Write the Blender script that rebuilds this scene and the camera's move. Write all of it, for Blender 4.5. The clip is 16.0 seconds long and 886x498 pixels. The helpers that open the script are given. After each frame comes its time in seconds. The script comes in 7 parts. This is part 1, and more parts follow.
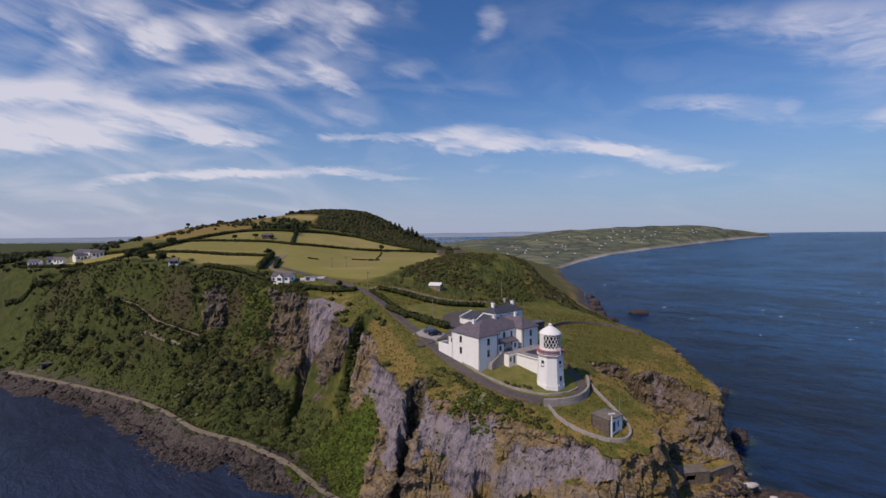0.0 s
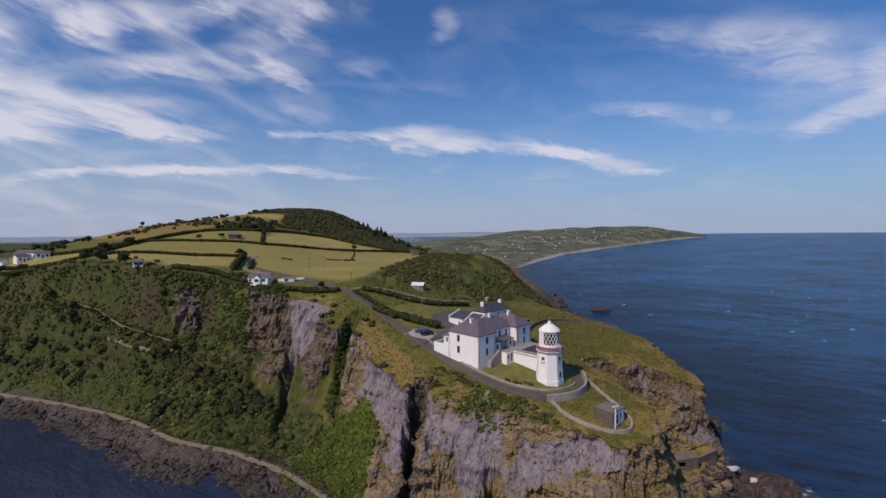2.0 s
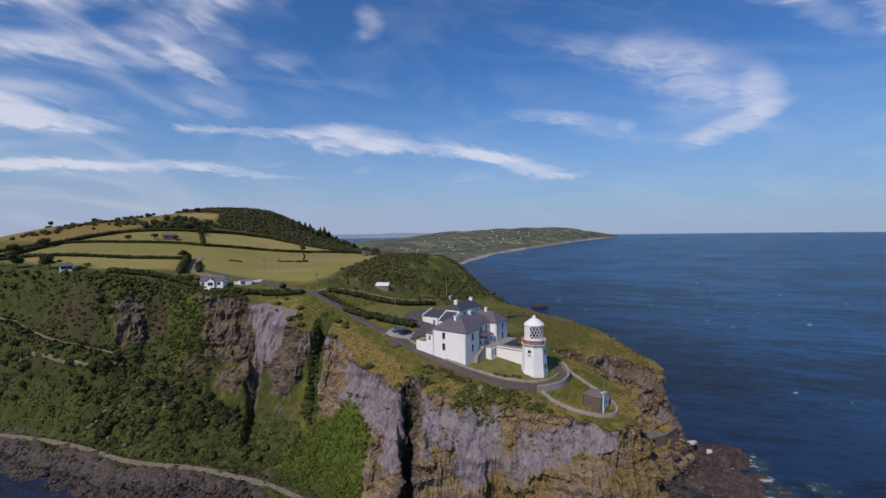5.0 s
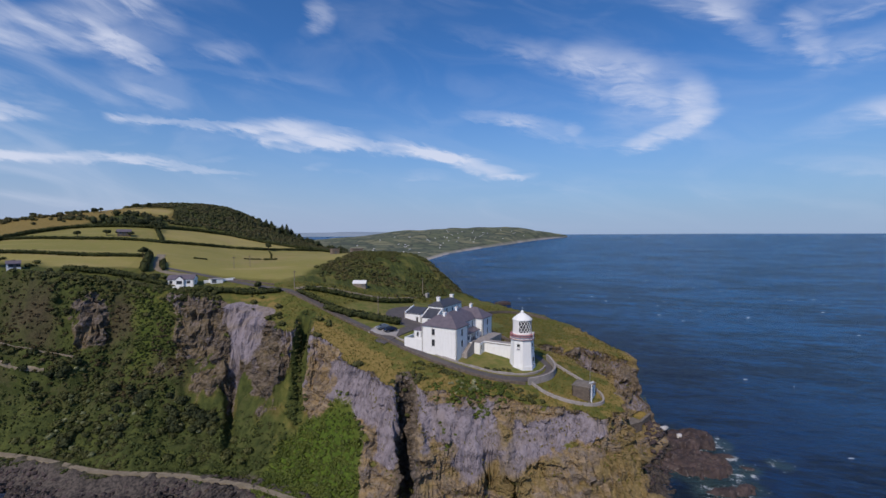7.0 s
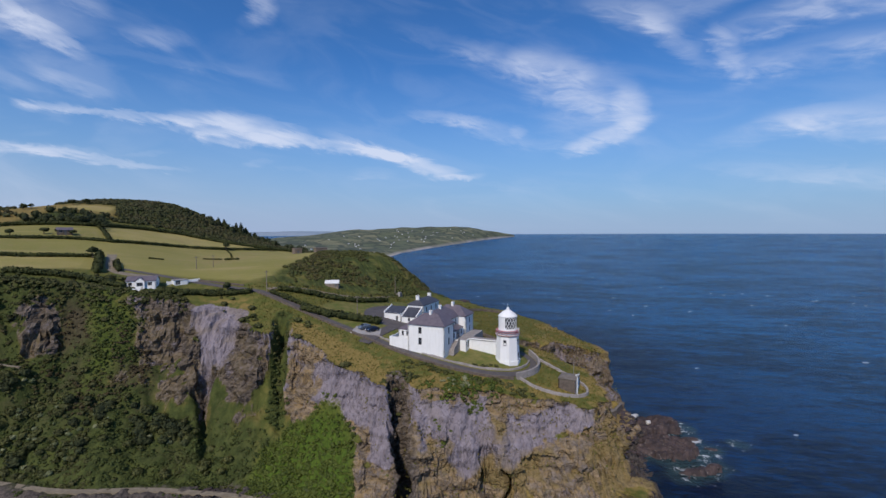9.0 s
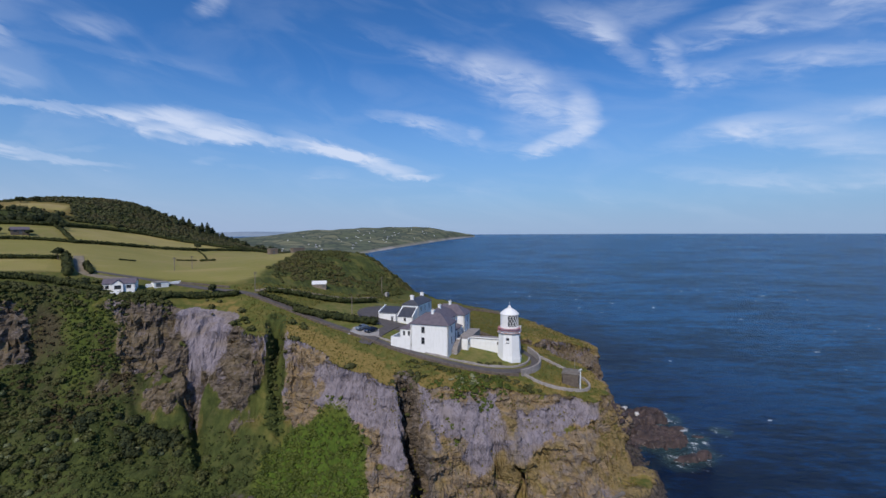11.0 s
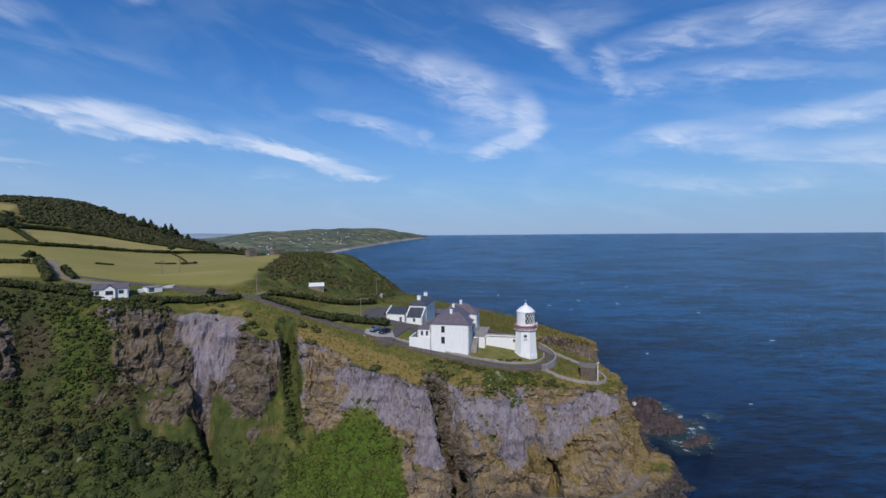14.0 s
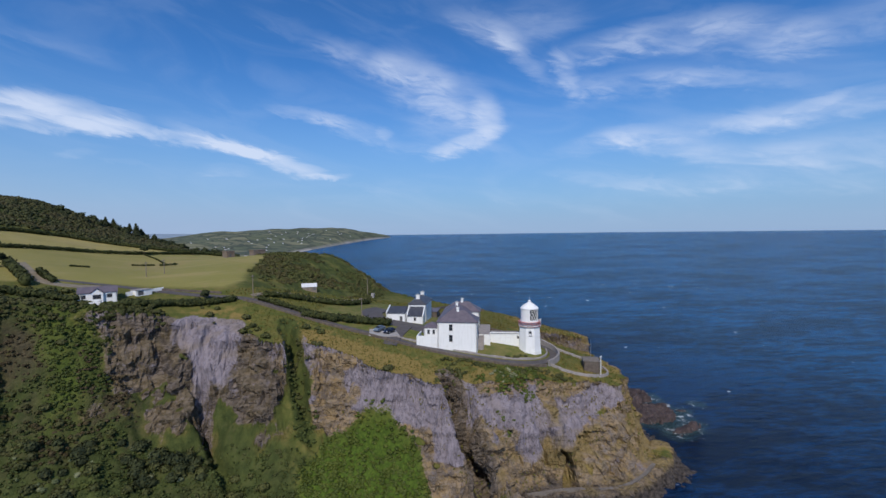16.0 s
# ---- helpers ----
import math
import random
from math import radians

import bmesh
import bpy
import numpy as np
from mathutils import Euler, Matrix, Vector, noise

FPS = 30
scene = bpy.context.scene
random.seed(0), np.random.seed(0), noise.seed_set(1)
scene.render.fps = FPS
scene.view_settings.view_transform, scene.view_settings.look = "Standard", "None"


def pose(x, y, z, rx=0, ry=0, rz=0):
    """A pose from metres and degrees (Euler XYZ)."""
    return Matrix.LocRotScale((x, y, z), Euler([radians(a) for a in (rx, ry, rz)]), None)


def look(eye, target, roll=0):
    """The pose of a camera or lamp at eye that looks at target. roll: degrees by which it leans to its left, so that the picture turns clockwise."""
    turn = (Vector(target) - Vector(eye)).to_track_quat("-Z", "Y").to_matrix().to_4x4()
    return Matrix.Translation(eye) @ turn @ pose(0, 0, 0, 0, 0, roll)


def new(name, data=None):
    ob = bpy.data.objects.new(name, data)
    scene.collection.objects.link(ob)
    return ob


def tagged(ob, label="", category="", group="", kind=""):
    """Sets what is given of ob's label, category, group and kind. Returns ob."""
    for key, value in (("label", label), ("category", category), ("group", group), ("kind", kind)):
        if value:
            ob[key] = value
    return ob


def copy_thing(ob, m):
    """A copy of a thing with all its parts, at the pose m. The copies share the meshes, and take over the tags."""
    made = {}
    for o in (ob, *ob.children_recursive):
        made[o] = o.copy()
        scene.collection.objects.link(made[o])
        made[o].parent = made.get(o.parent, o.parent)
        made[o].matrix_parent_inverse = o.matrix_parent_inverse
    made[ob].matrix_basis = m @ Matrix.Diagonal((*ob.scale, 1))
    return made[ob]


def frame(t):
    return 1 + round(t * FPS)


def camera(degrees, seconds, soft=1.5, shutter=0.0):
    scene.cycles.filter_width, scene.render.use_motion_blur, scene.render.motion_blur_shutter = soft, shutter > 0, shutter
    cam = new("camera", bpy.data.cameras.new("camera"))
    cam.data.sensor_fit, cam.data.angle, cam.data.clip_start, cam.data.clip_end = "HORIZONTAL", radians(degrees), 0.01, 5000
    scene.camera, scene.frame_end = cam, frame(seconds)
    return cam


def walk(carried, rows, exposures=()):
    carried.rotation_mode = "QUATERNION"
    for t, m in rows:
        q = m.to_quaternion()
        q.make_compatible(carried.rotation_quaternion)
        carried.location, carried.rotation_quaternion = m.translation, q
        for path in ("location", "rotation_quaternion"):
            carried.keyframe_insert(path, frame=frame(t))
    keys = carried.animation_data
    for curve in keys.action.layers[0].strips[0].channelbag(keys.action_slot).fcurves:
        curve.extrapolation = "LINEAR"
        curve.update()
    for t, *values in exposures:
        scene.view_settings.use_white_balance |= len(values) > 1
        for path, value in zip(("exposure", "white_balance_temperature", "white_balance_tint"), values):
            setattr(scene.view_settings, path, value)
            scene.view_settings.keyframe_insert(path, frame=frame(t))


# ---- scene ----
cam = camera(89.5, 16.0)
PATH = [
    (0, (-4.158, 1.197, 59.398), (-4.078, 3.194, 59.331), -0.6),
    (0.5, (-7.086, 1.416, 59.386), (-6.962, 3.411, 59.319), -0.6),
    (1, (-10.005, 1.638, 59.373), (-9.831, 3.629, 59.305), -0.6),
    (1.5, (-12.909, 1.872, 59.356), (-12.682, 3.858, 59.288), -0.5),
    (2, (-15.791, 2.142, 59.337), (-15.51, 4.121, 59.269), -0.5),
    (2.5, (-18.635, 2.476, 59.314), (-18.301, 4.447, 59.245), -0.4),
    (3, (-21.408, 2.865, 59.284), (-21.023, 4.826, 59.215), -0.4),
    (3.5, (-24.093, 3.297, 59.243), (-23.656, 5.247, 59.173), -0.3),
    (4, (-26.698, 3.765, 59.176), (-26.208, 5.703, 59.105), -0.3),
    (6.3, (-38.398, 6.141, 58.388), (-37.663, 8.0, 58.321), -0.4),
    (6.5, (-39.405, 6.396, 58.367), (-38.654, 8.249, 58.297), -0.2),
    (7, (-41.903, 7.155, 58.303), (-41.101, 8.985, 58.232), -0.3),
    (7.5, (-44.384, 8.019, 58.244), (-43.533, 9.827, 58.171), -0.2),
    (8, (-46.876, 9.011, 58.188), (-45.967, 10.791, 58.114), -0.0),
    (8.5, (-49.387, 10.152, 58.136), (-48.427, 11.905, 58.063), -0.1),
    (9, (-51.924, 11.462, 58.087), (-50.913, 13.186, 58.013), -0.2),
    (9.5, (-54.489, 12.969, 58.041), (-53.427, 14.663, 57.967), -0.2),
    (12, (-67.468, 21.612, 57.681), (-66.272, 23.214, 57.61), -0.4),
    (12.5, (-70.057, 23.455, 57.657), (-68.848, 25.046, 57.588), -0.5),
    (13, (-72.635, 25.368, 57.637), (-71.384, 26.927, 57.567), -0.5),
    (13.5, (-75.202, 27.356, 57.615), (-73.907, 28.878, 57.546), -0.5),
    (14, (-77.755, 29.424, 57.591), (-76.417, 30.909, 57.521), -0.5),
    (14.5, (-80.281, 31.567, 57.569), (-78.908, 33.019, 57.497), -0.6),
    (15, (-82.766, 33.776, 57.55), (-81.356, 35.192, 57.478), -0.6),
    (15.5, (-85.216, 36.029, 57.536), (-83.772, 37.41, 57.463), -0.7),
    (16, (-87.644, 38.297, 57.529), (-86.179, 39.656, 57.455), -0.7),
]
walk(cam, [(t, look(eye, target, roll)) for t, eye, target, roll in PATH],
     exposures=[(0, -0.15, 7300, 20), (4, -0.14, 6950, 17), (8, -0.06, 6500, 13.5), (12, -0.03, 6300, 11), (16, -0.02, 6250, 10.5)])
SEA = -5.0

# ---- sky and sun ----
SUN_DIR = Vector((-0.63, -0.50, 0.80)).normalized()
SUN_POWER, SKY_POWER = 3.1, 0.075
sun = new("sun", bpy.data.lights.new("sun", "SUN"))
sun.data.energy, sun.data.angle, sun.data.color = SUN_POWER, radians(0.5), (1.0, 0.905, 0.775)
sun.matrix_world = look(SUN_DIR * 100, (0, 0, 0))


class Nodes:
    """A short hand for building node trees."""

    def __init__(self, tree, fresh=True):
        self.t = tree
        if fresh:
            self.t.nodes.clear()

    def add(self, kind, operation=None, data_type=None, attribute_name=None):
        n = self.t.nodes.new(kind)
        if operation:
            n.operation = operation
        if data_type:
            n.data_type = data_type
        if attribute_name:
            n.attribute_name = attribute_name
        return n

    def put(self, socket, value):
        if isinstance(value, bpy.types.NodeSocket):
            self.t.links.new(value, socket)
        elif value is not None:
            if socket.type == "RGBA" and len(value) == 3:
                value = (*value, 1)
            socket.default_value = value

    def math(self, op, a, b=None, c=None, clamp=False):
        n = self.add("ShaderNodeMath", operation=op)
        n.use_clamp = clamp
        for s, v in zip(n.inputs, (a, b, c)):
            self.put(s, v)
        return n.outputs[0]

    def mix(self, f, a, b):
        n = self.add("ShaderNodeMix", data_type="RGBA")
        self.put(n.inputs[0], f)
        self.put(n.inputs[6], a)
        self.put(n.inputs[7], b)
        return n.outputs[2]

    def ramp(self, v, lo, hi, a=0.0, b=1.0):
        n = self.add("ShaderNodeMapRange")
        n.interpolation_type = "SMOOTHSTEP"
        for s, x in zip(n.inputs, (v, lo, hi, a, b)):
            self.put(s, x)
        return n.outputs[0]

    def noise(self, vec, scale, detail=4.0, rough=0.55, dist=0.0):
        n = self.add("ShaderNodeTexNoise")
        self.put(n.inputs["Vector"], vec)
        n.inputs["Scale"].default_value, n.inputs["Detail"].default_value = scale, detail
        n.inputs["Roughness"].default_value, n.inputs["Distortion"].default_value = rough, dist
        return n.outputs["Fac"]

    def scaled(self, vec, x, y, z):
        n = self.add("ShaderNodeVectorMath", operation="MULTIPLY")
        self.put(n.inputs[0], vec)
        n.inputs[1].default_value = (x, y, z)
        return n.outputs[0]

    def attr(self, name):
        return self.add("ShaderNodeAttribute", attribute_name=name).outputs["Fac"]


# banks of cirrus, ellipse by ellipse: azimuth, elevation, half length, half width, rise in degrees, and weight
CLOUDS = {}
CLOUDS["main_streak"] = [(-12.4, 11.6, 0.8, 0.37, 2, 0.7), (-4.9, 12.0, 5.6, 0.3, 0, 0.9), (2.7, 12.1, 3.1, 0.76, 3, 1.0), (5.7, 10.7, 3.6, 0.44, -2, 0.8), (8.0, 12.0, 3.4, 0.92, -10, 1.0), (17.0, 10.6, 7.1, 0.54, -6, 1.0), (21.1, 10.8, 3.7, 0.42, -15, 0.6), (27.4, 8.7, 4.4, 0.58, -14, 0.95), (32.1, 7.1, 2.4, 0.3, 1, 0.6), (12.5, 12.4, 1.4, 0.26, -14, 0.4)]
CLOUDS["low_streaks"] = [(-33.2, 6.0, 2.7, 0.33, 12, 0.8), (-26.6, 6.9, 5.0, 0.37, 5, 0.95), (-16.7, 7.6, 6.7, 0.38, 3, 0.95), (-6.4, 7.4, 4.9, 0.28, -5, 0.8), (-2.9, 8.5, 1.5, 0.22, 11, 0.3), (-40.7, 5.0, 1.6, 0.42, 7, 0.35), (7.9, 8.1, 1.1, 0.28, 6, 0.4), (12.1, 7.6, 1.8, 0.22, -4, 0.25), (21.5, 7.4, 1.9, 0.42, 0, 0.4), (38.4, 5.6, 2.6, 0.27, -10, 0.25), (-40.2, 1.3, 4.3, 0.26, 1, 0.35), (-30.1, 2.0, 4.9, 0.29, 4, 0.35)]
CLOUDS["west_bank"] = [(-41.6, 9.6, 4.6, 1.2, 6, 1.19), (-39.7, 12.0, 6.5, 1.76, 8, 0.94), (-35.1, 10.0, 2.7, 0.61, -1, 1.0), (-30.5, 12.2, 3.8, 1.14, -4, 0.94), (-26.6, 11.9, 2.8, 0.78, -10, 1.25), (-22.1, 11.3, 3.0, 0.53, -3, 1.19), (-23.8, 13.9, 3.9, 0.66, 3, 0.56), (-41.6, 13.2, 3.9, 0.85, 9, 0.62)]
CLOUDS["west_veils"] = [(-36.5, 16.8, 2.7, 1.11, 48, 0.79), (-41.6, 16.4, 2.5, 0.88, 19, 0.53), (-36.7, 19.3, 1.4, 0.76, -40, 0.53), (-31.8, 21.5, 2.9, 1.22, -15, 0.99), (-27.1, 21.6, 3.2, 0.94, 19, 0.92), (-29.6, 19.3, 1.8, 0.7, -3, 0.79), (-38.6, 20.8, 4.8, 1.02, 13, 0.59), (-19.5, 23.4, 3.3, 0.85, 26, 0.66), (-13.2, 25.5, 4.6, 1.14, 4, 0.79), (-7.4, 25.8, 1.9, 0.74, -14, 0.53), (-13.3, 22.0, 3.5, 0.9, 20, 0.73), (-8.6, 22.4, 2.2, 0.78, -19, 0.53), (-28.3, 16.6, 4.8, 0.74, 16, 0.53), (-18.6, 18.7, 6.3, 1.04, 9, 0.73), (-11.2, 18.7, 2.7, 0.68, -22, 0.79), (-1.3, 18.0, 8.5, 0.35, 0, 0.26)]
CLOUDS["puffs"] = [(-1.8, 20.1, 2.5, 0.62, 4, 0.48), (8.6, 24.7, 1.3, 1.01, -42, 0.64), (7.5, 23.1, 1.3, 0.52, 32, 0.24), (-12.3, 15.2, 2.2, 0.7, -4, 0.32), (-8.7, 14.5, 2.2, 0.57, -7, 0.44), (-1.7, 26.6, 1.1, 0.74, -2, 0.24), (10.1, 25.5, 2.1, 0.75, 4, 0.2)]
CLOUDS["hook"] = [(30.7, 22.5, 5.1, 0.78, -16, 0.29), (38.3, 20.5, 4.2, 1.12, -12, 0.47), (44.0, 18.5, 3.6, 2.05, -23, 0.61), (49.4, 16.7, 3.9, 1.69, -23, 0.56), (53.1, 14.2, 1.8, 1.17, -59, 0.56), (50.4, 11.2, 3.8, 0.72, 20, 0.75), (47.8, 12.9, 4.2, 2.19, -8, 0.38), (30.7, 14.1, 3.2, 0.58, -9, 0.56), (36.3, 12.7, 3.6, 0.73, -15, 0.61), (39.9, 12.3, 0.8, 0.43, 3, 0.38), (43.9, 10.4, 3.9, 0.43, -5, 0.33), (52.2, 10.7, 2.7, 0.34, -5, 0.23)]
CLOUDS["east_high"] = [(62.4, 18.7, 2.0, 0.74, -63, 0.44), (68.9, 16.8, 6.5, 0.92, -4, 0.49), (79.3, 15.6, 5.2, 0.61, -10, 0.49), (66.3, 20.7, 4.5, 1.02, 6, 0.54), (74.5, 21.0, 5.0, 1.19, -1, 0.54), (82.3, 19.6, 4.0, 1.34, -18, 0.49), (89.7, 18.4, 4.4, 1.22, -1, 0.49), (74.7, 18.5, 6.0, 1.11, -11, 0.29), (52.9, 23.9, 3.7, 1.02, -23, 0.49), (57.2, 20.6, 2.9, 0.74, -41, 0.49), (59.1, 24.4, 4.1, 1.56, 0, 0.39), (66.0, 16.2, 2.3, 0.54, 14, 0.29)]
CLOUDS["east_low"] = [(65.8, 10.2, 3.7, 0.76, 8, 0.45), (72.9, 9.8, 4.8, 1.05, -14, 0.50), (75.2, 11.1, 6.9, 0.88, 0, 0.45), (87.1, 11.4, 6.4, 0.87, 3, 0.65), (81.0, 7.8, 4.5, 1.04, -4, 0.45), (89.4, 7.6, 4.9, 1.25, 0, 0.50), (66.9, 6.2, 5.1, 0.56, -8, 0.40), (75.7, 5.1, 5.0, 0.79, 0, 0.35), (87.0, 4.8, 7.3, 1.2, 0, 0.40), (57.7, 4.2, 5.5, 0.59, -10, 0.25), (44.1, 5.9, 4.0, 0.45, -7, 0.20), (86.7, 12.0, 2.1, 0.39, 18, 0.30)]


def build_sky():
    world = bpy.data.worlds.new("sky")
    scene.world = world
    world.use_nodes = True
    n = Nodes(world.node_tree)
    out, bg = n.add("ShaderNodeOutputWorld"), n.add("ShaderNodeBackground")
    sky = n.add("ShaderNodeTexSky")
    sky.sky_type, sky.sun_disc = "NISHITA", False
    sky.sun_elevation, sky.sun_rotation = math.asin(SUN_DIR.z), math.atan2(SUN_DIR.x, SUN_DIR.y)
    sky.altitude, sky.air_density, sky.dust_density, sky.ozone_density = 60, 1.0, 0.15, 4.0
    co = n.add("ShaderNodeTexCoord").outputs["Generated"]
    sep = n.add("ShaderNodeSeparateXYZ")
    n.put(sep.inputs[0], co)
    x, y, z = sep.outputs
    el = n.math("MULTIPLY", n.math("ARCSINE", z), 57.29578)
    az = n.math("MULTIPLY", n.math("ARCTAN2", x, y), 57.29578)
    # fibres of cirrus, combed along the wind
    sheet = n.add("ShaderNodeCombineXYZ")
    n.put(sheet.inputs[0], az)
    n.put(sheet.inputs[1], el)
    turn = n.add("ShaderNodeVectorRotate")
    turn.rotation_type = "Z_AXIS"
    n.put(turn.inputs["Vector"], sheet.outputs[0])
    turn.inputs["Angle"].default_value = radians(10)
    combed = n.scaled(turn.outputs[0], 0.07, 0.22, 1.0)
    wisp = n.noise(combed, 1.0, 7.0, 0.52, 1.2)
    fine = n.noise(n.scaled(turn.outputs[0], 0.22, 0.75, 1.0), 1.0, 6.0, 0.54, 1.4)
    finest = n.noise(n.scaled(turn.outputs[0], 0.6, 2.2, 1.0), 1.0, 6.0, 0.66, 1.0)
    az_w = n.math("ADD", az, n.math("MULTIPLY", n.math("SUBTRACT", fine, 0.5), 2.2))
    frayed = n.math("ADD", n.math("MULTIPLY", n.math("SUBTRACT", wisp, 0.5), 1.6), n.math("MULTIPLY", n.math("SUBTRACT", fine, 0.5), 1.5))
    el_w = n.math("ADD", el, n.math("ADD", frayed, n.math("MULTIPLY", n.math("SUBTRACT", finest, 0.5), 0.6)))
    total = None
    for a0, e0, length, width, rise, weight in (c for bank in CLOUDS.values() for c in bank):
        c, s = math.cos(radians(rise)), math.sin(radians(rise))
        sides = []
        for ax, ay in ((c / length / 1.12, s / length / 1.12), (-s / width / 1.25, c / width / 1.25)):
            sides.append(n.math("ADD", n.math("MULTIPLY_ADD", az_w, ax, -(a0 * ax + e0 * ay)), n.math("MULTIPLY", el_w, ay)))
        r = n.math("MULTIPLY_ADD", sides[0], sides[0], n.math("MULTIPLY", sides[1], sides[1]))
        g = n.ramp(r, 2.9, 0.0, 0.0, weight)
        total = g if total is None else n.math("ADD", total, g)
    # fibres thin the banks, and a faint veil lies between them
    fibre = n.math("ADD", n.math("MULTIPLY", n.ramp(wisp, 0.25, 0.75), 0.32), n.math("ADD", n.math("MULTIPLY", n.ramp(fine, 0.28, 0.72), 0.36), n.math("MULTIPLY", n.ramp(finest, 0.25, 0.75), 0.12)))
    body = n.math("MULTIPLY", total, n.math("ADD", fibre, 0.4))
    veil = n.math("MULTIPLY", n.ramp(wisp, 0.40, 0.72), n.ramp(az, 0.0, -25.0, 0.09, 0.44))
    thin = n.ramp(body, 0.0, 1.75)
    cover = n.math("ADD", n.math("MULTIPLY", n.math("POWER", thin, 0.85), 0.98), veil, clamp=True)
    cover = n.math("MULTIPLY", cover, n.ramp(el, -0.5, 2.5))
    cover = n.math("MULTIPLY", cover, 0.82)
    tint = n.add("ShaderNodeMix", data_type="RGBA")
    tint.blend_type = "MULTIPLY"
    tint.inputs[0].default_value = 1.0
    n.put(tint.inputs[6], sky.outputs[0])
    tint.inputs[7].default_value = (0.54, 1.10, 1.63, 1)
    # thin haze low over the horizon, and the sea beyond the sheet
    haze = n.mix(n.math("MULTIPLY", n.ramp(el, 21.0, -1.0), 0.84), tint.outputs[2], (3.70, 5.65, 8.2))
    haze = n.mix(n.math("MULTIPLY", n.ramp(el, 10.0, -0.5), n.ramp(az, 75.0, -30.0, 0.08, 0.62)), haze, (6.0, 6.9, 8.9))
    haze = n.mix(n.math("MULTIPLY", n.ramp(el, 5.0, -0.5), 0.45), haze, (4.7, 5.8, 8.6))
    far_sea = n.mix(n.ramp(el, -0.28, -0.36), haze, (0.55, 1.35, 2.7))
    col = n.mix(cover, far_sea, (9.6, 10.5, 12.4))
    n.put(bg.inputs[0], col)
    bg.inputs[1].default_value = SKY_POWER
    n.t.links.new(bg.outputs[0], out.inputs[0])


build_sky()


# ---- materials ----
def surface(name, paint, rough=0.85, bump=0.0, bump_scale=4.0, metal=0.0, spec=None):
    """A material; paint(n, co) gives the base colour socket or value."""
    m = bpy.data.materials.new(name)
    m.use_nodes = True
    n = Nodes(m.node_tree)
    out, b = n.add("ShaderNodeOutputMaterial"), n.add("ShaderNodeBsdfPrincipled")
    n.t.links.new(b.outputs[0], out.inputs[0])
    co = n.add("ShaderNodeTexCoord").outputs["Object"]
    n.put(b.inputs["Base Color"], paint(n, co) if callable(paint) else paint)
    n.put(b.inputs["Roughness"], rough(n, co) if callable(rough) else rough)
    b.inputs["Metallic"].default_value = metal
    if spec is not None:
        b.inputs["Specular IOR Level"].default_value = spec
    if bump:
        bp = n.add("ShaderNodeBump")
        bp.inputs["Strength"].default_value, bp.inputs["Distance"].default_value = 0.8, bump
        n.put(bp.inputs["Height"], n.noise(co, bump_scale, 5.0, 0.6))
        n.t.links.new(bp.outputs[0], b.inputs["Normal"])
    return m


def mottled(a, b, scale=1.0, fine=6.0, c=None):
    """Two colours mixed at two scales, with specks of a third."""
    def paint(n, co):
        col = n.mix(n.ramp(n.noise(co, scale, 4.0), 0.32, 0.68), a, b)
        dark = tuple(v * 0.72 for v in a)
        col = n.mix(n.math("MULTIPLY", n.ramp(n.noise(co, fine, 3.0), 0.45, 0.75), 0.55), col, dark)
        if c:
            col = n.mix(n.math("MULTIPLY", n.ramp(n.noise(co, scale * 2.7, 5.0), 0.58, 0.72), 0.7), col, c)
        return col
    return paint


def white_paint(n, co):
    streak = n.noise(n.scaled(co, 1.6, 1.6, 0.22), 1.2, 5.0, 0.6)
    col = n.mix(n.ramp(streak, 0.40, 0.8), (0.86, 0.86, 0.84), (0.78, 0.78, 0.75))
    return n.mix(n.math("MULTIPLY", n.ramp(n.noise(co, 0.6, 5.0), 0.55, 0.8), 0.35), col, (0.62, 0.6, 0.54))


def slate_rows(n, co):
    w = n.add("ShaderNodeTexWave")
    w.wave_type, w.bands_direction = "BANDS", "Z"
    n.put(w.inputs["Vector"], co)
    w.inputs["Scale"].default_value, w.inputs["Distortion"].default_value = 2.4, 0.6
    col = n.mix(n.ramp(n.noise(co, 0.9, 5.0), 0.3, 0.7), (0.115, 0.095, 0.115), (0.16, 0.135, 0.155))
    return n.mix(n.math("MULTIPLY", w.outputs["Fac"], 0.22), col, (0.07, 0.06, 0.07))


def leafy(dark, light, hot=None):
    def paint(n, co):
        isl = n.add("ShaderNodeNewGeometry").outputs["Random Per Island"]
        f = n.math("ADD", n.math("MULTIPLY", n.noise(co, 0.22, 4.0), 0.75), n.math("MULTIPLY", isl, 0.35))
        col = n.mix(n.ramp(f, 0.3, 0.78), dark, light)
        if hot:
            col = n.mix(n.math("MULTIPLY", n.ramp(n.noise(co, 0.07, 4.0), 0.47, 0.60), 0.8), col, hot)
        return col
    return paint


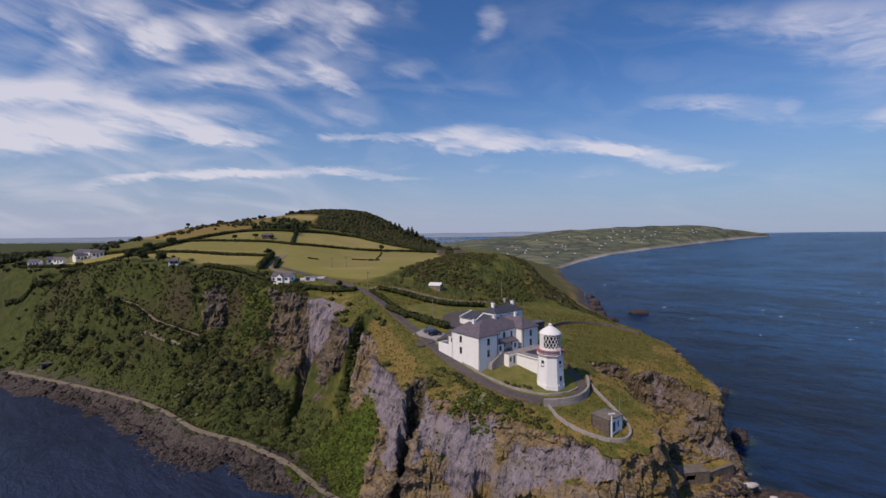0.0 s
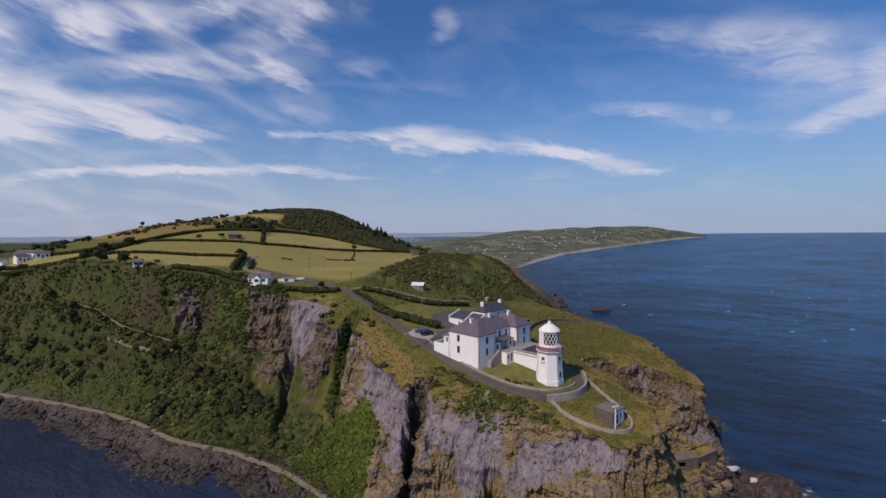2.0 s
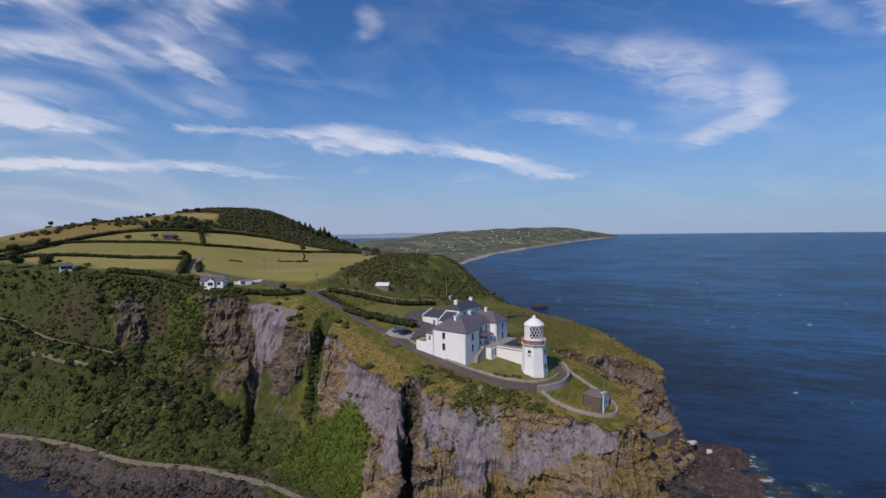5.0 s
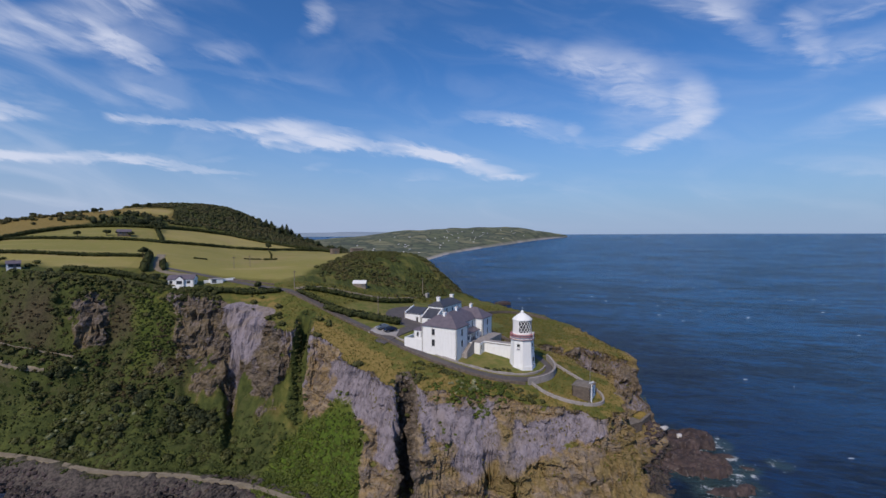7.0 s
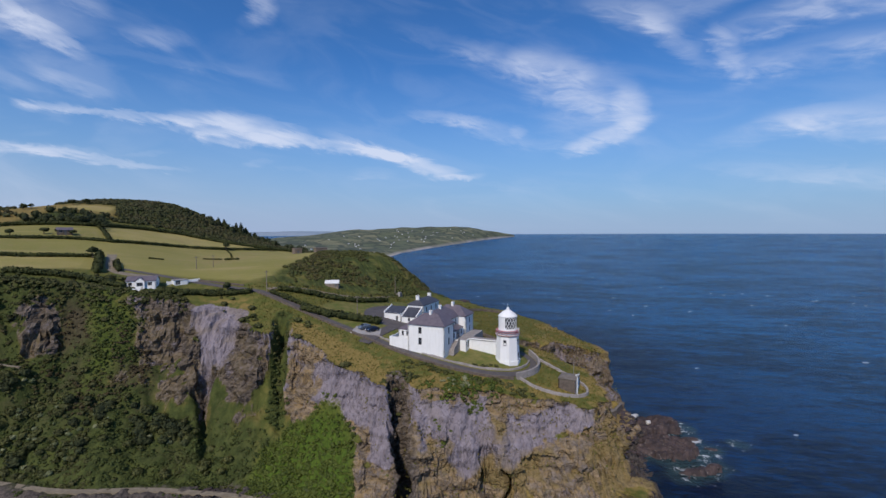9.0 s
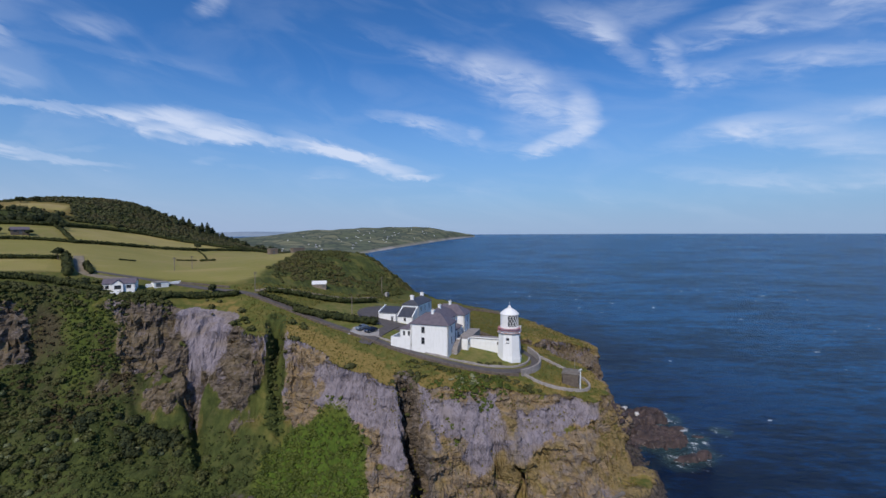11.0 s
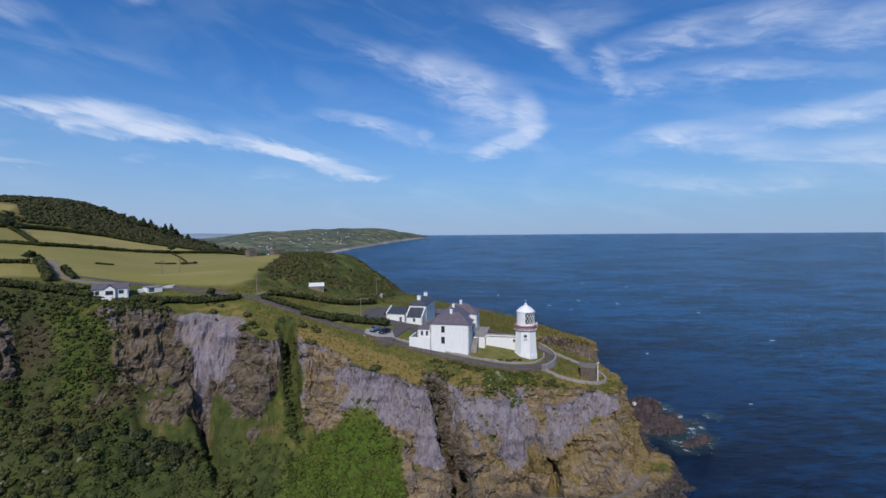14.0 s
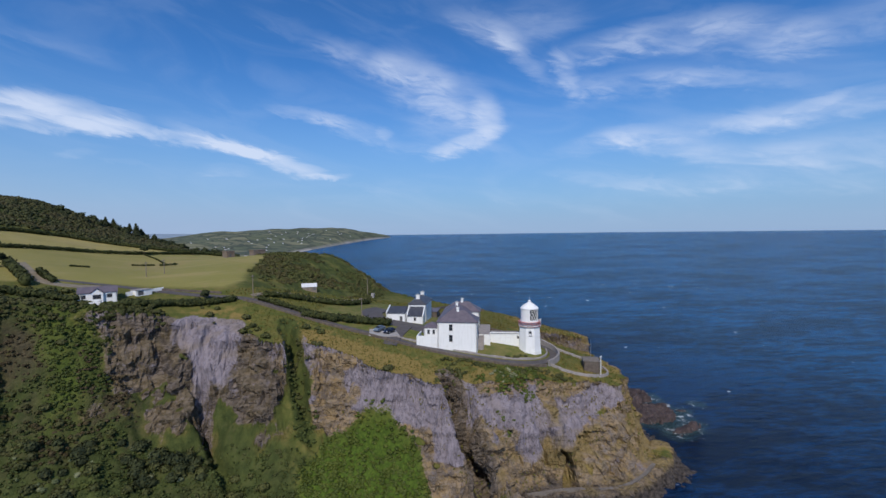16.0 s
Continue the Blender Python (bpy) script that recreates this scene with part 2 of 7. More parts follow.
def beds(n, co, scale):
    """Blocks of bedded rock: each block's shade, and the way to its joint."""
    warp = n.add("ShaderNodeTexNoise")
    n.put(warp.inputs["Vector"], co)
    warp.inputs["Scale"].default_value = scale * 0.8
    shift = n.add("ShaderNodeVectorMath", operation="MULTIPLY_ADD")
    n.put(shift.inputs[0], warp.outputs["Color"])
    shift.inputs[1].default_value = (1.6 / scale * 0.5,) * 3
    n.put(shift.inputs[2], co)
    vec = n.scaled(shift.outputs[0], 0.75, 0.75, 1.7)
    v, e = n.add("ShaderNodeTexVoronoi"), n.add("ShaderNodeTexVoronoi")
    e.feature = "DISTANCE_TO_EDGE"
    for k in (v, e):
        n.put(k.inputs["Vector"], vec)
        k.inputs["Scale"].default_value = scale
    sep = n.add("ShaderNodeSeparateColor")
    n.put(sep.inputs[0], v.outputs["Color"])
    return sep.outputs[0], e.outputs["Distance"]


def ground_relief(m):
    """Turf grain on the soil, blocks and joints on the rock."""
    n = Nodes(m.node_tree, False)
    b = next(k for k in n.t.nodes if k.type == "BSDF_PRINCIPLED")
    co = n.add("ShaderNodeTexCoord").outputs["Object"]
    turf = n.math("MULTIPLY", n.noise(co, 1.8, 5.0, 0.6), 0.45)
    (c1, g1), (c2, g2) = beds(n, co, 0.42), beds(n, co, 1.15)
    blocks = n.math("ADD", n.math("MULTIPLY", c1, 0.9), n.math("MULTIPLY", n.ramp(g1, 0.0, 0.2), 0.45))
    blocks = n.math("ADD", blocks, n.math("ADD", n.math("MULTIPLY", c2, 0.35), n.math("MULTIPLY", n.ramp(g2, 0.0, 0.2), 0.22)))
    flutes = n.math("MULTIPLY", n.noise(n.scaled(co, 1.0, 1.0, 0.3), 1.0, 5.0, 0.6), 0.9)
    hard = n.math("ADD", n.math("MULTIPLY", blocks, n.math("ADD", n.math("MULTIPLY", n.attr("rust"), 0.75), 0.1, clamp=True)), n.math("MULTIPLY", flutes, 0.7))
    hard = n.math("ADD", hard, n.math("MULTIPLY", n.noise(n.scaled(co, 0.22, 0.22, 1.9), 0.8, 5.0, 0.6, 0.4), n.math("MULTIPLY", n.attr("rust"), 2.6)))
    hard = n.math("ADD", hard, n.math("MULTIPLY", n.noise(co, 3.0, 5.0, 0.65), 0.35))
    n_mix = n.add("ShaderNodeMix")
    n.put(n_mix.inputs[0], n.attr("rock"))
    n.put(n_mix.inputs[2], turf)
    n.put(n_mix.inputs[3], hard)
    bp = n.add("ShaderNodeBump")
    bp.inputs["Strength"].default_value, bp.inputs["Distance"].default_value = 1.0, 0.5
    n.put(bp.inputs["Height"], n_mix.outputs[0])
    n.t.links.new(bp.outputs[0], b.inputs["Normal"])


def ground_paint(n, co):
    big, mid = n.noise(co, 0.05, 5.0, 0.6), n.noise(co, 0.35, 6.0, 0.65)
    fine, grain = n.noise(co, 1.6, 5.0, 0.65), n.noise(co, 5.0, 4.0, 0.7)
    # rough hill grass, green to straw
    grass = n.mix(n.ramp(mid, 0.35, 0.66), (0.088, 0.102, 0.021), (0.160, 0.140, 0.038))
    grass = n.mix(n.math("MULTIPLY", n.ramp(fine, 0.5, 0.75), 0.5), grass, (0.05, 0.065, 0.016))
    dry = n.mix(n.ramp(fine, 0.3, 0.7), (0.185, 0.142, 0.040), (0.275, 0.195, 0.064))
    dry = n.mix(n.math("MULTIPLY", n.ramp(grain, 0.5, 0.8), 0.45), dry, (0.09, 0.07, 0.025))
    col = n.mix(n.ramp(n.math("ADD", n.attr("dry"), n.math("MULTIPLY", n.math("SUBTRACT", mid, 0.5), 1.3)), 0.35, 0.65), grass, dry)
    field = n.mix(n.ramp(big, 0.35, 0.65), (0.30, 0.262, 0.076), (0.375, 0.305, 0.108))
    field = n.mix(n.attr("tint"), field, (0.215, 0.202, 0.056))
    field = n.mix(n.math("MULTIPLY", n.ramp(fine, 0.45, 0.7), 0.3), field, (0.18, 0.165, 0.045))
    field = n.mix(n.math("MULTIPLY", n.ramp(n.noise(n.scaled(co, 0.2, 1.6, 1.0), 0.12, 4.0), 0.52, 0.66), 0.45), field, (0.36, 0.285, 0.125))
    worn = n.ramp(n.math("ADD", n.math("MULTIPLY", n.noise(co, 0.035, 5.0, 0.6), 0.6), n.math("MULTIPLY", mid, 0.4)), 0.52, 0.64)
    field = n.mix(n.math("MULTIPLY", worn, 0.55), field, (0.31, 0.225, 0.110))
    col = n.mix(n.attr("field"), col, field)
    lawn = n.mix(n.ramp(n.math("ADD", mid, n.math("MULTIPLY", n.attr("dry"), 0.25)), 0.35, 0.7), (0.100, 0.124, 0.026), (0.200, 0.172, 0.058))
    col = n.mix(n.attr("lawn"), col, lawn)
    scrub = n.mix(n.ramp(mid, 0.35, 0.68), (0.038, 0.050, 0.013), (0.078, 0.092, 0.023))
    scrub = n.mix(n.math("MULTIPLY", n.ramp(fine, 0.5, 0.72), 0.5), scrub, (0.088, 0.108, 0.028))
    heather = n.math("MULTIPLY", n.ramp(n.math("ADD", big, n.math("MULTIPLY", n.math("SUBTRACT", mid, 0.5), 0.5)), 0.50, 0.60), n.attr("heath"))
    heather = n.math("MAXIMUM", n.math("MULTIPLY", heather, 0.5), n.attr("moor"))
    scrub = n.mix(heather, scrub, n.mix(n.ramp(fine, 0.35, 0.65), (0.046, 0.040, 0.022), (0.086, 0.070, 0.038)))
    col = n.mix(n.attr("scrub"), col, scrub)
    bramble = n.mix(n.ramp(fine, 0.35, 0.7), (0.046, 0.078, 0.010), (0.098, 0.145, 0.018))
    col = n.mix(n.attr("bramble"), col, bramble)
    # limestone: grey with upright stains, broken by rusty ledges
    up = n.noise(n.scaled(co, 0.9, 0.9, 0.32), 0.7, 6.0, 0.62)
    rock = n.mix(n.ramp(up, 0.3, 0.72), (0.205, 0.176, 0.194), (0.292, 0.254, 0.274))
    rock = n.mix(n.math("MULTIPLY", n.ramp(n.noise(n.scaled(co, 2.2, 2.2, 0.25), 1.0, 4.0), 0.56, 0.76), 0.28), rock, (0.40, 0.365, 0.37))
    rock = n.mix(n.math("MULTIPLY", n.ramp(grain, 0.55, 0.78), 0.45), rock, (0.09, 0.078, 0.076))
    crack = n.math("ABSOLUTE", n.math("SUBTRACT", n.noise(n.scaled(co, 1.0, 1.0, 0.35), 0.55, 5.0, 0.6, 0.8), 0.5))
    crack = n.math("MULTIPLY", n.ramp(crack, 0.028, 0.0), 0.55)
    rock = n.mix(crack, rock, (0.035, 0.03, 0.03))
    # broken beds: every block its own shade, with ochre soil and turf between
    cell, gap = beds(n, co, 0.42)
    cell2, gap2 = beds(n, co, 1.15)
    rust = n.mix(n.ramp(n.math("ADD", n.math("MULTIPLY", cell, 0.6), n.math("MULTIPLY", cell2, 0.4)), 0.2, 0.8), (0.200, 0.150, 0.100), (0.320, 0.240, 0.152))
    rust = n.mix(n.math("MULTIPLY", n.ramp(n.noise(co, 0.28, 5.0, 0.6), 0.48, 0.60), 0.5), rust, (0.20, 0.175, 0.165))
    rust = n.mix(n.math("MULTIPLY", n.ramp(n.noise(co, 0.55, 5.0, 0.65), 0.46, 0.60), 0.75), rust, (0.31, 0.215, 0.098))
    rust = n.mix(n.math("MULTIPLY", n.ramp(mid, 0.58, 0.68), 0.4), rust, (0.15, 0.128, 0.040))
    rust = n.mix(n.math("MULTIPLY", n.math("MAXIMUM", n.ramp(gap, 0.06, 0.0), n.math("MULTIPLY", n.ramp(gap2, 0.05, 0.0), 0.5)), 0.28), rust, (0.07, 0.055, 0.035))
    rust = n.mix(n.math("MULTIPLY", n.ramp(grain, 0.58, 0.78), 0.3), rust, (0.08, 0.06, 0.035))
    seam = n.noise(n.scaled(co, 0.22, 0.22, 1.9), 0.8, 5.0, 0.6, 0.4)
    rust = n.mix(n.math("MULTIPLY", n.ramp(seam, 0.55, 0.66), 0.6), rust, (0.075, 0.058, 0.042))
    rust = n.mix(n.math("MULTIPLY", n.ramp(seam, 0.44, 0.36), 0.4), rust, (0.26, 0.225, 0.19))
    # west rock is darker; cleft and promontory have shade painted in
    rust = n.mix(n.math("MULTIPLY", n.attr("dark_shaded"), 0.82), rust, n.mix(n.ramp(cell2, 0.2, 0.8), (0.060, 0.050, 0.042), (0.150, 0.125, 0.108)))
    rock = n.mix(n.ramp(n.math("ADD", n.attr("rust"), n.math("MULTIPLY", n.math("SUBTRACT", mid, 0.5), 1.5)), 0.38, 0.62), rock, rust)
    # tongues of dry turf lying on the ledges
    tongue = n.ramp(n.noise(n.scaled(co, 0.8, 0.8, 1.5), 0.075, 3.5, 0.55, 0.8), 0.475, 0.55)
    rock = n.mix(n.math("MULTIPLY", tongue, n.math("MULTIPLY", n.attr("turf"), 0.9)), rock, n.mix(n.ramp(fine, 0.35, 0.65), (0.185, 0.138, 0.052), (0.28, 0.205, 0.092)))
    edge = n.math("ADD", n.attr("rock"), n.math("MULTIPLY", n.math("SUBTRACT", fine, 0.5), 0.8))
    col = n.mix(n.ramp(edge, 0.4, 0.6), col, rock)
    wet = n.mix(n.ramp(fine, 0.35, 0.65), (0.035, 0.031, 0.030), (0.12, 0.10, 0.085))
    return n.mix(n.attr("shore"), col, wet)


M_GROUND = surface("ground_cover", ground_paint, 0.92, spec=0.2)
ground_relief(M_GROUND)
M_WHITE = surface("white_render", white_paint, 0.75, 0.01, 20)
M_SLATE = surface("slate_roof", slate_rows, 0.55, 0.02, 8)
M_SLATE_DARK = surface("blue_black_slate", mottled((0.050, 0.052, 0.064), (0.072, 0.074, 0.088), 0.9, 6.0, (0.10, 0.10, 0.11)), 0.5, 0.02, 8)
M_STONE = surface("rubble_stone", mottled((0.10, 0.078, 0.062), (0.155, 0.125, 0.10), 1.2, 7.0, (0.06, 0.05, 0.04)), 0.92, 0.06, 5)
M_PALE = surface("pale_stone", mottled((0.27, 0.242, 0.225), (0.36, 0.325, 0.305), 0.8, 6.0, (0.13, 0.112, 0.098)), 0.9, 0.03, 6)
M_ASPHALT = surface("worn_asphalt", mottled((0.082, 0.072, 0.072), (0.108, 0.096, 0.094), 0.5, 9.0, (0.135, 0.118, 0.100)), 0.9, 0.01, 30)
M_PATH = surface("worn_path", mottled((0.20, 0.165, 0.115), (0.27, 0.225, 0.16), 0.7, 6.0, (0.12, 0.10, 0.06)), 0.95, 0.02, 8)
M_CONCRETE = surface("concrete", mottled((0.33, 0.31, 0.30), (0.42, 0.40, 0.385), 0.6, 5.0, (0.2, 0.185, 0.175)), 0.9, 0.01, 12)
M_GLASS = surface("window_glass", (0.02, 0.024, 0.03), 0.12)
M_FRAME = surface("white_joinery", (0.7, 0.7, 0.68), 0.6)
M_GREYFRAME = surface("dark_joinery", (0.12, 0.12, 0.12), 0.6)
M_RED = surface("red_paint", mottled((0.33, 0.045, 0.04), (0.26, 0.04, 0.04), 3.0), 0.6)
M_PINK = surface("faded_red_paint", mottled((0.42, 0.16, 0.16), (0.5, 0.24, 0.23), 2.0), 0.7)
M_BLUE = surface("blue_paint", (0.03, 0.06, 0.16), 0.5)
M_METAL = surface("galvanised_metal", mottled((0.42, 0.43, 0.44), (0.5, 0.5, 0.5), 2.0), 0.45, metal=0.6)
M_WOOD = surface("weathered_pole_wood", mottled((0.20, 0.16, 0.12), (0.28, 0.23, 0.18), 2.0), 0.9)
M_BLACK = surface("black_rubber", (0.02, 0.02, 0.02), 0.85)
M_CAR_DARK = surface("dark_blue_car_paint", (0.012, 0.02, 0.05), 0.25)
M_CAR_GREY = surface("silver_blue_car_paint", (0.20, 0.25, 0.31), 0.28, metal=0.3)
M_LAMP = surface("signal_lens", (0.8, 0.8, 0.76), 0.2)
M_SEAROCK = surface("sea_rock", mottled((0.030, 0.021, 0.021), (0.082, 0.056, 0.052), 0.5, 1.8, (0.21, 0.18, 0.165)), 0.8, 0.25, 1.2)
M_FOAM = surface("sea_foam", mottled((0.30, 0.37, 0.43), (0.62, 0.68, 0.72), 2.0), 0.7)
M_GUANO = surface("white_lichen_rock", mottled((0.62, 0.60, 0.57), (0.5, 0.47, 0.44), 0.8), 0.9)
M_SHRUB = surface("shrub_leaves", leafy((0.033, 0.040, 0.012), (0.104, 0.108, 0.032), (0.080, 0.080, 0.028)), 0.75, spec=0.25)
M_GORSE = surface("gorse_leaves", leafy((0.030, 0.033, 0.012), (0.078, 0.076, 0.025), (0.082, 0.060, 0.028)), 0.8, spec=0.2)
M_BRACKEN = surface("bracken_fronds", leafy((0.036, 0.050, 0.012), (0.078, 0.098, 0.024), (0.076, 0.074, 0.024)), 0.75, spec=0.25)
M_MOUND = surface("gorse_and_heather", leafy((0.056, 0.062, 0.020), (0.104, 0.110, 0.034), (0.092, 0.080, 0.032)), 0.8, spec=0.2)
M_OLD = surface("weathered_concrete", mottled((0.15, 0.128, 0.105), (0.215, 0.185, 0.155), 0.7, 5.0, (0.085, 0.07, 0.055)), 0.92, 0.03, 6)
M_HEDGE = surface("hedge_leaves", leafy((0.022, 0.030, 0.010), (0.066, 0.074, 0.022)), 0.8, spec=0.2)
M_WOODS = surface("woodland_leaves", leafy((0.020, 0.027, 0.012), (0.058, 0.067, 0.025)), 0.8, spec=0.2)
M_HILLWOOD = surface("hill_wood_leaves", leafy((0.040, 0.047, 0.020), (0.095, 0.098, 0.038), (0.085, 0.075, 0.034)), 0.8, spec=0.2)
M_BRAMBLE = surface("bramble_leaves", leafy((0.040, 0.060, 0.009), (0.108, 0.134, 0.020)), 0.7, spec=0.3)
M_IVY = surface("ivy_leaves", leafy((0.038, 0.054, 0.010), (0.090, 0.108, 0.020)), 0.7, spec=0.3)
M_HEATHER = surface("heather_and_dead_bracken", leafy((0.045, 0.036, 0.020), (0.105, 0.078, 0.042), (0.075, 0.066, 0.030)), 0.85, spec=0.15)
M_BLOSSOM = surface("elder_blossom", leafy((0.06, 0.075, 0.02), (0.33, 0.33, 0.19)), 0.8)
M_ELDER = surface("elder_leaves_and_flowers", leafy((0.05, 0.07, 0.02), (0.23, 0.24, 0.12), (0.07, 0.09, 0.03)), 0.8)
M_TUFT = surface("dry_grass_tufts", leafy((0.100, 0.092, 0.024), (0.185, 0.150, 0.048), (0.115, 0.118, 0.028)), 0.9, spec=0.1)
M_BARK = surface("bark", mottled((0.09, 0.07, 0.05), (0.13, 0.11, 0.08), 3.0), 0.95)


def wave_space(n):
    """Places on the water, turned so that the crests run along x."""
    co = n.add("ShaderNodeTexCoord").outputs["Object"]
    turn = n.add("ShaderNodeVectorRotate")
    turn.rotation_type = "Z_AXIS"
    n.put(turn.inputs["Vector"], co)
    turn.inputs["Angle"].default_value = radians(40)
    return turn.outputs[0]


def sea_paint(n, co):
    shoal, wave = n.attr("shoal"), wave_space(n)
    streak = n.math("ADD", n.math("MULTIPLY", n.noise(n.scaled(wave, 0.3, 1.0, 1.0), 0.06, 5.0, 0.65, 0.5), 0.4), n.math("ADD", n.math("MULTIPLY", n.noise(n.scaled(wave, 0.45, 1.2, 1.0), 0.30, 5.0, 0.65, 0.4), 0.42), n.math("MULTIPLY", n.noise(co, 0.008, 3.0), 0.28)))
    # further out, reflected sky is put into the base colour as brighter blue
    col = n.mix(n.ramp(streak, 0.48, 0.62), n.mix(n.attr("sky_sheen"), (0.0008, 0.0082, 0.031), (0.0012, 0.0225, 0.066)), n.mix(n.attr("sky_sheen"), (0.0030, 0.0340, 0.110), (0.0042, 0.0800, 0.215)))
    col = n.mix(n.math("MULTIPLY", n.attr("bay"), 0.9), col, n.mix(n.ramp(streak, 0.4, 0.6), (0.022, 0.032, 0.060), (0.030, 0.043, 0.078)))
    col = n.mix(n.ramp(n.math("ADD", shoal, n.math("MULTIPLY", n.math("SUBTRACT", n.noise(co, 0.12, 5.0), 0.5), 0.9)), 0.45, 1.1), col, (0.034, 0.068, 0.074))
    foam = n.math("MULTIPLY", n.attr("foam"), n.ramp(n.math("ADD", n.noise(co, 0.35, 6.0, 0.72), n.math("MULTIPLY", n.attr("foam"), 0.10)), 0.62, 0.77))
    return n.mix(foam, col, (0.74, 0.77, 0.78))


def build_sea_material():
    m = surface("sea_water", sea_paint, 0.24)
    n = Nodes(m.node_tree, False)
    b = next(k for k in n.t.nodes if k.type == "BSDF_PRINCIPLED")
    b.inputs["IOR"].default_value = 1.33
    b.inputs["Specular IOR Level"].default_value = 0.16
    wave = wave_space(n)
    swell = n.noise(n.scaled(wave, 0.55, 1.0, 1.0), 0.07, 3.0, 0.55, 0.8)
    chop = n.noise(n.scaled(wave, 0.7, 1.3, 1.0), 0.75, 5.0, 0.62, 0.3)
    waves = n.noise(n.scaled(wave, 0.4, 1.2, 1.0), 0.24, 4.0, 0.6, 0.4)
    h = n.math("ADD", n.math("MULTIPLY", swell, 3.6), n.math("ADD", n.math("MULTIPLY", chop, 1.3), n.math("MULTIPLY", waves, 2.2)))
    h = n.math("MULTIPLY", h, n.math("MULTIPLY_ADD", n.attr("bay"), -0.65, 1.0))
    bp = n.add("ShaderNodeBump")
    bp.inputs["Strength"].default_value, bp.inputs["Distance"].default_value = 1.0, 1.0
    n.put(bp.inputs["Height"], h)
    n.t.links.new(bp.outputs[0], b.inputs["Normal"])
    return m


M_SEA = build_sea_material()
# ---- terrain ----
CREST = [(-1600, 820), (-500, 400), (-250, 268), (-170, 225), (-105, 190), (-75, 184), (-52, 178), (-42, 169), (-32, 156), (-23, 145),
         (-16, 130), (-12, 115.5), (-4, 107), (8, 100), (20, 93), (32, 85), (40, 85.5), (44.5, 96), (47.5, 112), (56, 127), (63, 128), (64.5, 116),
         (69, 112), (73, 118), (75.5, 127), (79.5, 141), (80.5, 161), (71, 182), (45, 204), (44, 235), (46, 262), (36, 300), (34, 360), (60, 450), (110, 620), (180, 900)]
FOOT = [(-1600, 740), (-500, 330), (-250, 232), (-184, 198), (-152, 186), (-122, 169), (-100, 153), (-84, 140), (-71, 132), (-51, 126), (-40, 116),
        (-28, 101), (-16, 95), (-4, 92), (8, 86), (20, 76), (31, 71), (37, 74), (42, 80), (50, 88), (63, 95), (74, 107), (80, 119),
        (84, 136), (94, 160), (108, 185), (114, 215), (122, 260), (130, 320), (136, 390), (165, 480), (195, 640), (235, 780), (250, 1300)]
SPOTS = [(26, 109, 22.4), (11, 119, 24), (1, 130, 25.7), (-5, 140, 27.6), (-18, 165, 33.6), (-27, 175, 37.6), (-62, 190, 41.5), (-12, 116, 21.3),
         (-4, 108, 20.8), (20, 95, 18), (36, 92, 17.2), (73, 119, 17.8), (56, 130, 20), (24, 140, 26.5), (15, 155, 28.5), (44, 203, 31), (0, 188, 36.5),
         (-41, 169, 32.5), (-105, 192, 46), (10, 270, 46.0), (31, 264, 46.5)]
# the pastures behind the lane, terrace by terrace, and the edge of the scrub mound
SPOTS += [(-134, 222, 51.5), (-100, 222, 50.0), (-80, 222, 49.2), (-136, 255, 56.3), (-109, 255, 56.2), (-78, 254, 54.4), (-60, 230, 47.3), (-38, 242, 45.6), (-20, 255, 46.5),
          (-124, 292, 61.8), (-88, 292, 61.4), (-79, 312, 61.4), (-48, 324, 56.6), (-23, 306, 50.9), (2, 299, 47.0), (-17, 194, 41.6), (-4, 210, 44.6), (10, 225, 46.6), (25, 238, 48.0), (42, 234, 45.4)]
# the wooded hill top
SPOTS_FAR = [(-180, 330, 64.5), (-150, 330, 69), (-123, 332, 71), (-90, 344, 72.5), (-113, 400, 77.5), (-80, 402, 80), (-56, 400, 78.5), (-36, 400, 69.5), (-20, 398, 59.5), (-10, 370, 56), (10, 370, 48), (28, 345, 43),
             (-80, 470, 62), (-20, 470, 40), (-150, 400, 62), (-200, 390, 52), (-183, 233, 42), (-160, 264, 54), (-190, 262, 48), (-214, 244, 40.5), (-205, 312, 56), (-250, 330, 50), (-300, 300, 42), (-600, 500, 44), (-250, 700, 40), (100, 700, 15),
             (-600, 1200, 40), (200, 1200, 15), (50, 420, 32), (-1400, 1100, 40)]


def tps_fit(pts):
    p = np.array(pts, float)
    n = len(p)
    d = np.linalg.norm(p[:, None, :2] - p[None, :, :2], axis=2)
    a = np.zeros((n + 3, n + 3))
    a[:n, :n] = np.where(d > 0, d * d * np.log(d + 1e-9), 0) + np.eye(n) * 30
    a[:n, n] = a[n, :n] = 1
    a[:n, n + 1:] = p[:, :2]
    a[n + 1:, :n] = p[:, :2].T
    return p, np.linalg.solve(a, np.r_[p[:, 2], 0, 0, 0])


TPS = tps_fit(SPOTS + SPOTS_FAR)


def upland(x, y):
    """Height of the open land above the cliffs."""
    p, w = TPS
    h = w[-3] + w[-2] * x + w[-1] * y
    for (px, py, _), k in zip(p, w):
        r2 = (x - px) ** 2 + (y - py) ** 2
        h = h + k * 0.5 * r2 * np.log(r2 + 1e-9)
    return h


def line_distance(x, y, line):
    best = np.full(x.shape, 1e9)
    for (ax, ay), (bx, by) in zip(line[:-1], line[1:]):
        dx, dy = bx - ax, by - ay
        k = np.clip(((x - ax) * dx + (y - ay) * dy) / (dx * dx + dy * dy), 0, 1)
        best = np.minimum(best, np.hypot(x - ax - k * dx, y - ay - k * dy))
    return best


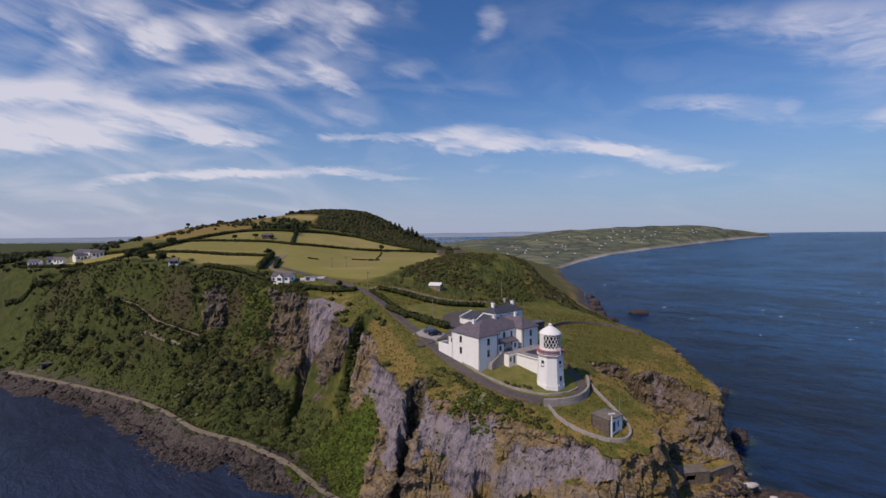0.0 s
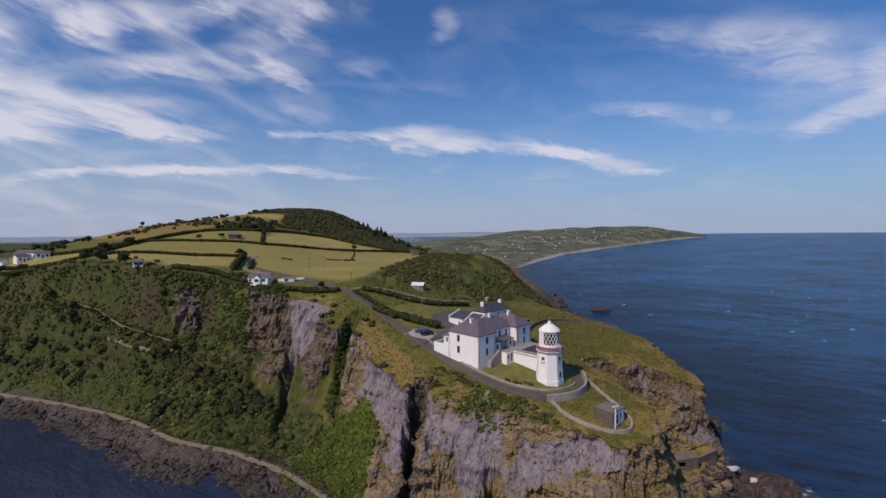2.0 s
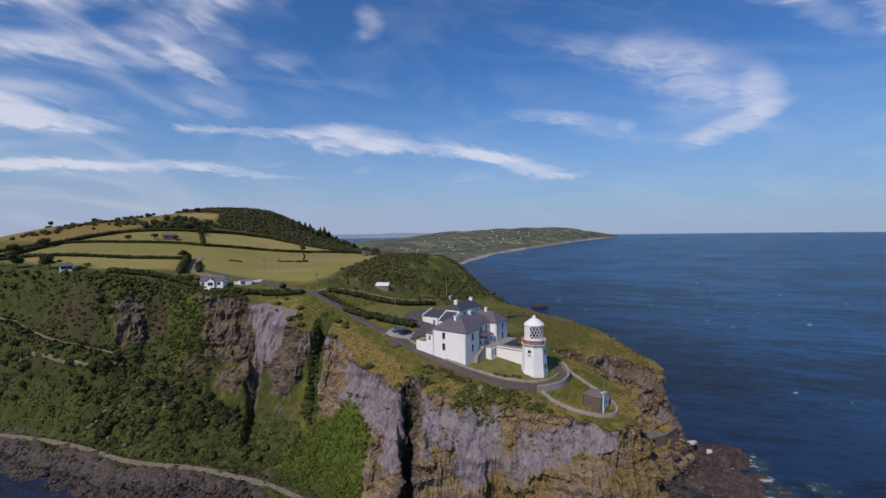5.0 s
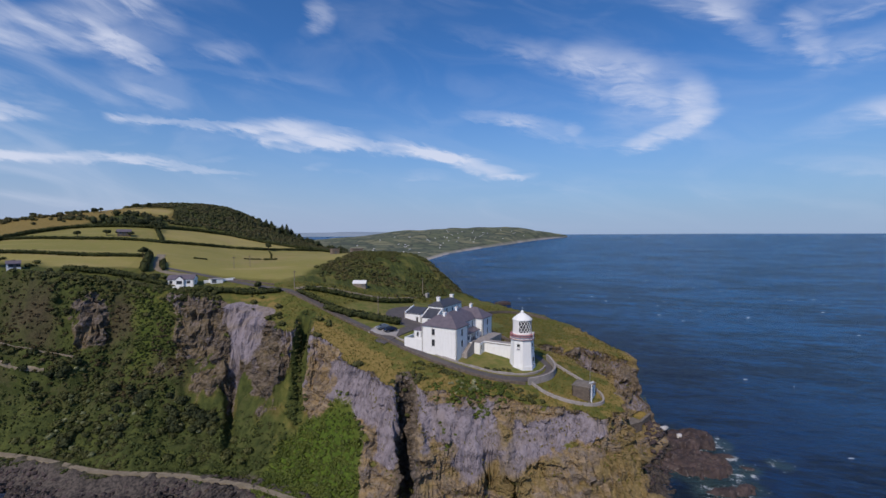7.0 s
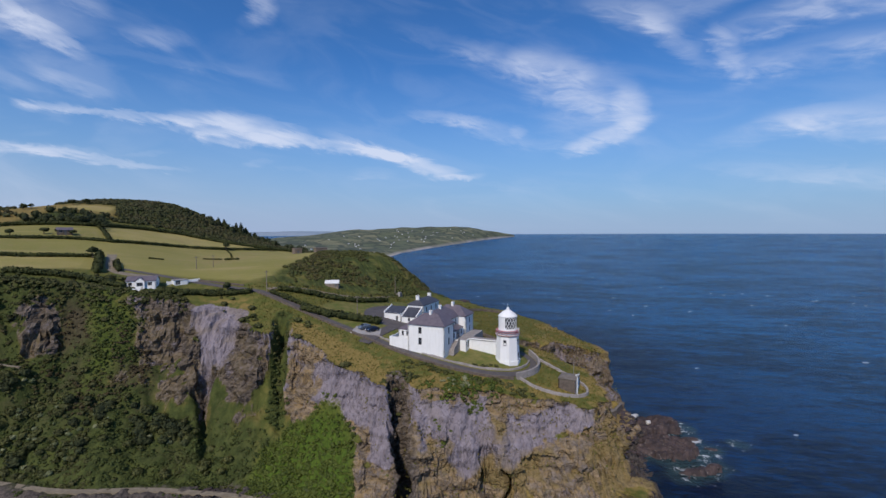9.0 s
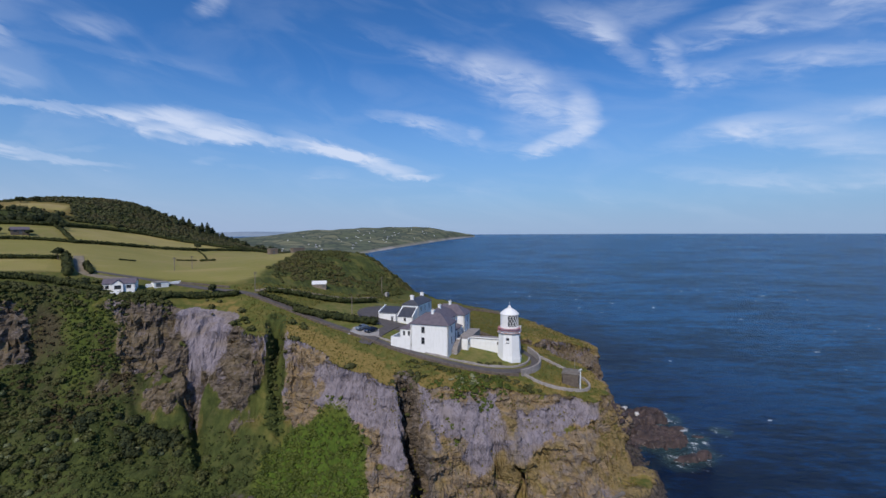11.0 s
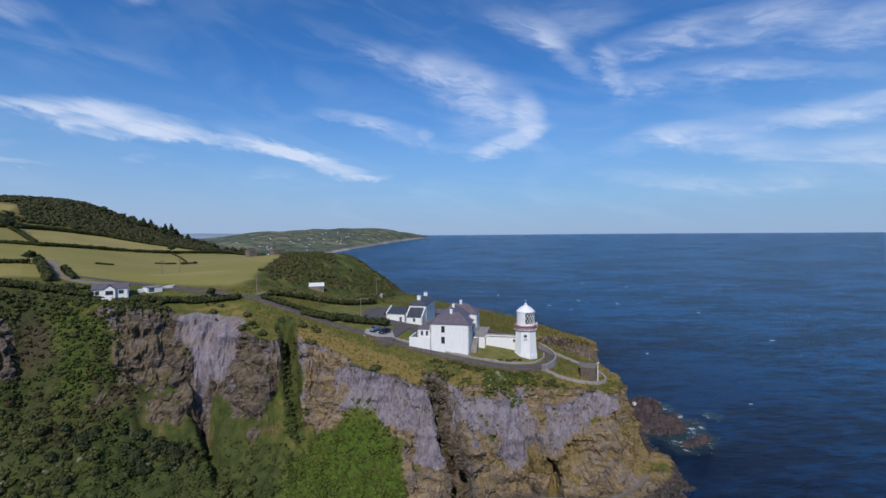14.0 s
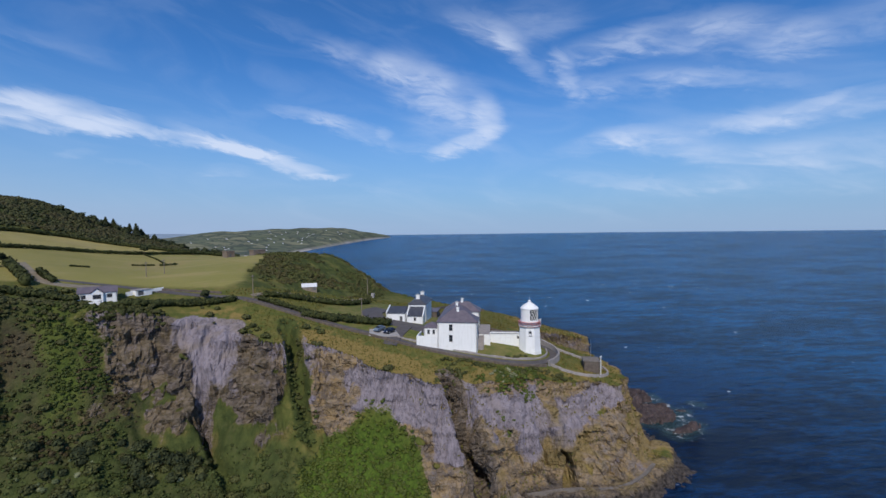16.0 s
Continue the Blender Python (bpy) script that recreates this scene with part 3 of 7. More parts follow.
def inside(x, y, line):
    """Landward of a coast line that runs from west to north."""
    ring = line + [(line[-1][0], 6000), (line[0][0], 6000)]
    res = np.zeros(x.shape, bool)
    for (ax, ay), (bx, by) in zip(ring, ring[1:] + ring[:1]):
        if ay == by:
            continue
        hit = ((ay > y) != (by > y)) & (x < (bx - ax) * (y - ay) / (by - ay) + ax)
        res ^= hit
    return res


def smooth(a, b, v):
    t = np.clip((v - a) / (b - a), 0, 1)
    return t * t * (3 - 2 * t)


def lattice(ix, iy, iz, seed):
    h = (ix * 374761393 + iy * 668265263 + iz * 1442695041 + seed * 974634777) & 0xFFFFFFFF
    h = ((h ^ (h >> 13)) * 1274126177) & 0xFFFFFFFF
    h = ((h ^ (h >> 16)) * 2246822519) & 0xFFFFFFFF
    return ((h ^ (h >> 15)) & 0xFFFF) / 65535.0


def value_noise(x, y, z, seed=0):
    """Smooth noise from 0 to 1, one unit a cell."""
    fx, fy, fz = np.floor(x), np.floor(y), np.floor(z)
    ix, iy, iz = fx.astype(np.int64), fy.astype(np.int64), fz.astype(np.int64)
    x, y, z = x - fx, y - fy, z - fz
    x, y, z = x * x * (3 - 2 * x), y * y * (3 - 2 * y), z * z * (3 - 2 * z)
    res = 0
    for a in (0, 1):
        for b in (0, 1):
            for c in (0, 1):
                w = (x if a else 1 - x) * (y if b else 1 - y) * (z if c else 1 - z)
                res = res + w * lattice(ix + a, iy + b, iz + c, seed)
    return res


def fbm(x, y, z, octaves=4, seed=0):
    res, amp, total = 0, 1.0, 0
    for k in range(octaves):
        res = res + amp * value_noise(x * 2 ** k, y * 2 ** k, z * 2 ** k, seed + k)
        total += amp
        amp *= 0.5
    return res / total


def in_ring(x, y, ring):
    res = np.zeros(np.shape(x), bool)
    for (ax, ay), (bx, by) in zip(ring, ring[1:] + ring[:1]):
        if ay != by:
            res ^= ((ay > y) != (by > y)) & (x < (bx - ax) * (y - ay) / (by - ay) + ax)
    return res


def soft_ring(x, y, ring, edge):
    d = line_distance(x, y, ring + ring[:1])
    return smooth(-edge, edge, np.where(in_ring(x, y, ring), d, -d))


# gullies cut into the cliffs: head, mouth, half width, share of the height taken
GULLIES = [((-5.6, 114), (-11.0, 98), 1.9, 0.93), ((-24, 160), (-30, 140), 2.2, 0.26), ((-47.2, 167), (-47.6, 144), 2.0, 0.55),
           ((48, 132), (58.5, 99), 5.5, 0.74), ((8.0, 94), (3.5, 86), 1.7, 0.95), ((33, 84), (33.5, 70), 1.6, 0.45)]


# the path benched into the bay slope, with its heights
BENCH = [(-148.6, 207.2, 32.9), (-134.3, 197.4, 32.4), (-125.2, 194.1, 30.8), (-119.6, 190.5, 27.7), (-111.1, 181.8, 26.2), (-102.8, 178.6, 24.5), (-96.4, 176.5, 22.8), (-90.6, 174.6, 21.4)]
SHORE_BENCH = [(-191, 207.5, -0.6), (-149, 188, -0.8), (-127, 177, -0.8), (-106, 165, -0.8), (-92, 155, -0.9), (-78, 142.6, -1.2), (-68, 137.8, -1.5), (-58.8, 134.2, -2.0), (-50, 127.5, -2.2), (-42, 122, -2.4), (-34, 113, -2.6), (-27.5, 106, -2.8), (-20, 101, -2.8)]
WALKWAY = [(-2, 92.5, -2.6), (6.5, 85.8, -2.2), (10, 80.5, -2.0), (14.5, 77, -2.0), (22.5, 75, -1.8), (29, 75, -1.5), (35, 75.2, -1.2), (41, 77, -1)]
SHELF = [(50, 94), (58, 94), (68, 98), (75, 104), (72, 111), (60, 109), (51, 106)]


def coast_share(x, y):
    """0 at the foot of the slope, 1 at the crest, and the masks of both lines. The lines are frayed as the weather frays them."""
    near = smooth(420, 300, y)
    wx = (fbm(x * 0.11, y * 0.11, x * 0, 4, 301) - 0.5) * 9 * near
    wy = (fbm(x * 0.11, y * 0.11, x * 0, 4, 305) - 0.5) * 9 * near
    x, y = x + wx, y + wy
    dc, df = line_distance(x, y, CREST), line_distance(x, y, FOOT)
    return df / (df + dc + 1e-6), dc, df, inside(x, y, CREST), inside(x, y, FOOT)


def ground_height(x, y, parts=None):
    x, y = np.asarray(x, float), np.asarray(y, float)
    top = upland(x, y)
    s, dc, df, in_c, in_f = parts or coast_share(x, y)
    power = 1.6 + 1.0 * smooth(-72, -55, x) - 2.0 * smooth(-16, -9, x) + 0.8 * smooth(22, 34, x) + 0.6 * smooth(48, 64, x)
    power = power - 1.05 * smooth(185, 205, y) * smooth(30, 45, x)
    slope = SEA + 1 + (top - SEA - 1) * s ** power
    sea_bed = SEA + 0.7 - 0.4 * df + smooth(-25, -45, x) * smooth(-150, -100, x) * (0.5 + 0.1 * df) * smooth(14, 6, df)
    h = np.where(in_c, top, np.where(in_f, slope, np.maximum(sea_bed, SEA - 12)))
    for (hx, hy), (mx, my), width, share in GULLIES:
        lx, ly = mx - hx, my - hy
        length = math.hypot(lx, ly)
        along = ((x - hx) * lx + (y - hy) * ly) / length
        across = ((x - hx) * -ly + (y - hy) * lx) / length
        across = across + (value_noise(x * 0.3, y * 0.3, x * 0, 71) - 0.5) * width
        cut = np.exp(-np.abs(across / width) ** 3 * 1.2) * smooth(-1, 0.3 * length, along) * smooth(length + 12, length - 2, along)
        h = np.where(in_f, h - (h - SEA - 1) * cut * share, h)
    for (ax, ay, az), (bx, by, bz) in list(zip(BENCH[:-1], BENCH[1:])) + list(zip(SHORE_BENCH[:-1], SHORE_BENCH[1:])) + list(zip(WALKWAY[:-1], WALKWAY[1:])):
        dx, dy = bx - ax, by - ay
        k = np.clip(((x - ax) * dx + (y - ay) * dy) / (dx * dx + dy * dy), 0, 1)
        w = smooth(5, 1.2, np.hypot(x - ax - k * dx, y - ay - k * dy))
        h = h + (az + k * (bz - az) - h) * w
    # the levelled rock shelf under the shelter
    shelf = soft_ring(x, y, SHELF, 3.0) * (1 - 0.5 * smooth(62, 72, x))
    h = np.maximum(h, SEA - 1 + 7.0 * shelf - 9.0 * smooth(0.12, 0.0, shelf))
    return h + (SEA + 6.0 - h) * np.clip(shelf * 1.3, 0, 1) * (h > SEA)


def spaced(*runs):
    vals = []
    for a, b, step in runs:
        vals += list(np.arange(a, b - 1e-6, step))
    return np.array(vals + [runs[-1][1]])


def grid_mesh(name, xs, ys, pos):
    """A sheet on a grid of len(ys) by len(xs) places."""
    me = bpy.data.meshes.new(name)
    nx, ny = len(xs), len(ys)
    i = np.arange(nx * ny).reshape(ny, nx)
    quads = np.c_[i[:-1, :-1].ravel(), i[:-1, 1:].ravel(), i[1:, 1:].ravel(), i[1:, :-1].ravel()]
    fill(me, pos, quads)
    return me


def fill(me, pos, quads):
    me.vertices.add(len(pos))
    me.vertices.foreach_set("co", np.asarray(pos, np.float32).ravel())
    me.loops.add(quads.size)
    me.loops.foreach_set("vertex_index", quads.ravel().astype(np.int32))
    me.polygons.add(len(quads))
    me.polygons.foreach_set("loop_start", (np.arange(len(quads)) * quads.shape[1]).astype(np.int32))
    me.update(calc_edges=True)


def set_mask(me, name, values):
    a = me.attributes.new(name, "FLOAT", "POINT")
    a.data.foreach_set("value", np.clip(values, 0, 1).astype(np.float32).ravel())


FIELDS = [(-270, 285), (-214, 246), (-172, 232), (-106, 200), (-84, 204), (-60, 200), (-30, 188), (-22, 193), (-9, 213), (5, 232), (13, 262), (4, 299), (-23, 306), (-48, 325), (-79, 312), (-88, 292),
          (-124, 292), (-137, 270), (-150, 268), (-200, 272), (-235, 300)]
WOODS = [(-84, 321), (-58, 330), (-28, 318), (0, 305), (18, 300), (34, 330), (40, 385), (-10, 430), (-60, 450), (-125, 440), (-124, 396), (-114, 362), (-86, 356), (-84, 338)]
COPSE = [(-122, 299), (-86, 298), (-82, 316), (-88, 333), (-112, 332)]
HILLSIDE = [(-150, 272), (-137, 272), (-124, 294), (-90, 294), (-82, 315), (-84, 356), (-114, 362), (-124, 396), (-170, 380), (-230, 330)]
GOLD = [(-113, 337), (-88, 339), (-85, 352), (-106, 353)]
LAWN = [(-13, 152), (-5, 138), (2, 125), (8, 115), (15, 107.5), (24, 104.5), (31, 106), (33, 113), (30, 124), (30, 140), (46, 150), (42, 170), (28, 178), (5, 175), (-10, 165)]
MOUND = [(-24, 183), (-12, 181.5), (10, 182), (26, 184), (44, 196), (84, 200), (112, 235), (126, 320), (56, 330), (36, 300), (14, 262), (5, 232), (-9, 212), (-22, 192)]
BRAMBLE = [(-38, 113), (-28, 104), (-20, 105), (-17, 114), (-18, 121), (-21, 127), (-27, 134), (-35, 134), (-43, 122)]

# zones of the bay slope: bare outcrop, heather, ivy, the cove's slab, ochre turf, and the thickets
OUTCROP = [(-93, 183.5), (-83.5, 184), (-83, 177.5), (-91, 178)]
HEATHER = [[(-84, 185), (-76, 183.5), (-75, 175.4), (-83.6, 178)], [(-70, 178), (-61.6, 176), (-60, 165), (-69, 166)], [(-112, 192), (-99, 187), (-97, 180), (-108, 183)]]
IVY = [(-76.5, 185), (-64.5, 183), (-64.5, 172), (-75, 169)]
COVE = [(-49, 174), (-44.8, 175.5), (-34, 167), (-33.5, 163.5), (-38.5, 161), (-42, 160), (-46.8, 164)]
OCHRE = [[(-46, 178.5), (-33, 175), (-31, 164), (-33.5, 166), (-45, 175)], [(-27, 159), (-20, 153), (-8, 128), (-10, 122), (-23, 147)]]
THICKETS = [[(-94, 172), (-87, 173), (-77.5, 166), (-74, 153), (-81, 151), (-94, 162)], [(-76, 166), (-69, 164), (-68.5, 157), (-75, 160)], [(-65, 163), (-51.5, 158), (-51.5, 147), (-62.5, 152)],
            [(-175, 224), (-136.5, 199), (-117.6, 191), (-94.6, 176), (-93.8, 169), (-128, 184), (-156, 200), (-188, 216)]]
# bare grey beds on the seaward face, by x and height, and the sea caves: place, half width, half height, depth
GREY_BEDS = [[(-21, 21), (-16.3, 24), (-13, 21.5), (-7.1, 19), (-9.5, 12), (-12.5, 4), (-15.5, 5), (-14, 12), (-18, 12), (-21, 13)],
             [(-5, 20), (-3.4, 18), (4.5, 17), (11, 18), (10, 15.5), (10.5, 12), (9.2, 8), (2.4, 3), (-0.5, 6), (1.5, 12), (-3, 11.6), (-7, 10.5)],
             [(15, 13.8), (24.3, 15.8), (29.3, 16.4), (33.5, 15), (32, 12), (22, 10.4), (20, 9), (9, 5.5), (9.8, 9.8)]]
CAVES = [(8.6, 88.7, 0.4, 1.6, 3.4, 6.0), (-8.8, 102.6, -2.0, 1.5, 4.0, 5.0)]
RAVINE = [(-23.5, 160), (-27, 150), (-30, 140)]

gx = spaced((-1400, -400, 50), (-400, -150, 6), (-150, -92, 1.4), (-92, -38, 0.6), (-38, 50, 0.27), (50, 92, 0.5), (92, 150, 3), (150, 400, 12))
gy = spaced((56, 84, 0.75), (84, 136, 0.27), (136, 186, 0.55), (186, 300, 1.8), (300, 440, 5), (440, 1400, 32))
X, Y = np.meshgrid(gx, gy)


def build_ground():
    share = coast_share(X, Y)
    s, dc, df, in_c, in_f = share
    Z = ground_height(X, Y, share)
    zy, zx = np.gradient(Z, gy, gx)
    steep = np.hypot(zx, zy)
    broad, mid, small = fbm(X * 0.06, Y * 0.06, Z * 0.06, 3, 5), fbm(X * 0.16, Y * 0.16, Z * 0.16, 4, 11), fbm(X * 0.5, Y * 0.5, Z * 0.5, 3, 23)
    face = in_f & ~in_c
    bay = smooth(-55, -72, X + (mid - 0.5) * 26)
    rock = smooth(0.75, 1.25, steep + (mid - 0.5) * 1.6)
    ledge = smooth(0.62, 0.70, fbm(X * 0.05, Y * 0.05, Z * 0.22, 4, 31))
    rock = rock * (1 - 0.85 * ledge * smooth(-14, -8, X))
    cove = soft_ring(X + (mid - 0.5) * 4, Y + (small - 0.5) * 3, COVE, 1.8)
    moor = np.maximum.reduce([soft_ring(X + (small - 0.5) * 5, Y + (mid - 0.5) * 8, r, 2.5) for r in HEATHER])
    ivy = soft_ring(X + (mid - 0.5) * 8, Y + (small - 0.5) * 4, IVY, 2.5)
    crag = soft_ring(X + (small - 0.5) * 5, Y + (mid - 0.5) * 6, OUTCROP, 1.5)
    ochre = np.maximum.reduce([soft_ring(X + (mid - 0.5) * 5, Y + (mid - 0.5) * 5, r, 2.0) for r in OCHRE])
    rocky = smooth(0.66, 0.76, s + (mid - 0.5) * 0.5)
    rock = rock * np.where(X < -27, rocky, 1)
    rock = np.where(face, rock * (1 - bay) + bay * np.maximum(crag * smooth(0.30, 0.55, small + 0.1), cove * 1.2), 0) * smooth(0.02, 0.08, s)
    rock = np.maximum(rock, smooth(0.55, 0.3, s) * face * smooth(34, 44, X) * smooth(172, 160, Y) * smooth(0.3, 0.6, mid + 0.2))
    rock = np.maximum(rock, in_c * smooth(0.95, 1.4, steep + (mid - 0.5)) * smooth(-40, -30, X))
    rock = rock * (1 - 0.9 * smooth(3.0, 1.2, line_distance(X, Y, RAVINE) + (mid - 0.5) * 5))
    rock = np.maximum(rock, face * smooth(-10, -6, X) * smooth(46, 34, X) * smooth(0.98, 0.9, s) * smooth(0.28, 0.42, mid))
    rock = np.maximum(rock, face * smooth(0.42, 0.25, s) * smooth(-10, -2, X) * smooth(60, 50, X) * smooth(0.25, 0.4, mid))
    rock = np.where(in_f, rock, 1.0)
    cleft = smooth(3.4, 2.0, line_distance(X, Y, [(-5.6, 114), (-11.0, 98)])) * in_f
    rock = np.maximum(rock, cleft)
    rust = 0.30 + 0.55 * smooth(0.62, 0.35, s) + 0.35 * smooth(34, 30, Y - 60) + 0.6 * (broad - 0.5)
    west = smooth(-9, -14, X) * smooth(-40, -34, X)
    rust = rust - 0.28 * smooth(-9, -3, X) * smooth(34, 24, X) * smooth(0.25, 0.45, s)
    rust = rust + 0.5 * west * smooth(0.93, 0.80, s + (mid - 0.5) * 0.3)
    rust = rust + 0.4 * smooth(-28, -34, X) * (1 - cove) - 0.4 * cove + 0.35 * smooth(20, 36, X) * smooth(60, 50, X) + 0.35 * smooth(46, 52, X) * smooth(0.3, 0.5, s)
    # the cleft turns brown so that its painted shade shows
    rust = np.maximum(rust, 0.45 * crag) + 0.7 * cleft
    rock = np.maximum(rock * (1 - 0.5 * ochre), cove * in_f)
    rust = rust - 0.45 * cove
    beds_grey = np.maximum.reduce([soft_ring(X + (mid - 0.5) * 4, Z + (small - 0.5) * 3, r, 1.0) for r in GREY_BEDS])
    front = face * smooth(-27, -23, X) * smooth(44, 38, X) * smooth(150, 135, Y)
    rust = rust * (1 - front) + front * (0.74 - 0.66 * beds_grey + 0.5 * (broad - 0.5) + 0.2 * cleft)
    rock = np.maximum(rock, front * beds_grey)
    shore = smooth(4.4, 3.2, Z - SEA - 2.0 * smooth(-25, -45, X) + 1.0) * np.where(in_c, 0, 1) * smooth(9, 5, np.where(in_f, df, 0))
    shore = np.maximum(shore, smooth(5, 2, df) * face * smooth(-30, -40, X))
    bramble = np.maximum(soft_ring(X, Y, BRAMBLE, 2.0), 0.5 * ivy * (1 - crag))
    rock = rock * (1 - bramble)
    scrub = face * smooth(-30, -38, X) * smooth(0.10, 0.18, s) * smooth(0.22, 0.34, mid + 0.18)
    scrub = np.maximum(scrub, soft_ring(X, Y, MOUND, 4.0) * smooth(0.34, 0.5, mid + 0.4 * (broad - 0.5)))
    scrub = np.maximum(scrub, in_f * smooth(3.5, 2, line_distance(X, Y, RAVINE)))
    scrub = np.maximum(scrub, smooth(-214, -224, X) * smooth(232, 250, Y))
    scrub = np.maximum(scrub, soft_ring(X, Y, COPSE, 3.0))
    scrub = np.maximum(scrub, smooth(14, 4, dc) * in_c * smooth(-44, -60, X))
    scrub = np.maximum(scrub, face * smooth(40, 50, X) * smooth(178, 190, Y) * smooth(0.08, 0.16, s) * 0.8)
    woods = soft_ring(X, Y, WOODS, 5.0)
    scrub = np.maximum(scrub, woods)
    talus = face * smooth(-48, -38, X) * smooth(-8, -16, X) * smooth(0.75, 0.6, s)
    scrub = np.maximum(scrub, talus * smooth(0.35, 0.5, mid + 0.1) * 0.8) * (1 - rock) * (1 - bramble)
    field = soft_ring(X, Y, FIELDS, 1.5)
    gold = soft_ring(X, Y, GOLD, 1.5)
    field = np.maximum(field * smooth(-225, -210, X), gold)
    upper = Y > 253 + (X + 78) * 0.57
    tint = np.where(X < -82, np.where(Y > 256, 0.95, np.where(Y > 223, 0.85, 0.3)), np.where(upper, 0.1, 0.6)) * (1 - gold) + (broad - 0.5) * 0.6
    tint = np.where(X < -140, 0.45, tint)
    lawn = soft_ring(X, Y, LAWN, 0.8)
    dry = 0.52 * in_c * smooth(16, 3, dc) * smooth(-40, -30, X) * smooth(60, 48, Y - 100) + 0.45 * face * (1 - bay) + 0.3 * face * smooth(-10, -4, X) + 0.12 * smooth(44, 60, X) * smooth(26, 8, dc) * in_c
    dry = dry + 0.55 * ochre + 0.85 * soft_ring(X, Y, HILLSIDE, 4.0) + (mid - 0.5) * 0.9
    # relief: broken rock outwards, bushes upwards
    nrm = np.sqrt(zx ** 2 + zy ** 2 + 1)
    columns = value_noise(X * 0.55, Y * 0.55, Z * 0.07, 41) + 0.6 * value_noise(X * 1.3, Y * 1.3, Z * 0.12, 43) + 0.35 * value_noise(X * 2.4, Y * 2.4, Z * 0.3, 44)
    shelves = value_noise(X * 0.12, Y * 0.12, Z * 0.55, 47) + 0.5 * value_noise(X * 0.25, Y * 0.25, Z * 1.2, 48)
    def blocks(k, seed):
        wx, wy, wz = X * k + mid * 1.5, Y * k + small * 1.2, Z * k * 1.3 + mid * 1.5
        return lattice(np.floor(wx).astype(np.int64), np.floor(wy).astype(np.int64), np.floor(wz).astype(np.int64), seed)

    rough_rock = smooth(0.3, 0.6, rust)
    cubes = (blocks(0.22, 80) - 0.5) * 1.6 + (blocks(0.5, 81) - 0.5) * 0.9 + (blocks(1.1, 83) - 0.5) * 0.45
    amp = rock * (1 + 0.3 * smooth(-27, -34, X))
    out = amp * ((columns - 0.97) * (1.3 - 0.6 * smooth(-8, 0, X)) + (shelves - 0.75) * 1.5 + (mid - 0.5) * 2.2 + cubes * (0.3 + 0.7 * rough_rock) + rough_rock * 1.5 * (value_noise(X * 0.1, Y * 0.1, Z * 0.9, 49) - 0.5))
    out = out + face * (1 - rock) * (small - 0.5) * 0.8
    for cx, cy, cz, wide, tall, deep in CAVES:
        out = out - deep * np.exp(-(((X - cx) * 0.85 - (Y - cy) * 0.5) / wide) ** 4 - (np.maximum(Z - cz, 0) / tall) ** 4) * smooth(9, 6, np.hypot(X - cx, Y - cy)) * face
    rise = scrub * ((small - 0.45) * 1.3 + (value_noise(X * 1.2, Y * 1.2, Z * 0, 51) - 0.5) * 0.9) + bramble * (small - 0.5) * 1.2
    rise = rise + shore * (fbm(X * 0.7, Y * 0.7, Z * 0, 3, 61) - 0.42) * 2.2
    px, py, pz = X - out * zx / nrm, Y - out * zy / nrm, Z + out / nrm * 0.3 + rise
    me = grid_mesh("ground", gx, gy, np.c_[px.ravel(), py.ravel(), pz.ravel()])
    # the dark mask covers the west rock and the painted shade eastward
    for name, values in (("rock", rock), ("rust", rust), ("turf", (smooth(-13, -6, X) * (1 - 0.85 * beds_grey) + 0.3 * smooth(-30, -36, X)) * (1 - cleft)), ("dark_shaded", np.maximum(smooth(-27, -35, X), np.maximum(0.95 * cleft, 0.65 * smooth(43, 49, X) * smooth(0.35, 0.6, s)))), ("heath", face * smooth(0.35, 0.6, s) * smooth(-30, -50, X)), ("moor", moor), ("dry", dry), ("field", field), ("tint", tint), ("lawn", lawn), ("scrub", scrub), ("bramble", bramble), ("shore", shore)):
        set_mask(me, name, values)
    me.materials.append(M_GROUND)
    hard = rock[:-1, :-1] > 0.45
    me.polygons.foreach_set("use_smooth", ~hard.ravel())
    return tagged(new("ground", me), "grassy headland with grey and rusty limestone cliffs, scrub slope and fields", "ground", kind="structure")


ground = build_ground()


def gz(x, y):
    return float(ground_height(np.array([x]), np.array([y]))[0])


# ---- sea, rising a little with distance as the far water is drawn in ----
def sea_level(x, y):
    r = np.hypot(np.asarray(x, float), np.asarray(y, float) - 100)
    return SEA + 41 * smooth(500, 2900, r)


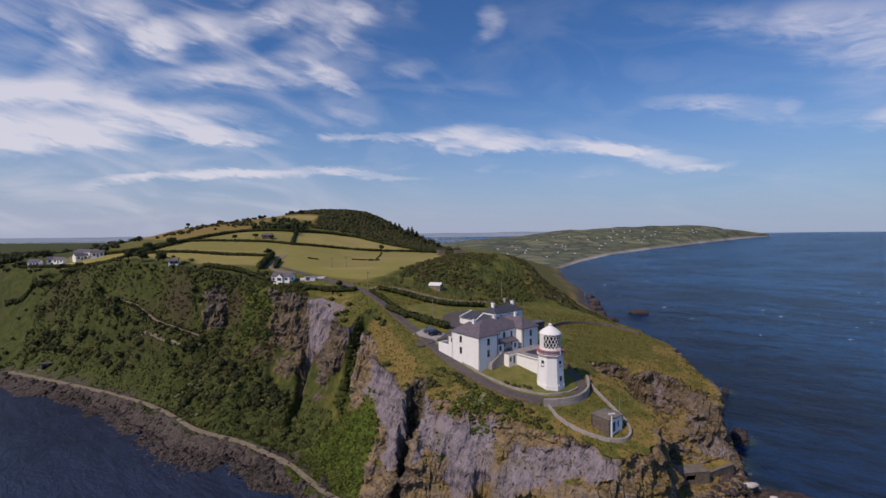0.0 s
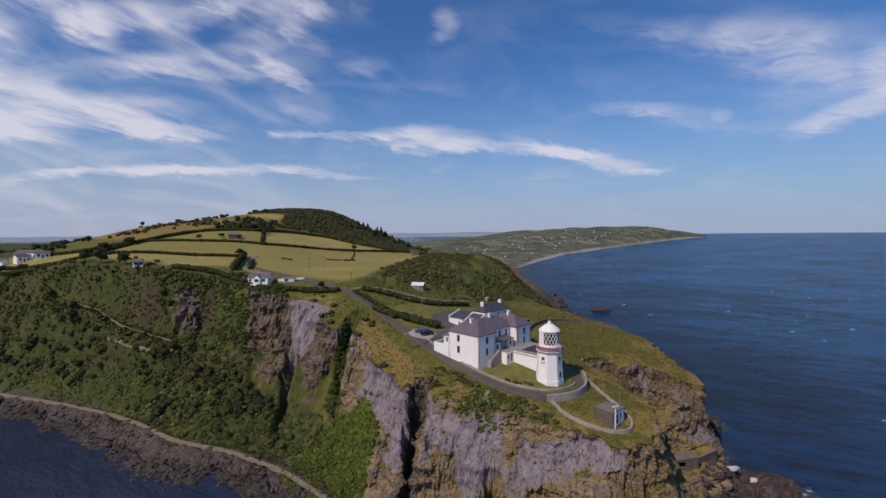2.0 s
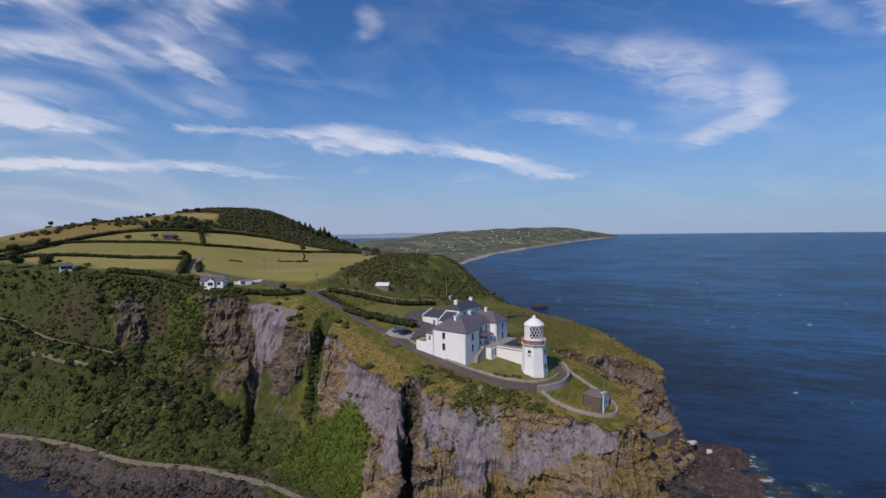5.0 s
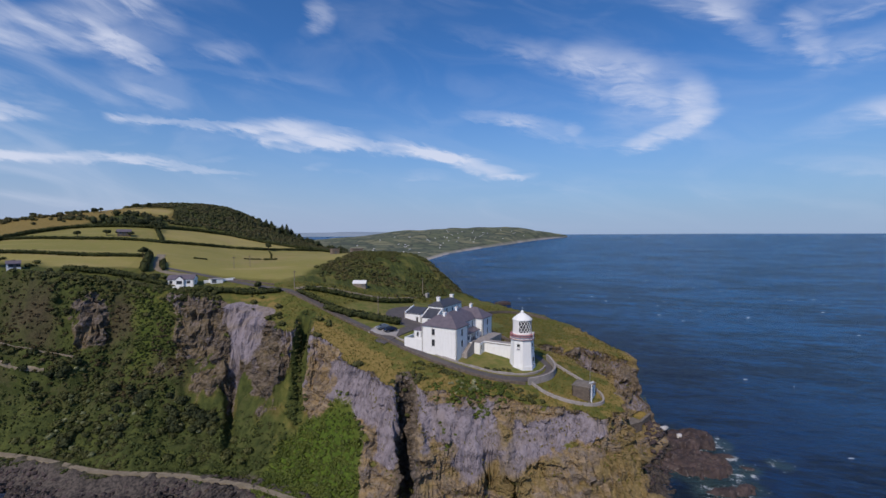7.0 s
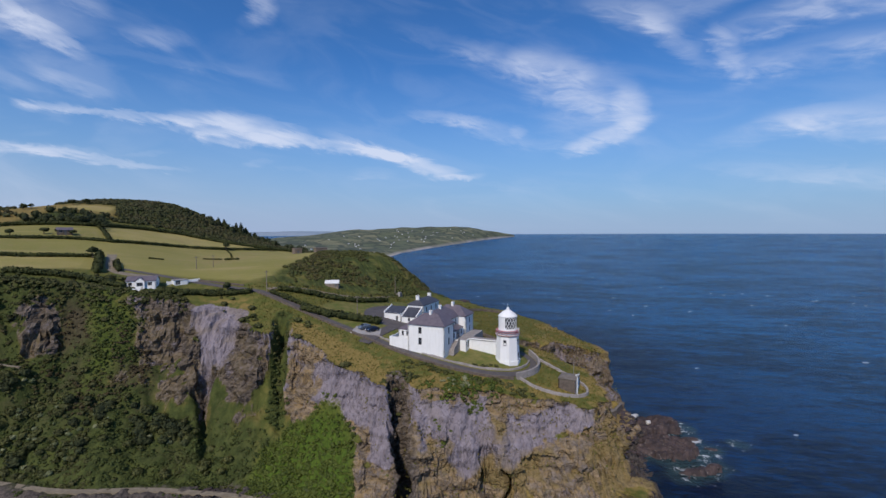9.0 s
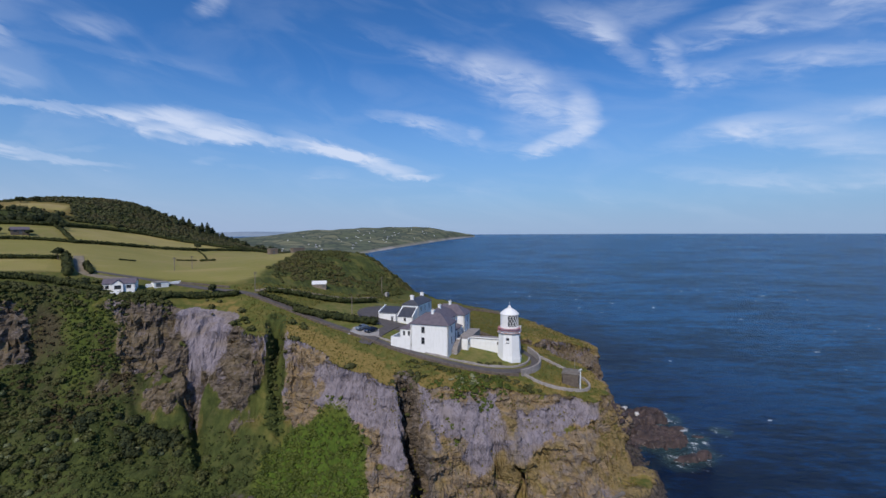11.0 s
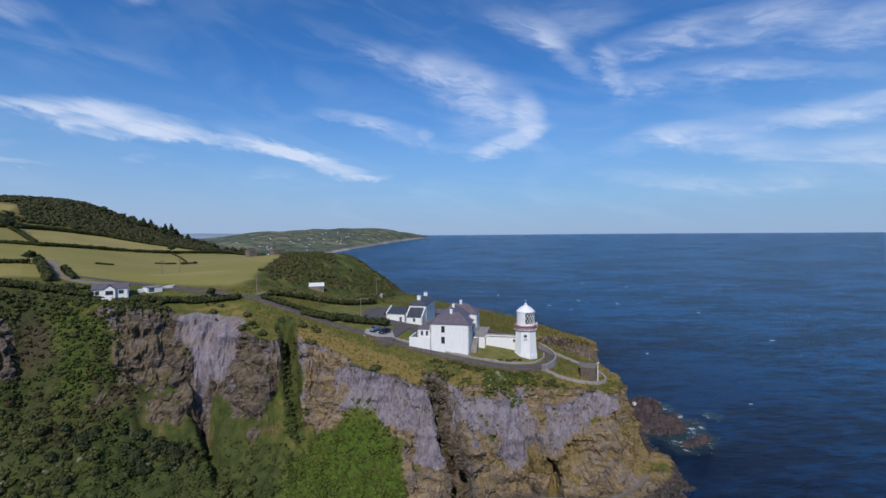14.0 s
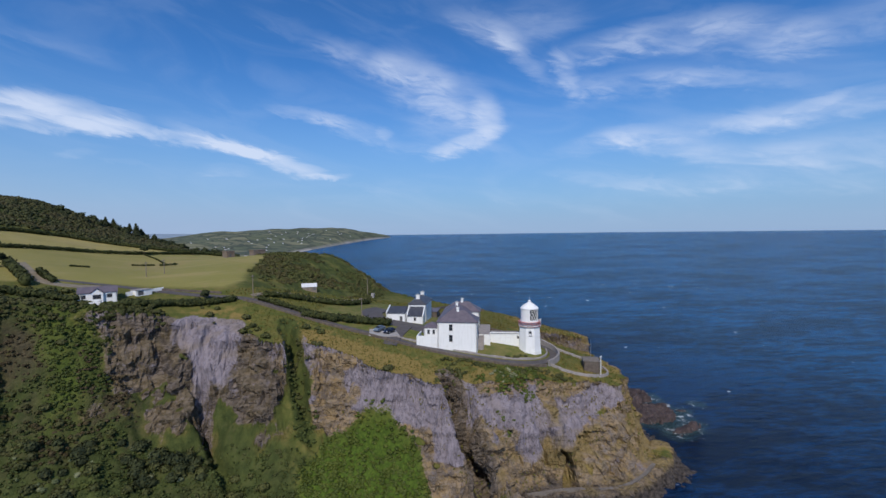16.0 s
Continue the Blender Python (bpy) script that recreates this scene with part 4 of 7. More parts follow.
def build_sea():
    xs = spaced((-4800, -400, 200), (-400, -200, 20), (-200, 200, 2.5), (200, 500, 25), (500, 4800, 200))
    ys = spaced((-4800, -100, 250), (-100, 40, 20), (40, 260, 2.5), (260, 600, 20), (600, 4800, 200))
    sx, sy = np.meshgrid(xs, ys)
    z = sea_level(sx, sy)
    df = line_distance(sx, sy, FOOT)
    inner = inside(sx, sy, FOOT)
    d = np.where(inner, 0, df)
    rocks = np.full(sx.shape, 1e3)
    for x, y, size in SKERRIES:
        rocks = np.minimum(rocks, np.maximum(np.hypot(sx - x, sy - y) - size, 0))
    me = grid_mesh("water", xs, ys, np.c_[sx.ravel(), sy.ravel(), z.ravel()])
    east = smooth(20, 50, sx)
    set_mask(me, "shoal", np.maximum(smooth(18, 0, d) * (0.25 + 0.55 * east), 0.95 * smooth(6, 0, rocks)))
    set_mask(me, "foam", np.maximum(smooth(6, 0, d) * (0.3 + 0.7 * east), smooth(4, 0, rocks)))
    # grows with distance from land, for the painted sky reflection
    set_mask(me, "sky_sheen", smooth(20, 150, d) * smooth(-20, 60, sx))
    set_mask(me, "bay", smooth(-10, -55, sx) * smooth(40, 90, sy))
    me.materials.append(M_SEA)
    return tagged(new("water", me), "dark blue choppy sea with pale shallows round the rocks", "sea", kind="structure")


# low rocks off the point: place and half width
SKERRIES = [(75, 99, 9), (83, 96, 5), (67, 90, 9), (73, 85, 6), (60, 78, 3), (66, 76, 3), (71, 75, 1.5), (80, 88.6, 2), (79.3, 82, 1.5), (89.3, 80, 1.5), (116, 174.5, 1.5), (92.5, 134, 3.0)]
water = build_sea()


# ---- building helpers ----
def part(name, bm, material, parent=None, label="", smooth_shade=False):
    me = bpy.data.meshes.new(name)
    bmesh.ops.recalc_face_normals(bm, faces=bm.faces)
    bm.to_mesh(me)
    bm.free()
    me.materials.append(material)
    if smooth_shade:
        me.polygons.foreach_set("use_smooth", np.ones(len(me.polygons), bool))
    ob = new(name, me)
    ob.parent = parent
    if label:
        ob["label"] = label
    return ob


def thing(name, m, label, category, group="", kind=""):
    ob = new(name)
    ob.empty_display_size = 0.3
    ob.matrix_world = m
    return tagged(ob, label, category, group, kind)


def add_box(bm, x0, x1, y0, y1, z0, z1, bevel=0.0):
    vs = [bm.verts.new((x, y, z)) for z in (z0, z1) for y in (y0, y1) for x in (x0, x1)]
    fs = [bm.faces.new([vs[k] for k in q]) for q in ((0, 2, 3, 1), (4, 5, 7, 6), (0, 1, 5, 4), (2, 6, 7, 3), (0, 4, 6, 2), (1, 3, 7, 5))]
    if bevel:
        edges = list({e for f in fs for e in f.edges})
        bmesh.ops.bevel(bm, geom=edges, offset=bevel, segments=1, affect="EDGES")
    return bm


def boxes(*rows, bevel=0.0):
    bm = bmesh.new()
    for r in rows:
        add_box(bm, *r, bevel=bevel)
    return bm


def polyhedron(verts, faces):
    bm = bmesh.new()
    vs = [bm.verts.new(v) for v in verts]
    for f in faces:
        bm.faces.new([vs[k] for k in f])
    return bm


def lathe(profile, segments=24, turn=0.0):
    """Turned body from (radius, height) pairs, closed at both ends."""
    bm = bmesh.new()
    rings = []
    for r, z in profile:
        rings.append([bm.verts.new((r * math.cos(turn + 2 * math.pi * k / segments), r * math.sin(turn + 2 * math.pi * k / segments), z)) for k in range(segments)])
    for a, b in zip(rings, rings[1:]):
        for k in range(segments):
            bm.faces.new((a[k], a[(k + 1) % segments], b[(k + 1) % segments], b[k]))
    bm.faces.new(rings[0][::-1])
    bm.faces.new(rings[-1])
    return bm


def hip_roof(u0, u1, v0, v1, z, rise, over=0.3, inset=None, thick=0.18):
    """A hipped roof over a rectangle; the ridge runs along its longer side. inset: how far the ridge stops short of the ends."""
    u0, u1, v0, v1 = u0 - over, u1 + over, v0 - over, v1 + over
    if u1 - u0 >= v1 - v0:
        k = (v1 - v0) / 2 if inset is None else inset
        ridge = [(u0 + k, (v0 + v1) / 2), (u1 - k, (v0 + v1) / 2)]
        order = ((0, 1, 5, 4), (1, 2, 5), (2, 3, 4, 5), (3, 0, 4))
    else:
        k = (u1 - u0) / 2 if inset is None else inset
        ridge = [((u0 + u1) / 2, v0 + k), ((u0 + u1) / 2, v1 - k)]
        order = ((0, 1, 4), (1, 2, 5, 4), (2, 3, 5), (3, 0, 4, 5))
    base = [(u0, v0), (u1, v0), (u1, v1), (u0, v1)]
    verts = [(x, y, z) for x, y in base] + [(x, y, z + rise) for x, y in ridge] + [(x, y, z - thick) for x, y in base]
    faces = list(order) + [(0, 6, 7, 1), (1, 7, 8, 2), (2, 8, 9, 3), (3, 9, 6, 0), (6, 9, 8, 7)]
    return polyhedron(verts, faces)


def gable_roof(u0, u1, v0, v1, z, rise, over=0.15, thick=0.16):
    """A ridged roof whose ridge runs along u."""
    a, b, m = v0 - over, v1 + over, (v0 + v1) / 2
    verts = []
    for u in (u0 - over, u1 + over):
        verts += [(u, a, z), (u, m, z + rise), (u, b, z), (u, b, z - thick), (u, m, z + rise - thick), (u, a, z - thick)]
    faces = [(0, 6, 7, 1), (1, 7, 8, 2), (2, 8, 9, 3), (3, 9, 10, 4), (4, 10, 11, 5), (5, 11, 6, 0), (0, 1, 4, 5), (1, 2, 3, 4), (6, 11, 10, 7), (7, 10, 9, 8)]
    return polyhedron(verts, faces)


def wall_panel(length, height, openings, thick=0.4, low=-2.5):
    """A wall along +x from 0, outside towards -y, with openings (x0, x1, z0, z1) cut through it."""
    xs = sorted({0.0, length, *(o[0] for o in openings), *(o[1] for o in openings)})
    zs = sorted({low, height, *(o[2] for o in openings), *(o[3] for o in openings)})
    bm = bmesh.new()
    for x0, x1 in zip(xs, xs[1:]):
        for z0, z1 in zip(zs, zs[1:]):
            mx, mz = (x0 + x1) / 2, (z0 + z1) / 2
            if not any(o[0] < mx < o[1] and o[2] < mz < o[3] for o in openings):
                add_box(bm, x0, x1, 0, thick, z0, z1)
    bmesh.ops.remove_doubles(bm, verts=bm.verts, dist=0.001)
    return bm


def window(parent, m, w, h, name="window", bars=True):
    """A sash window, set back in its opening. m: pose of the opening's lower left corner, outside towards -y."""
    fr = boxes((0, 0.07, 0.12, 0.2, 0, h), (w - 0.07, w, 0.12, 0.2, 0, h), (0.07, w - 0.07, 0.12, 0.2, 0, 0.08), (0.07, w - 0.07, 0.12, 0.2, h - 0.08, h))
    if bars:
        add_box(fr, 0.07, w - 0.07, 0.13, 0.19, h / 2 - 0.04, h / 2 + 0.04)
        add_box(fr, w / 2 - 0.025, w / 2 + 0.025, 0.14, 0.18, 0.08, h - 0.08)
    win = part(name, fr, M_GREYFRAME, parent)
    win.matrix_local = m
    part("pane", boxes((0.06, w - 0.06, 0.165, 0.175, 0.06, h - 0.06)), M_GLASS, win, "dark window glass")
    part("sill", boxes((-0.06, w + 0.06, -0.06, 0.12, -0.1, 0.0)), M_PALE, win, "grey stone sill")
    return win


def wall(parent, x, y, ang, length, height, openings=(), thick=0.4, low=-2.5, name="wall", material=None, doors=()):
    """A wall with its windows and doors, as parts of parent. x, y: where it starts, seen from outside its left end."""
    m = pose(x, y, 0, 0, 0, ang)
    ob = part(name, wall_panel(length, height, list(openings) + list(doors), thick, low), material or M_WHITE, parent)
    ob.matrix_local = m
    for x0, x1, z0, z1 in openings:
        window(parent, m @ pose(x0, 0, z0), x1 - x0, z1 - z0)
    for x0, x1, z0, z1 in doors:
        d = part("door", boxes((x0, x1, 0.15, 0.22, z0, z1), (x0 + 0.12, x1 - 0.12, 0.12, 0.15, z0 + 0.2, z0 + (z1 - z0) * 0.45)), M_GREYFRAME, parent, "dark painted plank door")
        d.matrix_local = m
    return ob


def chimney(parent, x, y, z0, z1, w=0.9, d=0.7, pots=2):
    ch = part("chimney", boxes((-w / 2, w / 2, -d / 2, d / 2, z0, z1 - 0.2), (-w / 2 - 0.1, w / 2 + 0.1, -d / 2 - 0.1, d / 2 + 0.1, z1 - 0.2, z1), bevel=0.02), M_WHITE, parent, "white rendered chimney stack")
    ch.matrix_local = pose(x, y, 0)
    for k in range(pots):
        pot = part("chimney_pot", lathe([(0.14, z1), (0.12, z1 + 0.35), (0.15, z1 + 0.4)], 10), M_PALE, ch)
        pot.matrix_local = pose((k - (pots - 1) / 2) * 0.45, 0, 0)


AXIS = 36.2
HOUSE = pose(9.6, 115.9, 24.9, 0, 0, AXIS)


def at_house(u, v):
    p = HOUSE @ Vector((u, v, 0))
    return p.x, p.y


# ---- the keepers' house ----
def keepers_house():
    h = thing("keepers_house", HOUSE, "large white two-storey keepers' house with purple slate hipped roof", "house")
    e = 7.5
    up, lo = (5.0, 6.7), (1.9, 3.7)
    # south-west end, facing the cliff
    wall(h, 0, 11.2, -90, 11.2, e, [(3.3, 4.3, *up), (3.3, 4.3, *lo)])
    # front of the near block, recess, front of the far block
    wall(h, 0, 0, 0, 7, e, [(2.9, 3.9, *up), (2.9, 3.9, *lo)])
    wall(h, 7, 0, 90, 2.6, e)
    wall(h, 7, 2.6, 0, 9.6, e, [(1.2, 2.1, 5.2, 6.8), (4.6, 5.5, 5.2, 6.8), (7.6, 8.5, 5.2, 6.8), (7.6, 8.5, 2.8, 4.3)], doors=[(4.4, 5.6, 2.4, 4.5)])
    wall(h, 16.6, 2.6, -90, 2.6, e)
    wall(h, 16.6, 0, 0, 6.8, e, [(3.2, 4.2, *up), (3.2, 4.2, 2.3, 4.1)])
    wall(h, 23.4, 0, 90, 11.2, e)
    wall(h, 23.4, 11.2, 180, 23.4, e, [(3, 4, *up), (10, 11, *up), (17, 18, *up)])
    part("roof", hip_roof(0, 7, 0, 11.2, e, 2.7), M_SLATE, h, "purple slate hipped roof")
    part("roof", hip_roof(3.4, 20, 2.6, 11.2, e + 0.02, 2.75), M_SLATE, h, "purple slate hipped roof")
    part("roof", hip_roof(16.6, 23.4, 0, 11.2, e + 0.01, 2.68), M_SLATE, h, "purple slate hipped roof")
    chimney(h, 3.4, 5.6, e + 1.6, e + 3.5)
    chimney(h, 12.3, 6.6, e + 1.8, e + 3.6)
    chimney(h, 20.0, 5.6, e + 1.6, e + 3.6)
    part("gutter", boxes((-0.36, 7.3, -0.42, -0.32, e - 0.16, e - 0.04), (7.35, 16.3, 2.2, 2.29, e - 0.16, e - 0.04), (16.25, 23.7, -0.42, -0.32, e - 0.16, e - 0.04)), M_GREYFRAME, h)
    for u in (6.6, 17.0):
        part("downpipe", boxes((u, u + 0.1, -0.12, -0.02, -0.5, e - 0.1)), M_GREYFRAME, h)
    # porch across the recess
    porch = polyhedron([(7, 0.1, 4.5), (15.4, 0.1, 4.5), (15.4, 2.6, 5.2), (7, 2.6, 5.2), (7, 0.1, 4.35), (15.4, 0.1, 4.35), (15.4, 2.6, 5.05), (7, 2.6, 5.05)],
                       [(0, 1, 2, 3), (7, 6, 5, 4), (0, 4, 5, 1), (1, 5, 6, 2), (2, 6, 7, 3), (3, 7, 4, 0)])
    part("porch_roof", porch, M_SLATE, h, "low slate porch roof")
    wall(h, 7.1, 0.3, 0, 2.4, 4.4, [(0.6, 1.6, 2.7, 3.9)], thick=0.25, low=2.0, name="porch_wall")
    wall(h, 13.0, 0.3, 0, 2.2, 4.4, [(0.6, 1.5, 2.7, 3.9)], thick=0.25, low=2.0, name="porch_wall")
    for u in (10.4, 12.2):
        part("porch_post", boxes((u, u + 0.14, 0.3, 0.44, 2.2, 4.4)), M_FRAME, h)
    # raised front terrace over a basement
    part("terrace", boxes((7.6, 23.2, -3.4, 2.4, -2.0, 2.05)), M_PALE, h, "grey flagged front terrace")
    wall(h, 7.4, -3.6, 0, 3.0, 2.3, [(0.3, 1.0, 0.7, 1.7)], thick=0.2, low=-1.5, name="terrace_wall", doors=[(1.6, 2.5, -0.2, 1.9)])
    wall(h, 7.4, -0.2, -90, 3.4, 2.3, thick=0.2, low=-1.5, name="terrace_wall")
    for k in range(12):
        part("step", boxes((7.3 - 0.36 * (k + 1), 7.4 - 0.36 * k, -1.5, -0.06, -1.2, 2.25 - 0.19 * (k + 1))), M_PALE, h)
    part("stair_wall", polyhedron([(2.9, -1.75, -1), (7.4, -1.75, -1), (7.4, -1.75, 3.2), (2.9, -1.75, 0.7), (2.9, -1.55, -1), (7.4, -1.55, -1), (7.4, -1.55, 3.2), (2.9, -1.55, 0.7)],
                                  [(0, 1, 2, 3), (7, 6, 5, 4), (0, 4, 5, 1), (1, 5, 6, 2), (2, 6, 7, 3), (3, 7, 4, 0)]), M_PALE, h, "weathered grey stair parapet")
    # back yard walls and scullery
    wall(h, 0, 17.2, -90, 6.0, 3.3, thick=0.35, name="yard_wall")
    part("yard_wall", boxes((0.35, 6.5, 16.85, 17.2, -2, 3.3)), M_WHITE, h)
    wall(h, 2.2, 15.4, -90, 4.2, 5.3, [(1.0, 1.7, 3.5, 4.7), (2.5, 3.2, 3.5, 4.7)], name="scullery_wall")
    wall(h, 7.2, 15.4, 180, 5.0, 5.3, name="scullery_wall")
    part("scullery_roof", hip_roof(2.2, 7.2, 11.2, 15.4, 5.3, 1.2, 0.15), M_SLATE, h, "purple slate lean roof")
    return h


keepers_house()


def passage():
    m = HOUSE
    h = thing("covered_passage", m, "low white flat-roofed passage between house and lighthouse tower", "passage")
    wall(h, 10.4, -3.6, -90, 9.4, 2.0, [(7.9, 8.5, 0.6, 1.3)], thick=0.3, low=-3.2)
    wall(h, 13.2, -13.0, 90, 9.4, 2.0, thick=0.3, low=-3.2)
    part("roof", boxes((10.2, 13.4, -13.2, -3.62, 2.0, 2.16)), M_PALE, h, "flat grey roof slab")
    part("parapet", boxes((10.2, 10.38, -13.2, -3.62, 2.16, 2.42)), M_WHITE, h)
    return h


passage()


def back_house():
    m = HOUSE @ pose(24.3, 18.2, 2.4)
    h = thing("assistant_keepers_house", m, "white two-storey house behind with blue-black hipped slate roof", "house")
    L, D, e, r = 13.2, 6.0, 6.0, 1.9
    wall(h, 0, 0, 0, L, e, [(2.2, 3.1, 3.6, 5.2), (6.2, 7.1, 3.6, 5.2), (10.2, 11.1, 3.6, 5.2)])
    wall(h, L, 0, 90, D, e)
    wall(h, L, D, 180, L, e)
    wall(h, 0, D, -90, D, e)
    part("roof", hip_roof(0, L, 0, D, e, r, 0.2, 2.2), M_SLATE_DARK, h, "blue-black hipped slate roof")
    chimney(h, 1.9, D / 2, e + 0.8, e + r + 1.1, 0.7, 1.2)
    chimney(h, L - 1.9, D / 2, e + 0.8, e + r + 0.9, 0.7, 1.2)
    return h


back_house()


def outbuildings():
    m = HOUSE @ pose(19.6, 18.4, 2.9)
    h = thing("wash_house", m, "white lean-to wash house with dark slate roof", "outbuilding")
    wall(h, 0, 5.6, -90, 5.6, 2.3, [(2.4, 3.2, 0.9, 1.9)])
    part("side_wall", polyhedron([(0, 0, -2), (4.6, 0, -2), (4.6, 0, 5.0), (0, 0, 2.5), (0, 0.35, -2), (4.6, 0.35, -2), (4.6, 0.35, 5.0), (0, 0.35, 2.5)],
                                 [(0, 1, 2, 3), (7, 6, 5, 4), (0, 4, 5, 1), (1, 5, 6, 2), (2, 6, 7, 3), (3, 7, 4, 0)]), M_WHITE, h)
    part("side_wall", polyhedron([(0, 5.3, -2), (4.6, 5.3, -2), (4.6, 5.3, 5.0), (0, 5.3, 2.5), (0, 5.65, -2), (4.6, 5.65, -2), (4.6, 5.65, 5.0), (0, 5.65, 2.5)],
                                 [(0, 1, 2, 3), (7, 6, 5, 4), (0, 4, 5, 1), (1, 5, 6, 2), (2, 6, 7, 3), (3, 7, 4, 0)]), M_WHITE, h)
    part("roof", polyhedron([(-0.15, 0.36, 2.35), (4.66, 0.36, 4.75), (4.66, 5.29, 4.75), (-0.15, 5.29, 2.35), (-0.15, 0.36, 2.2), (4.66, 0.36, 4.6), (4.66, 5.29, 4.6), (-0.15, 5.29, 2.2)],
                            [(0, 1, 2, 3), (7, 6, 5, 4), (0, 4, 5, 1), (1, 5, 6, 2), (2, 6, 7, 3), (3, 7, 4, 0)]), M_SLATE_DARK, h, "dark slate roof")
    m = HOUSE @ pose(19.8, 24.3, 3.1)
    s = thing("store_building", m, "white store with parapet gables and dark roof", "outbuilding")
    wall(s, 0, 6.6, -90, 6.6, 3.0, doors=[(4.6, 5.5, -0.2, 2.0)])
    wall(s, 0, 0, 0, 5.4, 3.0)
    wall(s, 5.4, 0, 90, 6.6, 4.4)
    wall(s, 5.4, 6.6, 180, 5.4, 3.0)
    part("parapet", polyhedron([(0, 6.3, 3.0), (5.4, 6.3, 3.0), (5.4, 6.3, 5.0), (0, 6.3, 3.4), (0, 6.65, 3.0), (5.4, 6.65, 3.0), (5.4, 6.65, 5.0), (0, 6.65, 3.4)],
                               [(0, 1, 2, 3), (7, 6, 5, 4), (0, 4, 5, 1), (1, 5, 6, 2), (2, 6, 7, 3), (3, 7, 4, 0)]), M_WHITE, s)
    part("roof", polyhedron([(-0.1, 0.1, 2.95), (5.3, 0.1, 4.5), (5.3, 6.29, 4.5), (-0.1, 6.29, 2.95), (-0.1, 0.1, 2.8), (5.3, 0.1, 4.35), (5.3, 6.29, 4.35), (-0.1, 6.29, 2.8)],
                            [(0, 1, 2, 3), (7, 6, 5, 4), (0, 4, 5, 1), (1, 5, 6, 2), (2, 6, 7, 3), (3, 7, 4, 0)]), M_SLATE_DARK, s, "dark slate roof")
    # grey shed behind
    x, y = at_house(43, 18)
    g = thing("garden_shed", pose(x, y, gz(x, y), 0, 0, AXIS), "small dark shed with two white windows", "shed")
    wall(g, -4, -1.5, 0, 8, 2.3, [(1.4, 2.8, 0.9, 1.8), (5.2, 6.6, 0.9, 1.8)], thick=0.2, material=M_STONE)
    part("side_wall", boxes((-4, 4, 1.3, 1.5, -1, 2.3), (-4, -3.8, -1.3, 1.3, -1, 2.3), (3.8, 4, -1.3, 1.3, -1, 2.3)), M_STONE, g)
    part("roof", boxes((-4.2, 4.2, -1.7, 1.7, 2.3, 2.5)), M_SLATE, g)


outbuildings()


